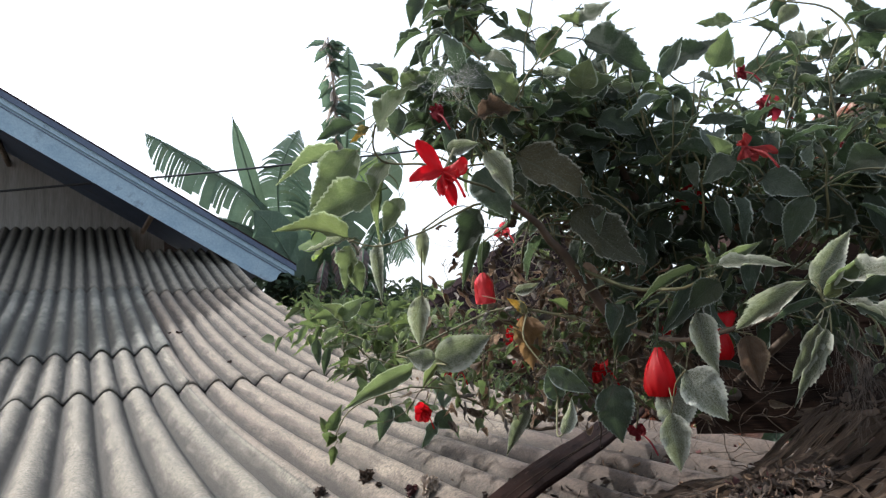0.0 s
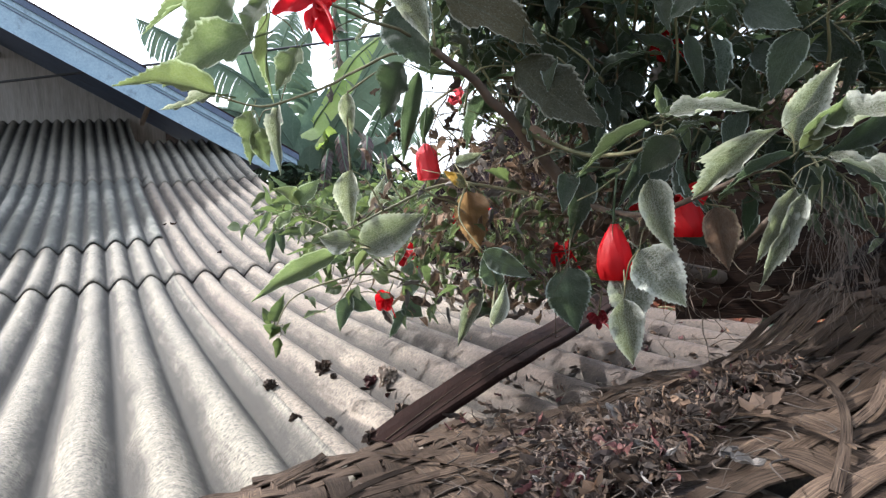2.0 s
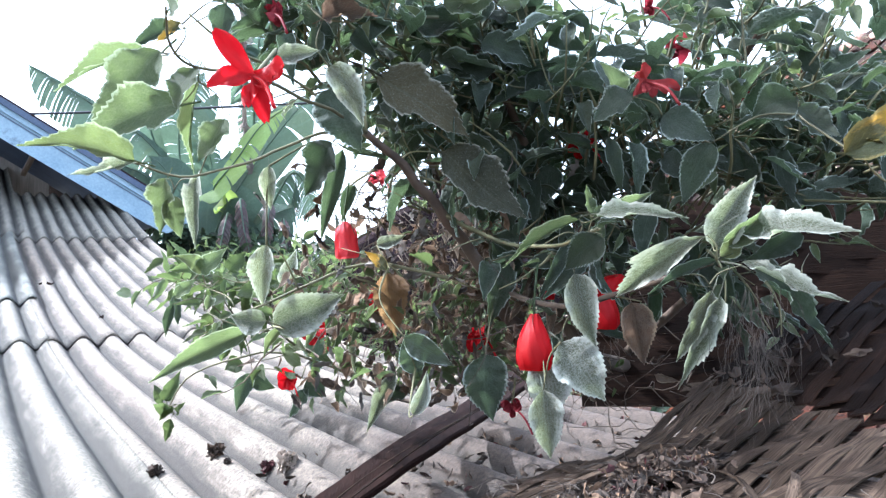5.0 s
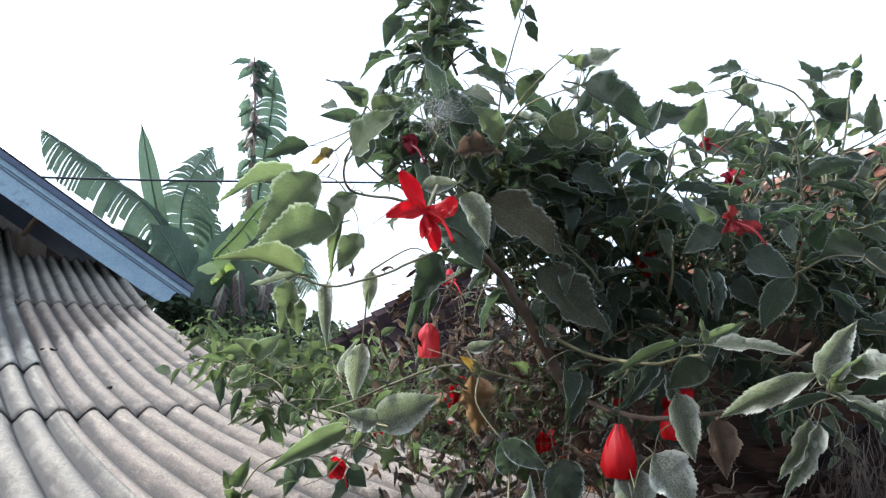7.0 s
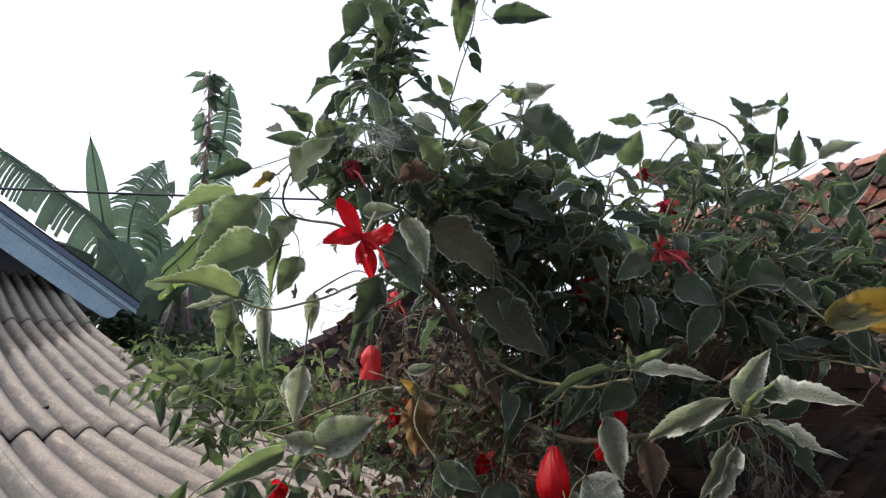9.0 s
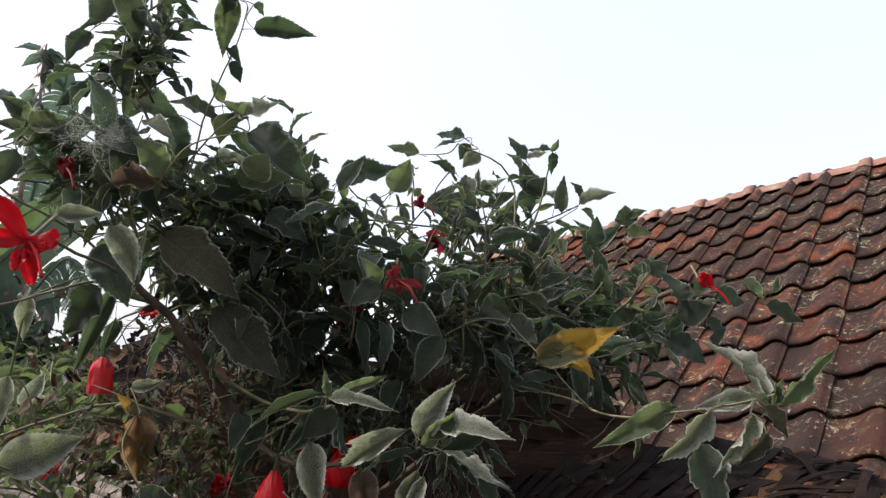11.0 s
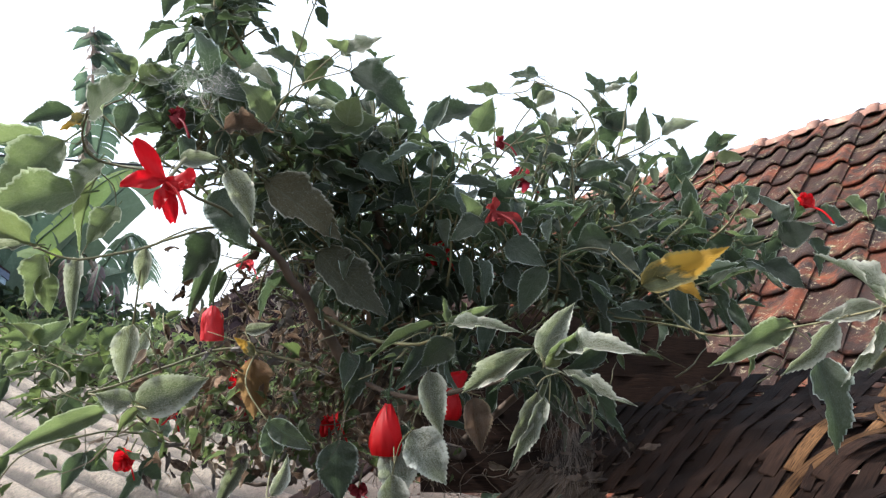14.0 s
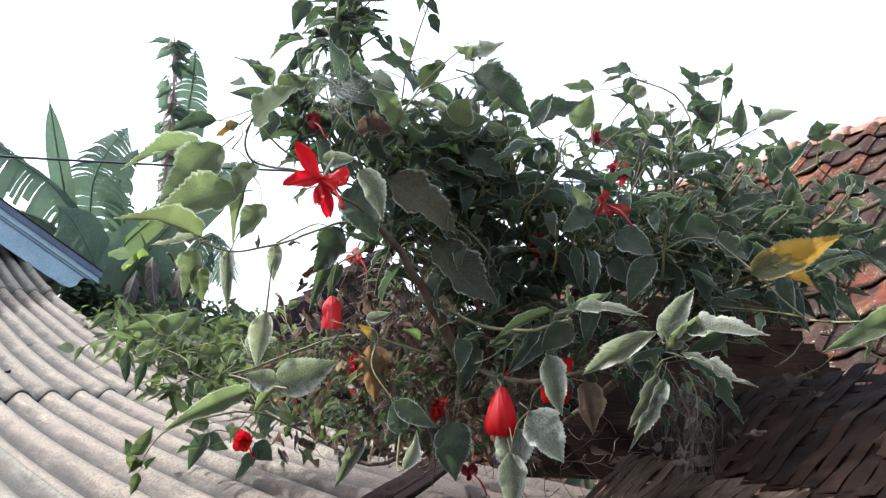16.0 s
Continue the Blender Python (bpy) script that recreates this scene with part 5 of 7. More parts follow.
leaf((0.077, 0.756, 2.831), (0.123, 0.751, 2.841), 0.025, 'leaf_brown', 5)
leaf((0.041, 0.727, 2.787), (0.077, 0.726, 2.795), 0.018, 'leaf_pale', 11)
leaf((0.331, 0.924, 2.936), (0.392, 0.890, 2.968), 0.047, 'leaf', -14)
leaf((0.305, 0.932, 2.921), (0.259, 0.951, 2.898), 0.033, 'leaf', -8)
leaf((0.324, 0.928, 2.917), (0.300, 0.942, 2.897), 0.017, 'leaf_light', -2)
leaf((0.084, 0.758, 2.789), (0.111, 0.749, 2.738), 0.027, 'leaf_pale', 4)
leaf((0.084, 0.794, 2.785), (0.108, 0.776, 2.719), 0.053, 'leaf', 10)
leaf((0.122, 0.840, 2.809), (0.219, 0.842, 2.751), 0.064, 'leaf_lacy', -15, 0)
leaf((0.190, 0.890, 2.737), (0.277, 0.882, 2.661), 0.062, 'leaf_lacy', -9, 3)
leaf((0.332, 0.997, 2.742), (0.326, 1.004, 2.693), 0.038, 'leaf', -3)
leaf((0.403, 1.082, 2.791), (0.401, 1.096, 2.688), 0.067, 'leaf', 3)
leaf((0.390, 0.775, 2.751), (0.428, 0.751, 2.725), 0.037, 'leaf', 9)
leaf((0.441, 0.785, 2.726), (0.416, 0.793, 2.669), 0.031, 'leaf', 15)
leaf((0.521, 0.774, 2.765), (0.487, 0.796, 2.752), 0.040, 'leaf', -10)
leaf((0.521, 0.777, 2.757), (0.553, 0.762, 2.726), 0.035, 'leaf', -4)
leaf((0.618, 0.890, 2.801), (0.654, 0.860, 2.821), 0.021, 'leaf_pale', 2)
leaf((0.348, 0.805, 2.737), (0.362, 0.807, 2.681), 0.016, 'leaf', 8)
leaf((0.362, 0.772, 2.767), (0.325, 0.789, 2.751), 0.032, 'leaf', 14)
leaf((0.355, 0.806, 2.773), (0.336, 0.774, 2.798), 0.027, 'leaf_light', -11)
leaf((0.540, 0.735, 2.706), (0.598, 0.659, 2.744), 0.039, 'leaf_yellow', -5)
leaf((0.557, 0.735, 2.720), (0.579, 0.684, 2.700), 0.033, 'leaf_yellow', 1)
leaf((0.528, 1.164, 2.999), (0.639, 1.107, 3.011), 0.046, 'leaf', 7)
leaf((0.516, 1.035, 2.954), (0.579, 1.007, 2.945), 0.048, 'leaf', 13)
leaf((0.647, 1.022, 2.915), (0.577, 1.053, 2.938), 0.035, 'leaf', -12)
leaf((0.412, 0.958, 2.944), (0.427, 0.934, 2.990), 0.039, 'leaf_light', -6)
leaf((0.567, 1.086, 3.108), (0.519, 1.101, 3.121), 0.028, 'leaf', 0)
leaf((0.555, 1.095, 3.102), (0.521, 1.115, 3.091), 0.010, 'leaf_pale', 6)
leaf((0.595, 1.124, 3.116), (0.582, 1.143, 3.089), 0.026, 'leaf', 12)
leaf((0.614, 1.122, 3.102), (0.591, 1.145, 3.075), 0.029, 'leaf_pale', -13)
leaf((0.654, 1.016, 3.063), (0.618, 1.020, 3.098), 0.025, 'leaf', -7)
leaf((0.693, 0.999, 3.082), (0.655, 1.019, 3.090), 0.012, 'leaf', -1)
leaf((0.690, 0.995, 3.080), (0.696, 0.981, 3.099), 0.012, 'leaf_light', 5)
leaf((0.690, 0.991, 3.076), (0.700, 1.001, 3.041), 0.020, 'leaf', 11)
leaf((0.648, 1.020, 3.047), (0.620, 1.024, 3.072), 0.016, 'leaf_pale', -14)
leaf((0.652, 1.010, 3.064), (0.680, 0.988, 3.073), 0.016, 'leaf_pale', -8)
leaf((0.674, 1.035, 3.022), (0.661, 1.023, 3.066), 0.040, 'leaf', -2)
leaf((0.669, 1.027, 3.011), (0.689, 1.004, 3.037), 0.039, 'leaf', 4)
leaf((0.666, 1.025, 3.021), (0.683, 1.032, 2.979), 0.049, 'leaf', 10)
leaf((0.676, 1.023, 3.011), (0.642, 1.035, 3.031), 0.034, 'leaf', -15)
leaf((0.589, 1.085, 3.006), (0.637, 1.047, 3.036), 0.022, 'leaf_pale', -9)
leaf((0.593, 1.082, 3.010), (0.593, 1.065, 3.051), 0.017, 'leaf_pale', -3)
leaf((0.599, 1.038, 2.981), (0.635, 1.010, 3.002), 0.024, 'leaf', 3)
leaf((0.647, 1.108, 2.977), (0.679, 1.075, 3.016), 0.028, 'leaf', 9)
leaf((0.619, 1.031, 2.971), (0.592, 1.043, 2.977), 0.021, 'leaf', 15)
leaf((0.642, 1.018, 2.969), (0.636, 1.029, 2.950), 0.024, 'leaf', -10)
leaf((0.732, 0.969, 2.987), (0.773, 0.929, 3.009), 0.024, 'leaf_pale', -4)
leaf((0.733, 0.964, 2.997), (0.713, 0.966, 3.023), 0.019, 'leaf', 2)
leaf((0.700, 0.994, 2.980), (0.706, 0.981, 3.004), 0.014, 'leaf', 8)
leaf((0.715, 1.005, 2.994), (0.682, 1.017, 3.015), 0.020, 'leaf_pale', 14)
leaf((0.737, 0.851, 2.925), (0.730, 0.844, 2.954), 0.037, 'leaf', -11)
leaf((0.739, 0.845, 2.936), (0.755, 0.826, 2.947), 0.014, 'leaf_light', -5)
leaf((0.739, 0.852, 2.918), (0.769, 0.828, 2.915), 0.024, 'leaf_light', 1)
leaf((0.728, 0.932, 2.913), (0.734, 0.912, 2.952), 0.035, 'leaf', 7)
leaf((0.722, 0.936, 2.914), (0.705, 0.935, 2.951), 0.030, 'leaf', 13)
leaf((0.788, 0.853, 2.860), (0.774, 0.857, 2.883), 0.031, 'leaf', -12)
leaf((0.789, 0.852, 2.859), (0.801, 0.835, 2.875), 0.031, 'leaf', -6)
leaf((0.753, 0.758, 2.787), (0.781, 0.726, 2.799), 0.038, 'leaf', 0)
leaf((0.755, 0.753, 2.798), (0.735, 0.758, 2.845), 0.036, 'leaf', 6)
leaf((0.771, 0.764, 2.807), (0.765, 0.734, 2.831), 0.034, 'leaf', 12)
leaf((0.759, 0.762, 2.798), (0.749, 0.780, 2.760), 0.024, 'leaf', -13)
leaf((0.784, 0.740, 2.785), (0.802, 0.731, 2.741), 0.032, 'leaf', -7)
leaf((0.821, 0.856, 2.772), (0.862, 0.823, 2.739), 0.049, 'leaf', -1)
leaf((0.720, 0.800, 2.789), (0.690, 0.830, 2.768), 0.026, 'leaf', 5)
leaf((0.730, 0.793, 2.781), (0.748, 0.773, 2.792), 0.022, 'leaf', 11)
leaf((0.797, 0.855, 2.821), (0.784, 0.875, 2.790), 0.031, 'leaf', -14)
leaf((0.370, 0.637, 2.621), (0.391, 0.611, 2.666), 0.026, 'leaf_pale', -8)
leaf((0.388, 0.627, 2.630), (0.416, 0.551, 2.631), 0.024, 'leaf_pale', -2)
leaf((0.352, 0.608, 2.627), (0.303, 0.693, 2.578), 0.021, 'leaf_pale', 4)
leaf((0.359, 0.609, 2.610), (0.316, 0.628, 2.588), 0.008, 'leaf', 10)
leaf((0.403, 0.661, 2.607), (0.450, 0.608, 2.577), 0.013, 'leaf_pale', -15)
leaf((0.424, 0.687, 2.603), (0.477, 0.652, 2.553), 0.022, 'leaf', -9)
leaf((0.385, 0.671, 2.588), (0.360, 0.679, 2.531), 0.019, 'leaf_pale', -3)
leaf((0.389, 0.669, 2.584), (0.361, 0.675, 2.509), 0.016, 'leaf_pale', 3)
leaf((0.372, 0.625, 2.621), (0.400, 0.608, 2.650), 0.016, 'leaf_light', 9)
leaf((0.370, 0.626, 2.613), (0.386, 0.617, 2.630), 0.014, 'leaf_light', 15)
leaf((0.423, 0.619, 2.630), (0.388, 0.616, 2.611), 0.017, 'leaf', -10)
leaf((0.290, 0.658, 2.647), (0.337, 0.607, 2.643), 0.013, 'leaf_pale', -4)
leaf((0.314, 0.730, 2.651), (0.367, 0.728, 2.677), 0.013, 'leaf_light', 2)
leaf((0.300, 0.743, 2.651), (0.232, 0.763, 2.611), 0.012, 'leaf_light', 8)
leaf((0.291, 0.673, 2.648), (0.287, 0.673, 2.671), 0.009, 'leaf_light', 14)
leaf((0.293, 0.673, 2.646), (0.300, 0.670, 2.655), 0.008, 'leaf_light', -11)
leaf((0.322, 0.839, 2.644), (0.285, 0.849, 2.576), 0.015, 'leaf', -5)
leaf((0.314, 0.718, 2.632), (0.283, 0.729, 2.605), 0.029, 'leaf', 1)
leaf((0.295, 0.742, 2.603), (0.312, 0.732, 2.540), 0.029, 'leaf_pale', 7)
leaf((0.369, 0.813, 2.574), (0.378, 0.804, 2.514), 0.033, 'leaf_brown', 13)
leaf((0.294, 0.793, 2.539), (0.333, 0.774, 2.489), 0.054, 'leaf_pale', -12, 0)
leaf((0.293, 0.864, 2.514), (0.300, 0.852, 2.454), 0.052, 'leaf_pale', -6, 3)
leaf((0.240, 0.948, 2.511), (0.250, 0.934, 2.437), 0.054, 'leaf', 0)
leaf((0.154, 0.792, 2.474), (0.167, 0.796, 2.514), 0.016, 'leaf_pale', 6)
leaf((0.147, 0.847, 2.541), (0.196, 0.838, 2.513), 0.025, 'leaf', 12)
leaf((0.160, 0.862, 2.505), (0.149, 0.847, 2.542), 0.025, 'leaf', -13)
leaf((0.127, 0.966, 2.608), (0.140, 0.962, 2.533), 0.041, 'leaf_tan', -7)
leaf((0.128, 0.903, 2.610), (0.104, 0.904, 2.632), 0.014, 'leaf_yellow', -1)
leaf((0.116, 0.938, 2.639), (0.149, 0.935, 2.652), 0.016, 'leaf_pale', 5)
leaf((0.007, 0.898, 2.551), (0.081, 0.903, 2.584), 0.046, 'leaf_pale', 11)
leaf((0.012, 0.832, 2.561), (-0.023, 0.829, 2.567), 0.026, 'leaf_pale', -14)
leaf((-0.022, 0.898, 2.546), (-0.101, 0.839, 2.504), 0.025, 'leaf_light', -8)
leaf((-0.013, 0.959, 2.642), (-0.019, 0.958, 2.569), 0.030, 'leaf_pale', -2)
leaf((0.005, 0.962, 2.546), (-0.018, 0.956, 2.511), 0.013, 'leaf_light', 4)
leaf((-0.017, 1.496, 2.490), (-0.025, 1.487, 2.414), 0.051, 'leaf', 10)
leaf((-0.031, 1.222, 2.599), (0.006, 1.225, 2.616), 0.013, 'leaf_pale', -15)
leaf((0.066, 1.185, 2.517), (0.074, 1.179, 2.458), 0.011, 'leaf_pale', -9)
leaf((-0.120, 1.371, 2.439), (-0.147, 1.357, 2.375), 0.032, 'leaf', -3)
leaf((-0.121, 1.371, 2.437), (-0.080, 1.373, 2.412), 0.030, 'leaf', 3)
leaf((-0.042, 1.487, 2.409), (-0.004, 1.484, 2.376), 0.043, 'leaf', 9)
leaf((-0.037, 1.484, 2.391), (-0.081, 1.472, 2.342), 0.027, 'leaf', 15)
leaf((-0.211, 1.230, 2.566), (-0.220, 1.225, 2.516), 0.016, 'leaf', -10)
leaf((-0.039, 0.732, 2.747), (-0.107, 0.691, 2.711), 0.042, 'leaf_light', -4)
leaf((-0.061, 0.695, 2.694), (-0.120, 0.646, 2.701), 0.025, 'leaf_light', 2)
leaf((-0.063, 0.705, 2.694), (-0.103, 0.676, 2.678), 0.011, 'leaf_pale', 8)
leaf((-0.090, 0.851, 2.704), (-0.107, 0.851, 2.650), 0.030, 'leaf_light', 14)
leaf((-0.086, 0.853, 2.687), (-0.078, 0.858, 2.644), 0.023, 'leaf_light', -11)
leaf((-0.051, 0.821, 2.698), (-0.042, 0.776, 2.638), 0.016, 'leaf_pale', -5)
leaf((-0.032, 0.758, 2.776), (-0.044, 0.771, 2.695), 0.012, 'leaf_light', 1)
leaf((-0.019, 0.797, 2.750), (-0.035, 0.772, 2.704), 0.027, 'leaf_light', 7)
leaf((0.074, 0.858, 2.742), (0.036, 0.864, 2.691), 0.041, 'leaf', 13)
leaf((0.072, 1.005, 2.764), (0.043, 1.016, 2.647), 0.023, 'leaf', -12)
leaf((-0.007, 0.942, 2.732), (-0.006, 0.948, 2.681), 0.020, 'leaf_pale', -6)
leaf((0.687, 0.554, 2.675), (0.639, 0.588, 2.736), 0.022, 'leaf_pale', 0)
leaf((0.695, 0.552, 2.673), (0.727, 0.510, 2.733), 0.017, 'leaf_light', 6)
leaf((0.637, 0.624, 2.665), (0.559, 0.642, 2.626), 0.026, 'leaf_light', 12)
leaf((0.618, 0.549, 2.664), (0.584, 0.577, 2.609), 0.024, 'leaf_pale', -13)
leaf((0.636, 0.524, 2.663), (0.619, 0.539, 2.602), 0.020, 'leaf_pale', -7)
leaf((0.647, 0.601, 2.636), (0.657, 0.586, 2.543), 0.046, 'leaf', -1, 0)
leaf((0.662, 0.544, 2.677), (0.623, 0.579, 2.664), 0.021, 'leaf_pale', 5)
leaf((0.616, 0.492, 2.667), (0.632, 0.477, 2.646), 0.017, 'leaf_lacy', 11)
leaf((0.614, 0.655, 2.641), (0.614, 0.655, 2.610), 0.011, 'leaf_light', -14)
leaf((0.639, 0.510, 2.646), (0.611, 0.509, 2.615), 0.015, 'leaf_lacy', -8)
leaf((0.643, 0.504, 2.671), (0.639, 0.504, 2.697), 0.008, 'leaf_light', -2)
leaf((0.641, 0.506, 2.670), (0.645, 0.498, 2.695), 0.012, 'leaf_light', 4)
leaf((0.637, 0.510, 2.670), (0.627, 0.517, 2.689), 0.013, 'leaf_light', 10)
leaf((-0.032, 0.956, 2.937), (-0.086, 0.948, 2.931), 0.020, 'leaf', -35)
leaf((0.071, 0.843, 2.999), (0.110, 0.829, 3.015), 0.016, 'leaf', -49)
leaf((0.032, 0.864, 2.977), (0.004, 0.855, 2.924), 0.022, 'leaf', 40)
leaf((0.460, 0.999, 3.026), (0.410, 1.014, 3.032), 0.025, 'leaf_light', 0)
leaf((0.671, 1.027, 2.913), (0.707, 1.010, 2.934), 0.030, 'leaf', 0)
leaf((0.283, 0.825, 2.489), (0.291, 0.823, 2.421), 0.035, 'leaf_pale', 0)
leaf((0.135, 1.062, 2.476), (0.096, 1.050, 2.401), 0.023, 'leaf_pale', 0)
leaf((0.533, 0.980, 2.841), (0.587, 0.988, 2.873), 0.029, 'leaf', 0)
leaf((0.361, 0.970, 2.832), (0.399, 0.960, 2.807), 0.039, 'leaf', 0)
leaf((0.252, 0.913, 2.835), (0.201, 0.915, 2.847), 0.035, 'leaf', 0)
leaf((0.012, 0.850, 3.028), (-0.004, 0.842, 2.982), 0.024, 'leaf', 0)
leaf((0.022, 0.844, 3.037), (0.002, 0.836, 3.023), 0.009, 'leaf', 0)
leaf((0.051, 0.831, 3.044), (0.096, 0.799, 3.019), 0.022, 'leaf', -56)
leaf((0.027, 0.843, 3.077), (0.011, 0.857, 3.036), 0.035, 'leaf', 0)
leaf((0.040, 0.819, 3.066), (0.064, 0.819, 3.013), 0.034, 'leaf', 0)
leaf((0.048, 0.853, 3.006), (0.062, 0.861, 2.961), 0.027, 'leaf', 0)
leaf((0.052, 0.846, 2.985), (0.093, 0.818, 2.995), 0.018, 'leaf', -56)
leaf((0.009, 0.882, 2.991), (-0.039, 0.891, 2.966), 0.020, 'leaf', 32)
leaf((0.021, 0.881, 2.977), (-0.012, 0.885, 2.941), 0.021, 'leaf', 0)
leaf((0.185, 0.820, 3.065), (0.252, 0.797, 3.066), 0.026, 'leaf', 34)
leaf((0.154, 0.841, 3.115), (0.155, 0.867, 3.043), 0.030, 'leaf_light', 0)
leaf((0.162, 0.840, 3.109), (0.136, 0.850, 3.082), 0.023, 'leaf', 0)
leaf((0.160, 0.855, 3.051), (0.176, 0.838, 3.031), 0.016, 'leaf', 0)
leaf((0.166, 0.857, 3.036), (0.180, 0.859, 3.010), 0.017, 'leaf', 0)
leaf((0.180, 0.834, 3.105), (0.196, 0.840, 3.099), 0.016, 'leaf', 0)
leaf((0.501, 0.943, 2.985), (0.459, 0.938, 2.996), 0.019, 'leaf', 0)
leaf((0.804, 0.745, 2.821), (0.844, 0.729, 2.815), 0.033, 'leaf', 0)
leaf((0.832, 0.728, 2.838), (0.868, 0.721, 2.822), 0.022, 'leaf_light', 0)
leaf((0.864, 0.721, 2.810), (0.915, 0.709, 2.790), 0.030, 'leaf', 0)
leaf((0.869, 0.715, 2.826), (0.884, 0.709, 2.852), 0.012, 'leaf_light', 0)
leaf((0.610, 0.881, 2.838), (0.579, 0.880, 2.850), 0.027, 'leaf', 0)
leaf((-0.233, 1.449, 2.620), (-0.186, 1.415, 2.662), 0.039, 'leaf_light', 0)
leaf((-0.226, 1.449, 2.620), (-0.270, 1.420, 2.648), 0.032, 'leaf_light', 0)
leaf((-0.263, 1.409, 2.575), (-0.215, 1.371, 2.606), 0.026, 'leaf_light', 0)
leaf((0.288, 0.995, 2.601), (0.261, 0.984, 2.645), 0.032, 'leaf', 0)
leaf((0.256, 1.010, 2.645), (0.301, 1.012, 2.609), 0.036, 'leaf', 0)
leaf((0.506, 0.973, 2.610), (0.485, 0.975, 2.654), 0.037, 'leaf', 0)
leaf((0.579, 0.935, 2.777), (0.614, 0.932, 2.733), 0.040, 'leaf', 0)
leaf((0.447, 0.983, 2.857), (0.483, 0.955, 2.877), 0.037, 'leaf', 0)
leaf((0.236, 0.901, 2.861), (0.289, 0.884, 2.839), 0.038, 'leaf', 0)
leaf((0.320, 0.931, 2.822), (0.388, 0.926, 2.840), 0.034, 'leaf', 0)
leaf((-0.193, 1.151, 2.432), (-0.174, 1.138, 2.473), 0.022, 'leaf_small', 0)
leaf((-0.198, 1.151, 2.428), (-0.212, 1.152, 2.454), 0.015, 'leaf_small', 0)
leaf((-0.189, 1.153, 2.415), (-0.203, 1.127, 2.432), 0.018, 'leaf_small', 0)
leaf((-0.187, 1.154, 2.405), (-0.194, 1.143, 2.376), 0.015, 'leaf_small', 0)
leaf((-0.179, 1.154, 2.412), (-0.163, 1.134, 2.432), 0.012, 'leaf_small', -20)
leaf((-0.183, 1.152, 2.422), (-0.196, 1.135, 2.409), 0.014, 'leaf_small', 0)
leaf((-0.103, 1.233, 2.471), (-0.135, 1.236, 2.462), 0.028, 'leaf_small', 0)
leaf((-0.331, 1.611, 2.575), (-0.322, 1.602, 2.509), 0.025, 'leaf', 0)
leaf((-0.267, 1.707, 2.648), (-0.309, 1.706, 2.671), 0.045, 'leaf_small', 0)
leaf((-0.297, 1.708, 2.628), (-0.334, 1.682, 2.608), 0.039, 'leaf_small', 0)
leaf((-0.221, 1.612, 2.624), (-0.189, 1.592, 2.663), 0.040, 'leaf_small', 0)
leaf((-0.380, 1.806, 2.609), (-0.416, 1.798, 2.603), 0.035, 'leaf_small', 0)
leaf((0.155, 1.100, 2.448), (0.101, 1.079, 2.427), 0.022, 'leaf', 24)
leaf((-0.125, 1.417, 2.620), (-0.089, 1.421, 2.653), 0.032, 'leaf_small', 0)
leaf((-0.115, 1.421, 2.584), (-0.164, 1.425, 2.574), 0.030, 'leaf_small', 0)
leaf((-0.057, 1.323, 2.594), (-0.038, 1.312, 2.653), 0.030, 'leaf_pale', 0)
leaf((-0.159, 1.323, 2.533), (-0.117, 1.338, 2.509), 0.032, 'leaf', 0)



def join_stalks():
    """Thin green stalks from each leaf to the nearest twig, branch by branch."""
    grid = [p for pts, r in BOUGHS for p in bend(pts, 4)]
    left, made = list(BASES), []
    spots = np.array([tuple(p) for p in grid])
    near = [float(np.min(np.linalg.norm(spots - np.array(tuple(b)), axis=1))) for b, _ in left]
    while left:
        i = int(np.argmin(near))
        (b, way), gap = left.pop(i), near.pop(i)
        if gap > 0.20:
            continue
        foot = Vector(spots[int(np.argmin(np.linalg.norm(spots - np.array(tuple(b)), axis=1)))])
        if gap > 0.006:
            mid = b.lerp(foot, 0.45) + way.normalized() * gap * 0.22 + Vector((0, 0, -0.04 * gap))
            line = bend([foot, mid, b], 5)
            made.append((line, 0.0007 if gap < 0.06 else 0.0011))
            fresh = np.array([tuple(p) for p in line[1:]])
            spots = np.concatenate([spots, fresh])
            near = [min(n, float(np.min(np.linalg.norm(fresh - np.array(tuple(q)), axis=1)))) for n, (q, _) in zip(near, left)]
    tagged(build_twigs("stalk_mass", made, M["stem"], bush, "thin green leaf stalks", sides=5), kind="stuff")


join_stalks()

# ---- shrubs behind the roof's edge ----
rnd = random.Random(8)


def shrub(name, label, spots, size, spread, height, count, material, leaves=5, base=0.0, droop=0.4):
    ob = thing(name, label, "shrub")
    mass, tw = Mass(), []
    for x, y, z in spots:
        n = max(2, count // len(spots))
        foot = Vector((x, y, base))
        tw.append(([foot, Vector((x + 0.02, y, (base + z) * 0.5)), Vector((x, y, z - height * 0.3))], 0.004))
        for _ in range(n):
            q = rand_dir(rnd) * rnd.random() ** 0.5
            p = Vector((x + q.x * spread, y + q.y * spread, z + q.z * height))
            h = Vector((q.x, q.y, 0.6 + q.z)) + rand_dir(rnd) * 0.5
            spray(mass, tw, rnd, p, h, 0.16, size, leaves, droop, 0.002)
    tagged(mass.build("foliage", material, ob), kind="stuff")
    tagged(build_twigs("stem_mass", tw, M["stem"], ob), kind="stuff")
    return ob


def past_edge(s, off, z):
    p = EAVE + V * s + UH * (9.5 * PITCH + off)
    return (p.x, p.y, z)


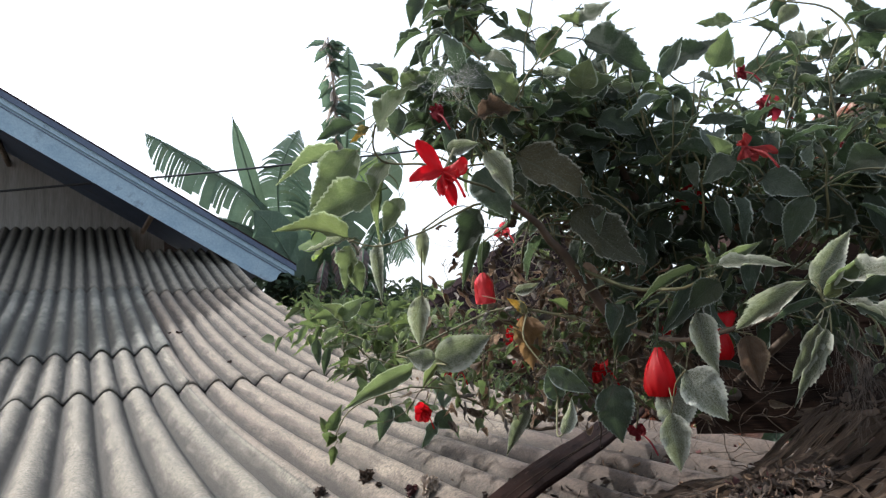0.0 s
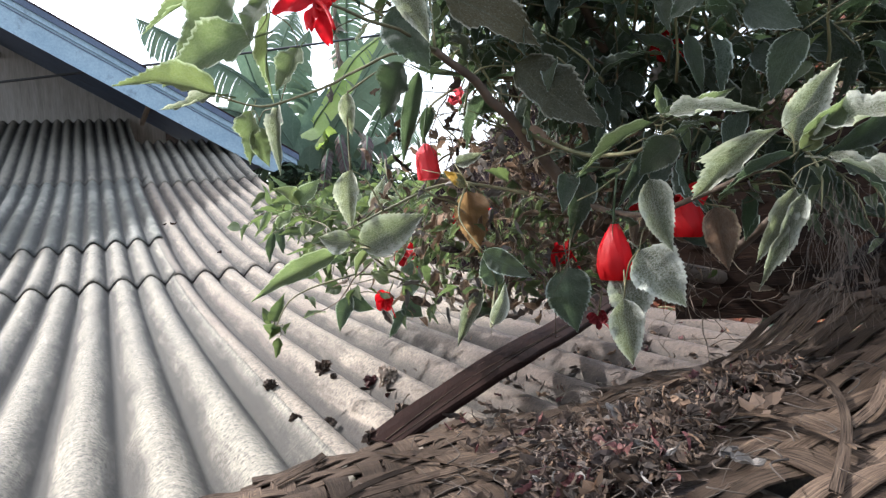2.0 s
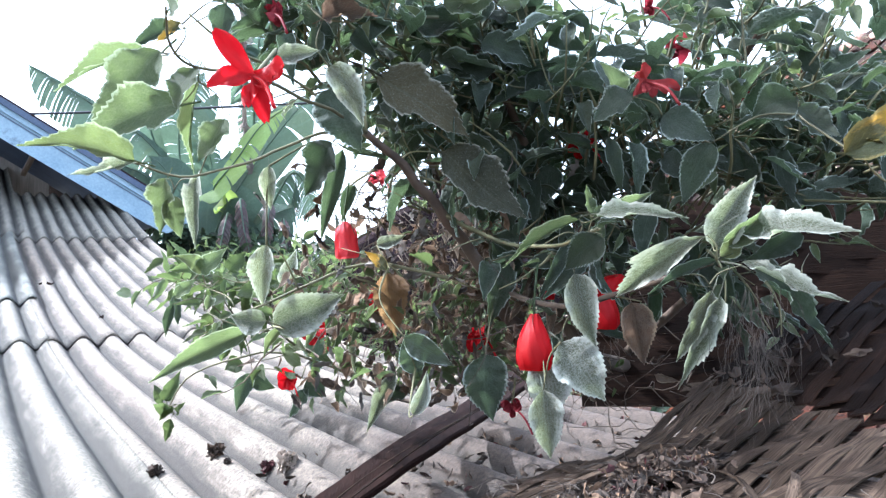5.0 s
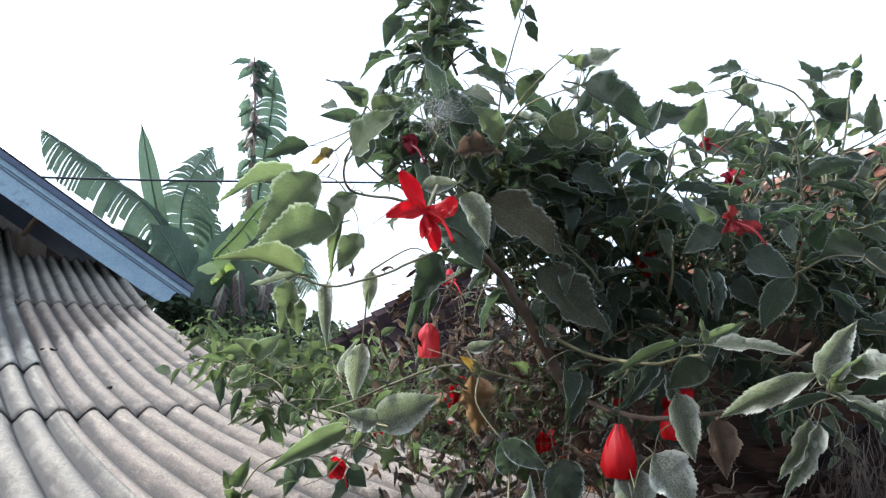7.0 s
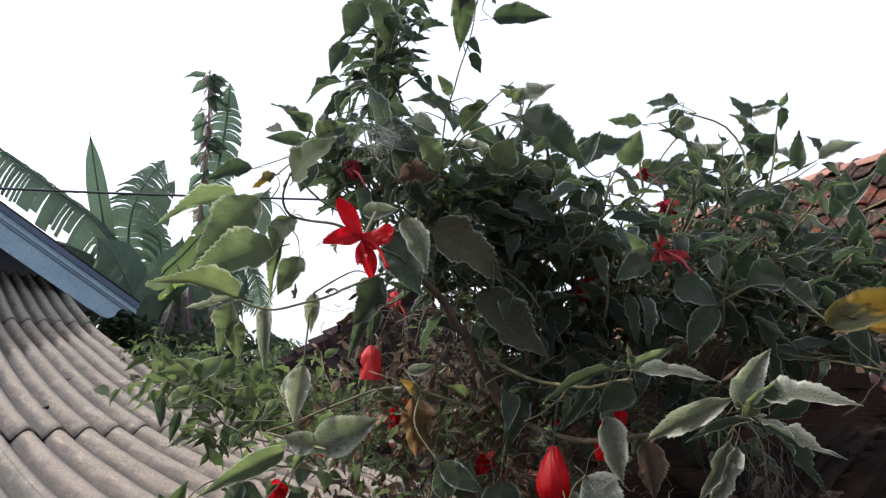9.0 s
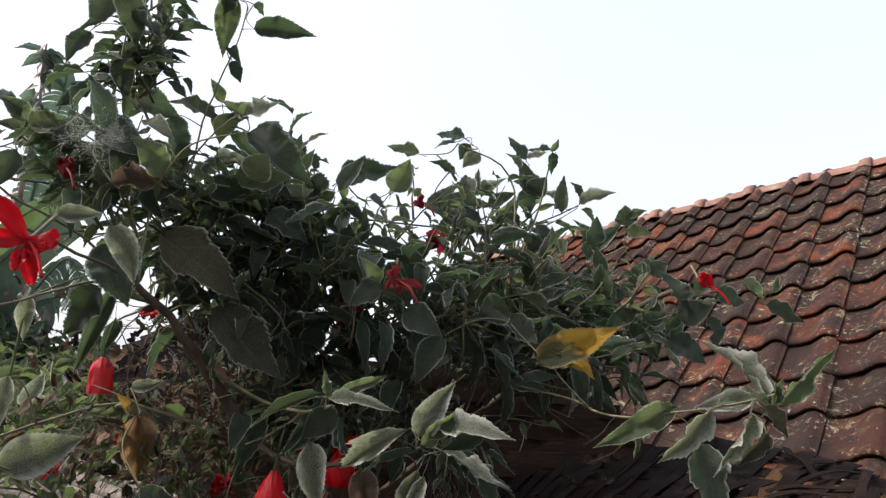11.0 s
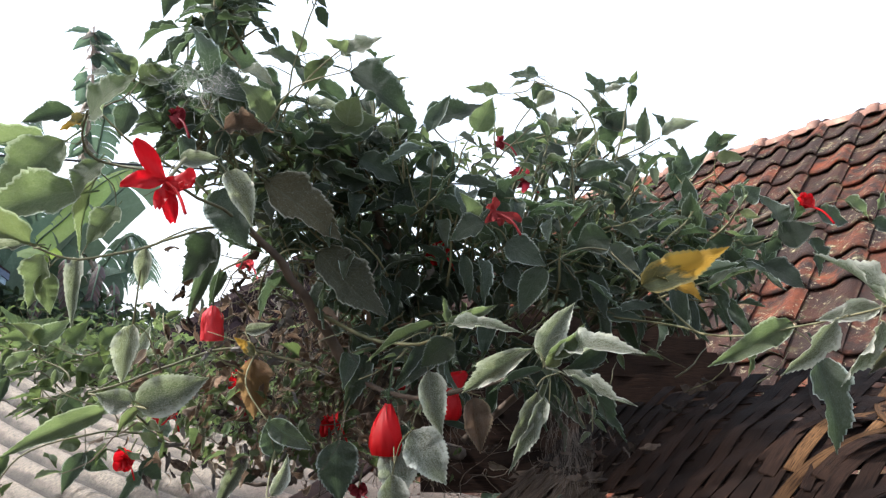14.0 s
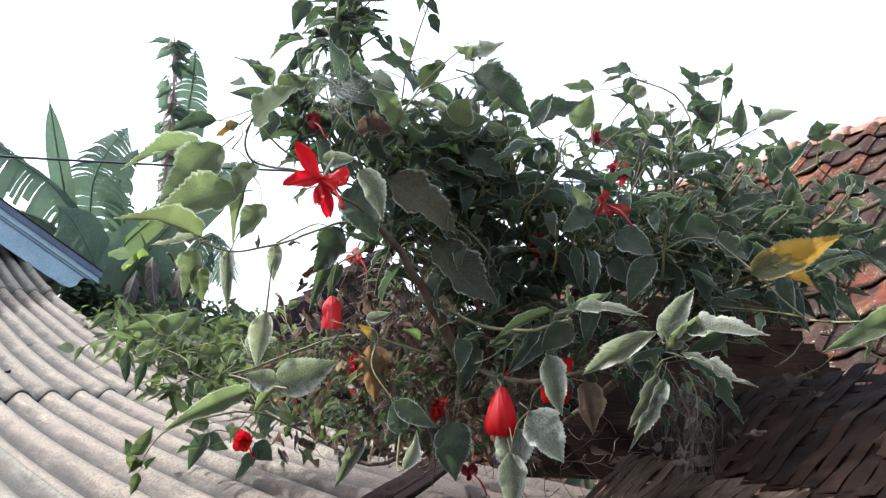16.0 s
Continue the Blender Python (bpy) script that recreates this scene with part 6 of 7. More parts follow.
shrub("small_leaved_shrub", "small-leaved bright green shrub beside the corrugated roof", [past_edge(1.2, 0.16, 2.52), past_edge(0.7, 0.2, 2.5), past_edge(0.2, 0.22, 2.42), past_edge(-0.2, 0.2, 2.38), past_edge(0.9, 0.5, 2.6), past_edge(0.45, 0.05, 2.50), past_edge(1.6, 0.1, 2.62)], 0.056, 0.22, 0.14, 260, M["leaf_small"])
shrub("small_leaved_shrub", "small-leaved green weeds beyond the roof edge", [past_edge(-0.7, 0.2, 2.34), past_edge(-1.1, 0.25, 2.34), past_edge(-0.4, 0.5, 2.40)], 0.055, 0.24, 0.14, 100, M["leaf_small"])
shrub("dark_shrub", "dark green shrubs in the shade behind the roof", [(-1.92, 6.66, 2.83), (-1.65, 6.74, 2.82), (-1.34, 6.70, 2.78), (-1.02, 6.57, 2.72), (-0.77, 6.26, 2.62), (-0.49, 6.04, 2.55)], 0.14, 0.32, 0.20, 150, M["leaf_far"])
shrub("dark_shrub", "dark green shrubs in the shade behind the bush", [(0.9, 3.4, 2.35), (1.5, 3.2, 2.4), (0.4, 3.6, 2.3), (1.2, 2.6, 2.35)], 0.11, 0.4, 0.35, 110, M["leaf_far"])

woods = tagged(new("far_woods"), "far dark green trees beyond the houses", "trees", kind="stuff")
mass = Mass()
for i in range(900):
    x = rnd.uniform(-9, 9)
    top = 3.0 + 0.45 * noise.noise(Vector((x * 0.7, 1, 1))) + 0.3 * noise.noise(Vector((x * 2.3, 5, 1)))
    p = Vector((x, 13.5 + rnd.uniform(-0.8, 0.8), rnd.uniform(0.0, 1.0) ** 0.7 * top))
    d = rand_dir(rnd, 0.3)
    ln = rnd.uniform(0.35, 0.75)
    mass.add(leaf_frame(p, p + d * ln, ln * 0.55, rnd.uniform(-60, 60), (rnd.uniform(-0.5, 0.5), -1, 0.6)), rnd.choice(FILL))
mass.build("foliage", M["leaf_far"], woods)

# tangle of dry vine stems under the bush
tangle = tagged(new("dry_vine_tangle"), "tangle of dry brown vine stems under the bush", "vine", kind="stuff")
rnd = random.Random(31)
tw = []
for i in range(460):
    p = Vector((0.24 + rnd.gauss(0, 0.095), 1.15 + rnd.gauss(0, 0.07), 2.48 + rnd.random() * 0.27))
    d = rand_dir(rnd) + Vector((0.1, 0, -0.25))
    pts = [p]
    for k in range(6):
        d = (d + rand_dir(rnd) * 0.5 + Vector((0, 0, -0.08))).normalized()
        p = p + d * 0.018
        p.z = max(p.z, 2.42)
        pts.append(p)
    tw.append((pts, rnd.uniform(0.0003, 0.0012)))
for i in range(45):                       # dark stems low beside the panel
    p = Vector((0.47 + rnd.gauss(0, 0.06), 1.16 + rnd.gauss(0, 0.06), 2.36 + rnd.random() * 0.12))
    d = rand_dir(rnd)
    pts = [p]
    for k in range(6):
        d = (d + rand_dir(rnd) * 0.5).normalized()
        p = p + d * 0.022
        p.z = max(p.z, 2.36)
        pts.append(p)
    tw.append((pts, rnd.uniform(0.0004, 0.0010)))
build_twigs("stems", tw, M["dry_stem"], tangle, sides=4)
mass = Mass()
for i in range(520):
    p = Vector((0.22 + rnd.gauss(0, 0.10), 1.14 + rnd.gauss(0, 0.09), 2.45 + rnd.random() * 0.24))
    d = rand_dir(rnd, 1.2)
    ln = rnd.uniform(0.012, 0.04)
    mass.add(leaf_frame(p, p + d * ln, ln * rnd.uniform(0.3, 0.5), rnd.uniform(-60, 60), rand_dir(rnd)), rnd.choice(FILL))
mass.build("dry_leaves", M["leaf_brown"], tangle)
mass = Mass()
for i in range(300):
    p = Vector((0.14 + rnd.gauss(0, 0.11), 1.14 + rnd.gauss(0, 0.10), 2.44 + rnd.random() * 0.18))
    d = rand_dir(rnd, 0.3)
    ln = rnd.uniform(0.012, 0.034)
    mass.add(leaf_frame(p, p + d * ln, ln * rnd.uniform(0.35, 0.55), rnd.uniform(-60, 60), (rnd.uniform(-0.6, 0.6), -0.7, 0.8)), rnd.choice(FILL))
mass.build("weeds", M["leaf_small"], tangle)

# hanging dry roots and webs under the downy sprig
hang = tagged(new("hanging_dry_roots"), "dusty webs and dry stalks hanging from the bush", "dry stalks", kind="stuff")
tw = []
for i in range(80):
    p = Vector((0.402 + rnd.gauss(0, 0.010), 0.640 + rnd.gauss(0, 0.008), 2.592 - rnd.random() * 0.05))
    pts = [p]
    lean = rnd.gauss(0, 0.0025)
    for k in range(6):
        p = p + Vector((rnd.gauss(0, 0.003) + lean, rnd.gauss(0, 0.002), -rnd.uniform(0.004, 0.016)))
        p.z = max(p.z, mat_z(p.x, p.y) + 0.012)
        pts.append(p)
    tw.append((bend(pts, 3), rnd.uniform(0.0001, 0.00022)))
build_twigs("roots", tw, M["root"], hang, sides=3)
tw = []
for i in range(190):
    c = Vector((0.050, 0.752, 2.874)) + Vector((rnd.gauss(0, 0.017), rnd.gauss(0, 0.008), rnd.gauss(0, 0.009)))
    if i % 4 == 0:
        c = Vector((0.056 + rnd.gauss(0, 0.016), 0.752 + rnd.gauss(0, 0.008), 2.874 + rnd.uniform(-0.035, 0.035)))
    d = rand_dir(rnd, 0.3)
    tw.append(([c, c + d * 0.008 + rand_dir(rnd) * 0.005, c + d * 0.018], 0.0001))
build_twigs("threads", tw, M["web"], hang, sides=3)

# ---- banana plants ----
def banana_leaf(parent, pts, width, tears, seed, material, hang_=0.3):
    """A long blade torn into strips along a curved midrib."""
    rnd = random.Random(seed)
    line = bend(pts, 12)
    n = len(line)
    v, f = tube_data(line, [0.013 * (1 - 0.75 * i / n) for i in range(n)], 6)
    raw("midrib", v, f, M["banana"], parent, [(0.0, 0.5)] * len(v), label="pale green midrib")
    verts, faces, uvs = [], [], []
    for side in (-1, 1):
        i = 0
        while i < n - 1:
            ln = max(1, int(rnd.expovariate(1.0) * tears)) if tears else n
            j = min(n - 1, i + ln)
            sag = hang_ * rnd.uniform(0.75, 1.25)
            cut = rnd.uniform(0.8, 1.05) if tears else 1.0
            base = len(verts)
            for k in range(i, j + 1):
                t = k / (n - 1)
                d = (line[min(k + 1, n - 1)] - line[max(k - 1, 0)]).normalized()
                out = d.cross(Vector((0, -0.92, 0.38))).normalized() * side
                w = width * 0.5 * min(1, (t / 0.12 + 0.1)) * (1 if t < 0.7 else max(0.06, 1 - ((t - 0.7) / 0.3) ** 2)) * cut
                back_ = d * (0.005 * (k - (i + j) / 2) - (0.30 * w if tears else 0.0))
                for s in range(4):
                    e = s / 3
                    verts.append(line[k] + out * w * e + back_ * e * -1.0 + Vector((0, 0, -sag * w * e * e)))
                    uvs.append((e * 0.9, t))
            for k in range(j - i):
                for s in range(3):
                    a = base + k * 4 + s
                    faces.append((a, a + 4, a + 5, a + 1))
            i = j
    raw("leaf_blade", verts, faces, material, parent, uvs)


def banana(name_label, foot, top, leaves, seed):
    ob = thing("banana_plant", name_label, "banana plant")
    tube("stem", [foot, ((foot[0] + top[0]) / 2, (foot[1] + top[1]) / 2, (foot[2] + top[2]) / 2), top], 0.12, 0.06, M["banana"], ob, sides=8)
    for i, (pts, w, tears, hang_, kind) in enumerate(leaves):
        banana_leaf(ob, pts, w, tears, seed + i, M[kind], hang_)
    return ob


banana("banana plant with torn green leaves behind the house", (-1.94, 7.39, 0.0), (-1.94, 7.39, 2.93), [
    ([(-1.94, 7.39, 2.83), (-2.16, 7.30, 3.55), (-2.48, 7.24, 4.06), (-2.96, 7.22, 4.40), (-3.36, 7.22, 4.66), (-3.68, 7.22, 4.86)], 0.36, 1.3, 1.4, "banana"),
    ([(-2.02, 7.48, 2.98), (-2.32, 7.38, 3.64), (-2.51, 7.27, 4.34), (-2.66, 7.16, 5.01)], 0.20, 0, 0.3, "banana"),
    ([(-2.02, 7.59, 2.91), (-2.17, 7.50, 3.47), (-2.22, 7.39, 4.11), (-2.12, 7.32, 4.49), (-1.92, 7.25, 4.80)], 0.66, 0.9, 0.7, "banana"),
    ([(-2.05, 7.35, 2.9), (-2.25, 7.28, 3.40), (-2.52, 7.2, 3.72), (-2.90, 7.16, 3.82), (-3.2, 7.14, 3.66)], 0.40, 1.2, 1.6, "banana"),
    ([(-1.91, 7.29, 2.83), (-1.97, 7.23, 3.19), (-2.14, 7.18, 3.54), (-2.30, 7.15, 3.79), (-2.45, 7.14, 3.91)], 0.50, 0, 0.3, "banana"),
    ([(-1.50, 7.32, 2.99), (-1.61, 6.94, 3.43), (-1.64, 6.63, 3.49), (-1.40, 6.46, 3.72), (-1.15, 6.38, 4.03), (-0.87, 6.32, 4.21)], 0.26, 5, 0.5, "banana_bright"),
    ([(-1.80, 6.96, 2.79), (-1.66, 6.97, 3.25), (-1.37, 6.97, 3.73), (-1.01, 6.94, 4.20), (-0.77, 6.91, 4.46)], 0.60, 6, 0.5, "banana"),
    ([(-1.84, 7.05, 2.79), (-1.78, 7.05, 3.20), (-1.63, 7.04, 3.61), (-1.58, 6.99, 3.95)], 0.55, 0, 0.3, "banana"),
    ([(-1.75, 6.87, 2.79), (-1.47, 6.93, 3.03), (-1.19, 6.97, 3.25), (-0.95, 6.99, 3.35)], 0.50, 5, 0.6, "banana"),
    ([(-2.04, 7.78, 3.00), (-2.01, 7.63, 3.78), (-2.00, 7.53, 4.32), (-1.84, 7.46, 4.65)], 0.24, 4, 0.5, "banana"),
    ([(-2.03, 7.71, 2.84), (-1.90, 7.61, 3.30), (-1.89, 7.52, 3.77), (-2.01, 7.46, 4.18), (-2.19, 7.45, 4.33)], 0.30, 2, 0.7, "banana"),
], 40)
tall = banana("tall banana plant with a ragged drying leaf standing up", (-1.44, 7.29, 0.0), (-1.44, 7.29, 3.68), [
    ([(-1.39, 7.19, 3.66), (-1.36, 7.07, 4.29), (-1.31, 6.97, 4.77), (-1.27, 6.90, 5.14), (-1.26, 6.83, 5.55)], 0.36, 1.8, 0.6, "banana"),
    ([(-1.25, 7.2, 3.3), (-1.0, 7.1, 3.7), (-0.85, 7.1, 3.6), (-0.75, 7.1, 3.3)], 0.35, 0.8, 1.2, "banana"),
    ([(-1.25, 7.2, 3.3), (-1.35, 7.1, 3.5), (-1.42, 7.1, 3.3), (-1.45, 7.1, 2.8)], 0.3, 0.6, 1.5, "banana_dry"),
], 60)
for x_, z_, ln_, lean in ((-1.39, 3.30, 0.42, 0.10), (-1.12, 3.26, 0.46, -0.04), (-1.52, 3.16, 0.36, -0.06), (-0.98, 3.10, 0.36, 0.08)):
    banana_leaf(tall, [(x_ - 0.06, 6.9, z_ + 0.12), (x_, 6.62, z_ + 0.05), (x_ + lean * 0.5, 6.55, z_ - ln_ * 0.5), (x_ + lean, 6.55, z_ - ln_)], 0.12, 1.0, int(x_ * 100) % 50, M["banana_dead"], 1.0)
spine = bend([(-1.41, 7.14, 3.65), (-1.45, 7.04, 4.24), (-1.43, 6.94, 4.71), (-1.43, 6.87, 5.12), (-1.46, 6.81, 5.48), (-1.46, 6.78, 5.65)], 20)
v, f = tube_data(spine, [0.03 * (1 - 0.75 * i / len(spine)) for i in range(len(spine))], 6)
raw("midrib", v, f, M["banana_dry"], tall, label="dry brown midrib")
rnd = random.Random(64)
rags, green = Mass(), Mass()
for i in range(60):
    p = spine[rnd.randrange(14, len(spine))]
    side = rnd.choice((-1, 1))
    d = Vector((side * rnd.uniform(0.05, 0.9), rnd.uniform(-0.3, 0.1), -rnd.uniform(0.4, 1.3))).normalized()
    ln = rnd.uniform(0.08, 0.19)
    rags.add(leaf_frame(p, p + d * ln, ln * rnd.uniform(0.15, 0.35), rnd.uniform(-50, 50)), rnd.choice(FILL))
for px, pz, w_, h_ in ((-1.53, 5.08, 0.14, 0.45), (-1.54, 4.73, 0.12, 0.16), (-1.28, 5.41, 0.10, 0.20)):
    a = Vector((px, 6.95, pz + h_ / 2))
    green.add(leaf_frame(a, a + Vector((0.02, 0, -h_)), w_, 10), leaf_template(5, 0.1, 0.1, 0.1, 3, 0.2))
for i in range(22):
    p = spine[rnd.randrange(30, len(spine))]
    d = Vector((rnd.choice((-1, 1)) * rnd.uniform(0.3, 1.0), -0.1, -rnd.uniform(0.1, 0.9))).normalized()
    ln = rnd.uniform(0.14, 0.26)
    green.add(leaf_frame(p, p + d * ln, ln * rnd.uniform(0.3, 0.5), rnd.uniform(-30, 30)), rnd.choice(FILL))
rags.build("withered_blade", M["banana_dry"], tall, "withered brown leaf rags")
green.build("leaf_blade", M["banana"], tall)

tip_ = thing("overhanging_banana_leaf", "dark torn banana leaf tip hanging in from above", "banana leaf")
banana_leaf(tip_, [(5.6, 1.4, 0.0), (5.7, 1.5, 4.8), (5.43, 2.56, 5.98), (4.44, 2.49, 5.28), (4.08, 2.48, 5.05)], 0.24, 2.5, 90, M["banana"], 1.2)

# ---- far dark tiled roof behind the bush ----
far = thing("far_roof", "dark old tiled roof behind the bush", "roof")
FA, FX, FD = Vector((0.503, 4.618, 3.319)), Vector((0.363, -0.307, -0.607)).normalized(), Vector((-0.877, -0.639, -0.687)).normalized()
fnorm = FX.cross(FD).normalized()
if fnorm.z < 0:
    fnorm = -fnorm
me = bpy.data.meshes.new("tile_row")
vv, ff = [], []
for i in range(49):
    x = i * 0.05
    z = 0.025 * math.sin(x / 0.2 * 2 * math.pi)
    for y, dz in ((0.0, 0.0), (0.13, 0.018), (0.13, 0.0)):
        vv.append((x, y, z + dz))
for i in range(48):
    for k in range(2):
        a = i * 3 + k
        ff.append((a, a + 1, a + 4, a + 3))
me.from_pydata(vv, [], ff)
me.materials.append(M["tile_far"])
for r in range(14):
    m = Matrix((FX, FD, fnorm)).transposed().to_4x4()
    m.translation = FA + FD * (0.115 * r)
    piece("tile_row", me, m, far)
bm = bmesh.new()
vs = [bm.verts.new(FA + FX * a + FD * b - fnorm * c) for c in (0.05, 0.10) for a, b in ((0, 0), (2.4, 0), (2.4, 1.6), (0, 1.6))]
for f in ((0, 1, 2, 3), (7, 6, 5, 4), (0, 4, 5, 1), (1, 5, 6, 2), (2, 6, 7, 3), (3, 7, 4, 0)):
    bm.faces.new([vs[i] for i in f])
part("decking", bm, M["plank"], far)
pf = FA + FX * 1.2 + FD * 0.8
tube("post", [(pf.x, pf.y, 0.0), (pf.x, pf.y, pf.z - 0.05)], 0.07, 0.07, M["board"], far)

# ---- dry litter ----
rnd = random.Random(77)
CRUMPLE = []


def scrap(seed, width, roll_, cup, twist, ragged):
    """A withered shred: a strip about 1 long that rolls up along its length and cups across it."""
    rnd = random.Random(seed)
    rows, cols = 9, 4
    verts, faces, uvs = [], [], []
    y = z = a = 0.0
    ph = rnd.uniform(0, 6)
    for i in range(rows + 1):
        t = i / rows
        a += roll_ / rows * (0.4 + 1.2 * rnd.random())
        y += math.cos(a) / rows
        z += math.sin(a) / rows
        w = width * 0.5 * (0.3 + 0.9 * math.sin(math.pi * min(1, 0.12 + t * 0.86))) * (1 + ragged * rnd.uniform(-0.4, 0.3))
        tw_ = twist * t
        for j in range(cols + 1):
            u = j / cols * 2 - 1
            x, h = u * w * math.cos(u * cup), abs(u) * w * math.sin(abs(u) * cup) + 0.16 * width * math.sin(u * 6 + ph + t * 11)
            verts.append((x * math.cos(tw_) - h * math.sin(tw_), y - h * math.sin(a), z + h * math.cos(a) + x * math.sin(tw_)))
            uvs.append((u, t))
    for i in range(rows):
        for j in range(cols):
            k = i * (cols + 1) + j
            faces.append((k, k + 1, k + cols + 2, k + cols + 1))
    return np.array(verts), faces, np.array(uvs)


def flake(seed):
    """A crumpled dead leaf or petal: creased, with a torn outline and an upturned edge."""
    rnd = random.Random(seed + 50)
    rows, cols = 6, 5
    wide, lift = rnd.uniform(0.25, 0.6), rnd.uniform(0.2, 0.7)
    verts, faces, uvs = [], [], []
    for i in range(rows + 1):
        t = i / rows
        w = wide * 0.5 * math.sin(math.pi * (0.08 + 0.86 * t)) ** 0.7
        for j in range(cols + 1):
            u = j / cols * 2 - 1
            rim = max(abs(u), abs(2 * t - 1))
            verts.append((u * w * rnd.uniform(0.75, 1.15), t + rnd.uniform(-0.06, 0.06), lift * rim ** 2 * (0.5 + rnd.random()) * 0.5 + rnd.uniform(-0.12, 0.12)))
            uvs.append((u, t))
    for i in range(rows):
        for j in range(cols):
            k = i * (cols + 1) + j
            faces += [(k, k + 1, k + cols + 2), (k, k + cols + 2, k + cols + 1)]
    return np.array(verts), faces, np.array(uvs)


for s in range(18):
    g = random.Random(100 + s)
    thin = s < 7
    CRUMPLE.append(scrap(s, g.uniform(0.07, 0.20), g.uniform(0.5, 3.0), g.uniform(0.1, 0.8), g.uniform(-2, 2), 1.0) if thin else flake(s))

for k_, n_ in (("litter_tan", 90), ("litter_grey", 130), ("litter", 130), ("leaf_brown", 60)):   # withered curls caught in the vine tangle
    mass = Mass()
    for i in range(n_):
        p = Vector((0.17 + rnd.gauss(0, 0.085), 1.04 + rnd.gauss(0, 0.06), 2.46 + rnd.random() ** 1.2 * 0.30))
        d, ln = rand_dir(rnd, 0.9), rnd.uniform(0.012, 0.030)
        mass.add(leaf_frame(p, p + d * ln, ln * rnd.uniform(0.5, 1.0), rnd.uniform(-90, 90), rand_dir(rnd)), rnd.choice(CRUMPLE))
    mass.build("withered_curls", M[k_], tangle, smooth=False)


def litter(name, label, spots, kinds, sizes, on):
    """Crumpled dry leaves strewn round spots (x, y, spread, count)."""
    ob = tagged(new(name), label, "leaf litter", kind="stuff")
    groups = {}
    for x, y, spread, count in spots:
        for _ in range(count):
            px, py = x + rnd.gauss(0, spread), y + rnd.gauss(0, spread * 0.8)
            z = on(px, py)
            if z is None:
                continue
            ln = rnd.uniform(*sizes) * (1.6 if rnd.random() < 0.05 else 1.0)
            a = rnd.uniform(0, 6.28)
            d = Vector((math.cos(a), math.sin(a), rnd.uniform(-0.35, 0.45)))
            p = Vector((px, py, z + rnd.uniform(0.0, 0.014)))
            k = rnd.choice(kinds)
            groups.setdefault(k, Mass()).add(leaf_frame(p, p + d * ln, ln * rnd.uniform(0.7, 1.1), rnd.uniform(-90, 90), (rnd.uniform(-0.7, 0.7), rnd.uniform(-0.7, 0.7), 1)), rnd.choice(CRUMPLE))
    for k, g in groups.items():
        g.build("dry_pieces", M[k], ob, smooth=False)
    return ob


def on_mat(x, y):
    return mat_z(x, y) + 0.010 if mat_near(x) < y < mat_far(x) and -0.18 < x < 1.0 else on_roof(x, y)


def in_trough(x, y):
    """Height of what has slid into the roof's troughs; the crests stay bare."""
    q = Vector((x, y, 0)) - Vector((EAVE.x, EAVE.y, 0))
    k = q.dot(UH) / PITCH
    return on_roof(x, y) if abs((k % 1.0) - 0.5) < 0.20 else None


def on_roof(x, y):
    q = Vector((x, y, 0)) - Vector((EAVE.x, EAVE.y, 0))
    s, k = q.dot(V), q.dot(UH) / PITCH
    return roof_at(s, k).z + 0.002 if -2.4 < s < 2 and k < 9.4 else None


LIT = ["litter"] * 26 + ["litter_red"] * 3 + ["litter_tan"] * 6 + ["litter_grey"]
litter("leaf_litter", "heap of dry brown leaves and withered petals on the mat", [(0.265, 0.72, 0.032, 800), (0.24, 0.65, 0.034, 460), (0.31, 0.72, 0.025, 220), (0.20, 0.78, 0.030, 110), (0.385, 0.785, 0.022, 300), (0.135, 0.86, 0.03, 24)], LIT, (0.008, 0.021), on_mat)
litter("leaf_litter", "dry leaves and petals gathered in the roof's hollows", [(0.08, 1.20, 0.08, 60), (0.0, 1.5, 0.15, 14)] + [(*(EAVE + V * s_ + UH * ((k_ + 0.5) * PITCH)).to_2d(), 0.026, n_ // 5) for k_, s_, n_ in ((2, -1.95, 170), (2, -1.85, 60), (3, -1.98, 240), (3, -1.88, 240), (3, -1.76, 60), (3, -1.66, 60), (4, -1.60, 60), (6, -1.52, 70), (7, -1.55, 90), (4, -2.02, 260), (4, -1.92, 260), (4, -1.80, 140), (5, -2.05, 260), (5, -1.94, 260), (5, -1.82, 200), (6, -2.0, 260), (6, -1.88, 200), (7, -2.0, 260), (7, -1.9, 160), (8, -1.95, 200), (4, -1.7, 140), (5, -1.72, 200), (5, -1.6, 80), (6, -1.76, 220), (6, -1.64, 120), (7, -1.78, 220), (7, -1.66, 160), (8, -1.8, 220), (8, -1.68, 160))], ["litter", "litter_red", "litter", "litter", "litter_tan"], (0.008, 0.020), in_trough)
litter("leaf_litter", "dry leaves against the bamboo panel", [(0.58, 0.93, 0.05, 26), (0.70, 0.88, 0.05, 8)], ["litter"], (0.015, 0.035), on_mat)
heap = tagged(new("dry_stalks"), "thin dry stalks lying in the leaf litter", "dry stalks", kind="stuff")
tw = []
for i in range(260):
    x, y = 0.27 + rnd.gauss(0, 0.08), 0.72 + rnd.gauss(0, 0.09)
    if mat_near(x) < y < mat_far(x):
        a, ln = rnd.uniform(0, 6.28), rnd.uniform(0.015, 0.05)
        p = Vector((x, y, mat_z(x, y) + rnd.uniform(0.012, 0.026)))
        tw.append((bend([p, p + Vector((math.cos(a), math.sin(a), rnd.uniform(-0.1, 0.3))) * ln * 0.5, p + Vector((math.cos(a + 0.5), math.sin(a + 0.5), rnd.uniform(-0.2, 0.1))) * ln], 3), rnd.uniform(0.0003, 0.0008)))
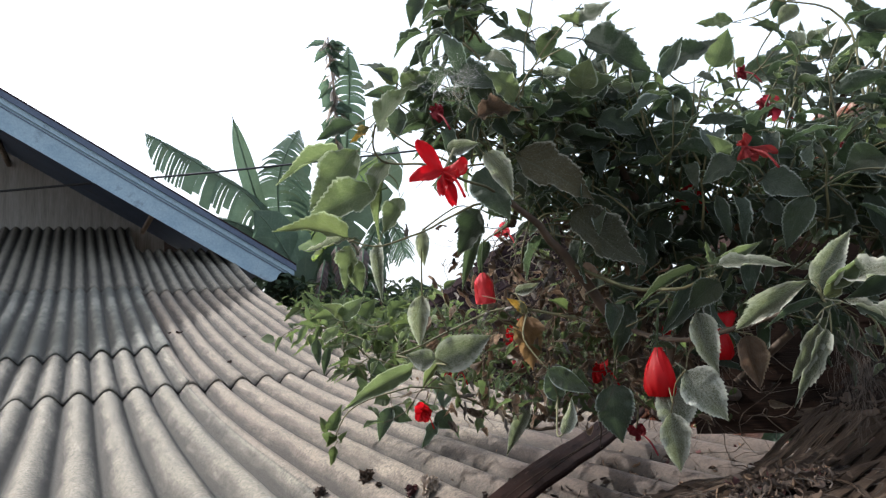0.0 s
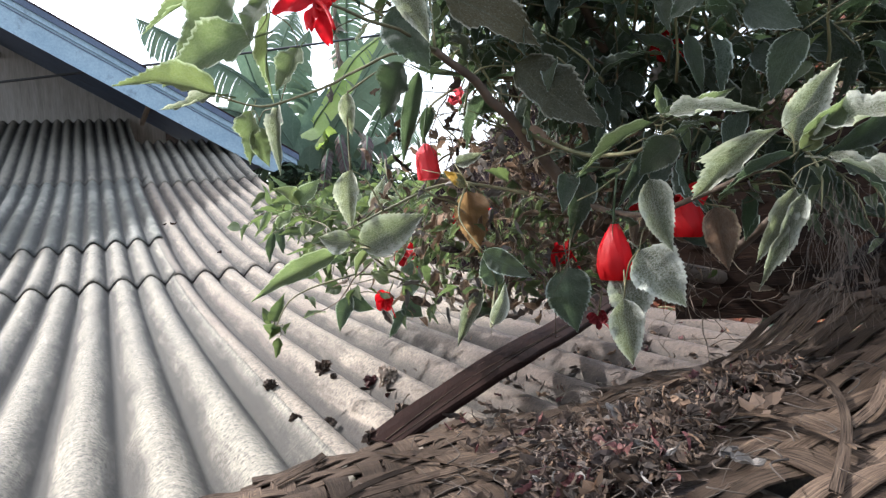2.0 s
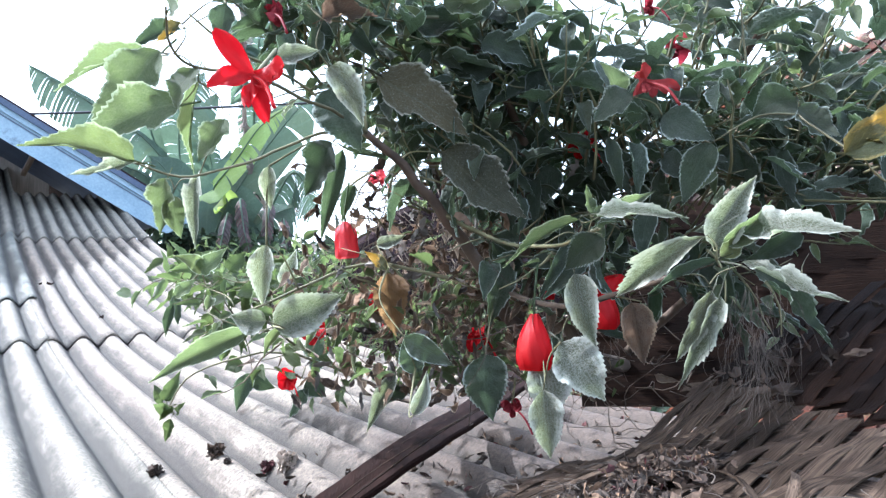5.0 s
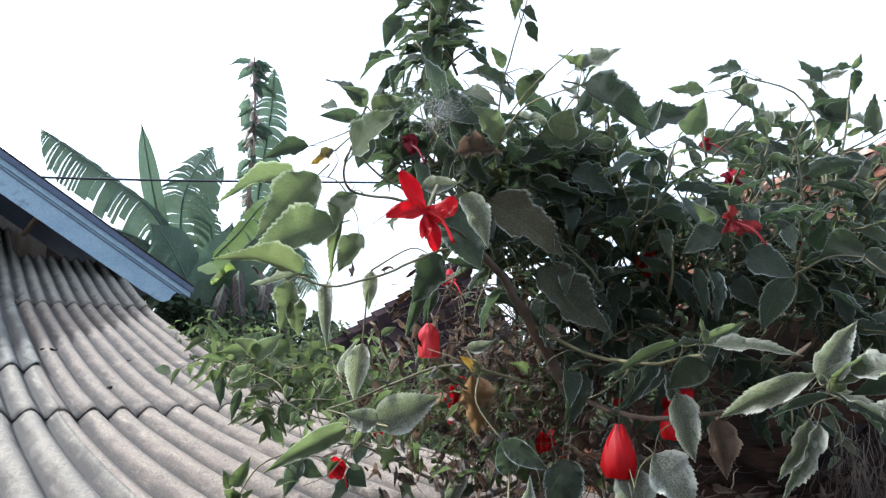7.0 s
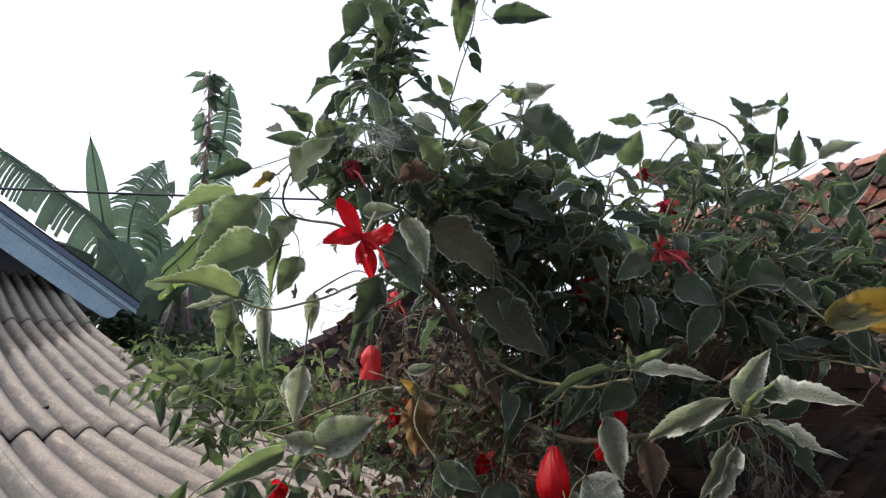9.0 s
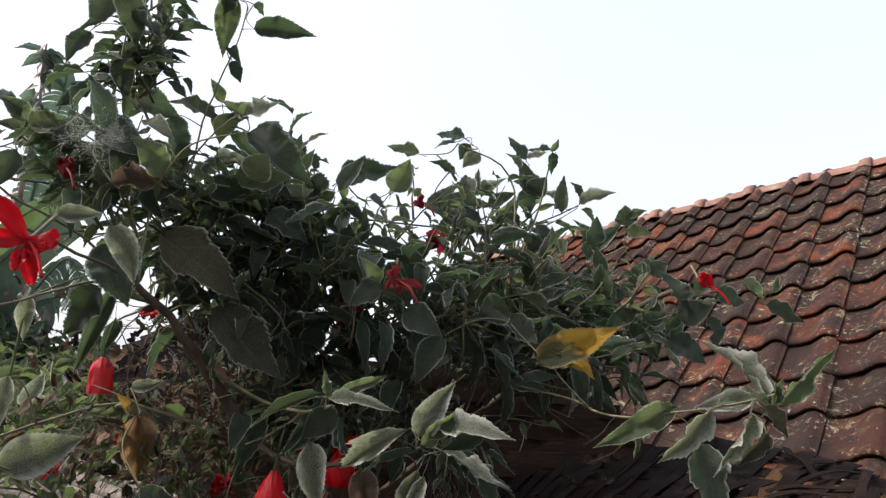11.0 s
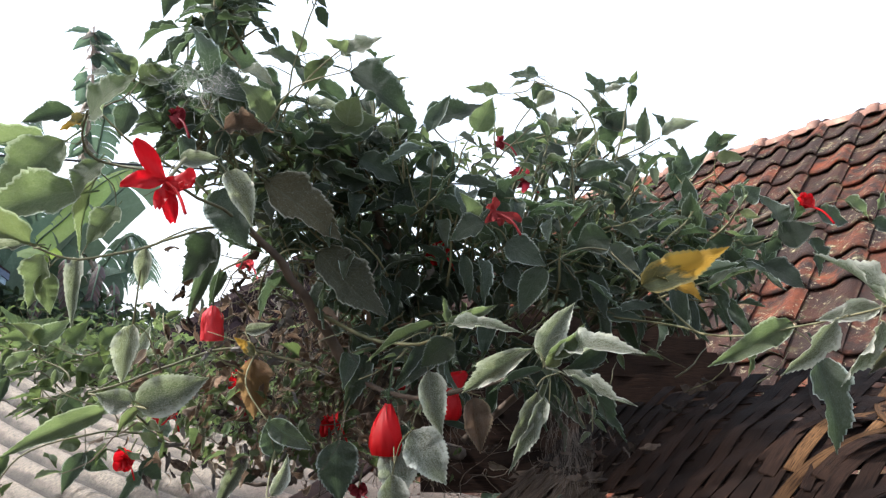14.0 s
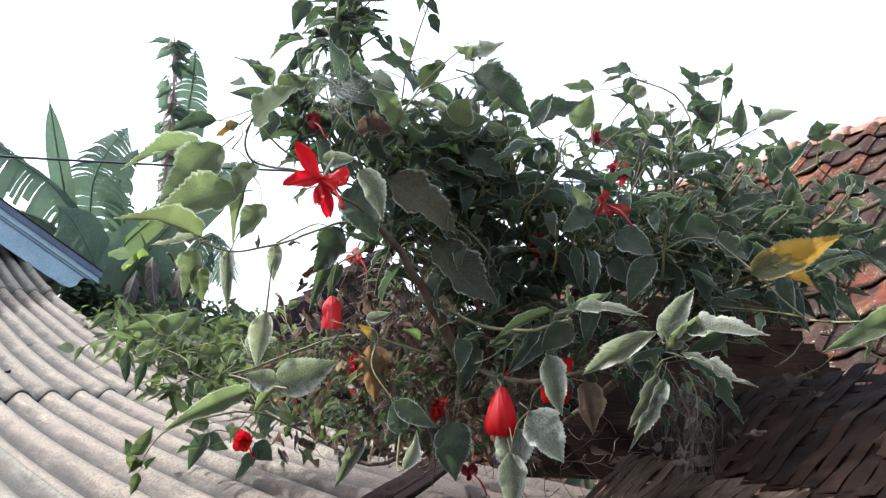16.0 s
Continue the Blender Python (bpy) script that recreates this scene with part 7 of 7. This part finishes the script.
build_twigs("stalks", tw, M["root"], heap, sides=3)


def crumpled_flower(x, y, size, kind, label):
    ob = thing("fallen_flower", label, "fallen flower", "fallen flowers on the roof")
    mass = Mass()
    z = on_roof(x, y)
    for _ in range(22):
        d = rand_dir(rnd) + Vector((0, 0, 0.2))
        p = Vector((x, y, z + size * 0.22)) - d.normalized() * size * 0.3
        mass.add(leaf_frame(p, p + d.normalized() * size * 0.75, size * 0.95, rnd.uniform(-80, 80), rand_dir(rnd)), rnd.choice(CRUMPLE[8:]))
    mass.build("petals", M[kind], ob, smooth=False)


for x, y, s_, k_ in ((-0.16, 1.285, 0.034, "litter"), (-0.04, 1.245, 0.040, "litter_pale"), (-0.075, 1.28, 0.026, "litter_red"), (-0.225, 1.20, 0.026, "litter"), (-0.10, 1.10, 0.020, "litter"), (-0.135, 1.05, 0.018, "litter"), (0.02, 1.02, 0.030, "litter"), (-0.02, 1.01, 0.026, "litter"), (0.08, 1.09, 0.024, "litter_pale"), (-0.13, 1.24, 0.014, "litter")):
    crumpled_flower(x, y, s_, k_, "crumpled dry brown fallen flower on the roof")
for i, (s_, k_, ln) in enumerate(((1.16, 0.88, 0.05), (1.30, 0.6, 0.03), (0.30, 2.0, 0.025), (0.9, 4.0, 0.025))):
    ob = thing("fallen_twig", "small dark dead leaf scrap on the corrugated roof", "dead leaf", "scraps on the roof")
    a = roof_at(s_, k_, 0.012)
    mass = Mass()
    mass.add(leaf_frame(a, a + Vector((ln, -ln * 0.5, 0.004)), ln * 0.6, 0, (0, -0.3, 1)), CRUMPLE[12 + i])
    mass.build("scrap", M["plank"], ob)

# ---- roof tiles, one by one ----
TILES = [tile_mesh(s) for s in range(5)]
rnd = random.Random(3)
for k in range(-4, 14):
    for row in range(14):
        m = tile_frame(k, row) @ pose(rnd.uniform(-0.003, 0.003), rnd.uniform(-0.008, 0.008), rnd.uniform(-0.002, 0.004), rnd.uniform(-0.6, 0.6), 0, rnd.uniform(-1.0, 1.0))
        piece("tile", rnd.choice(TILES), m, tiled)
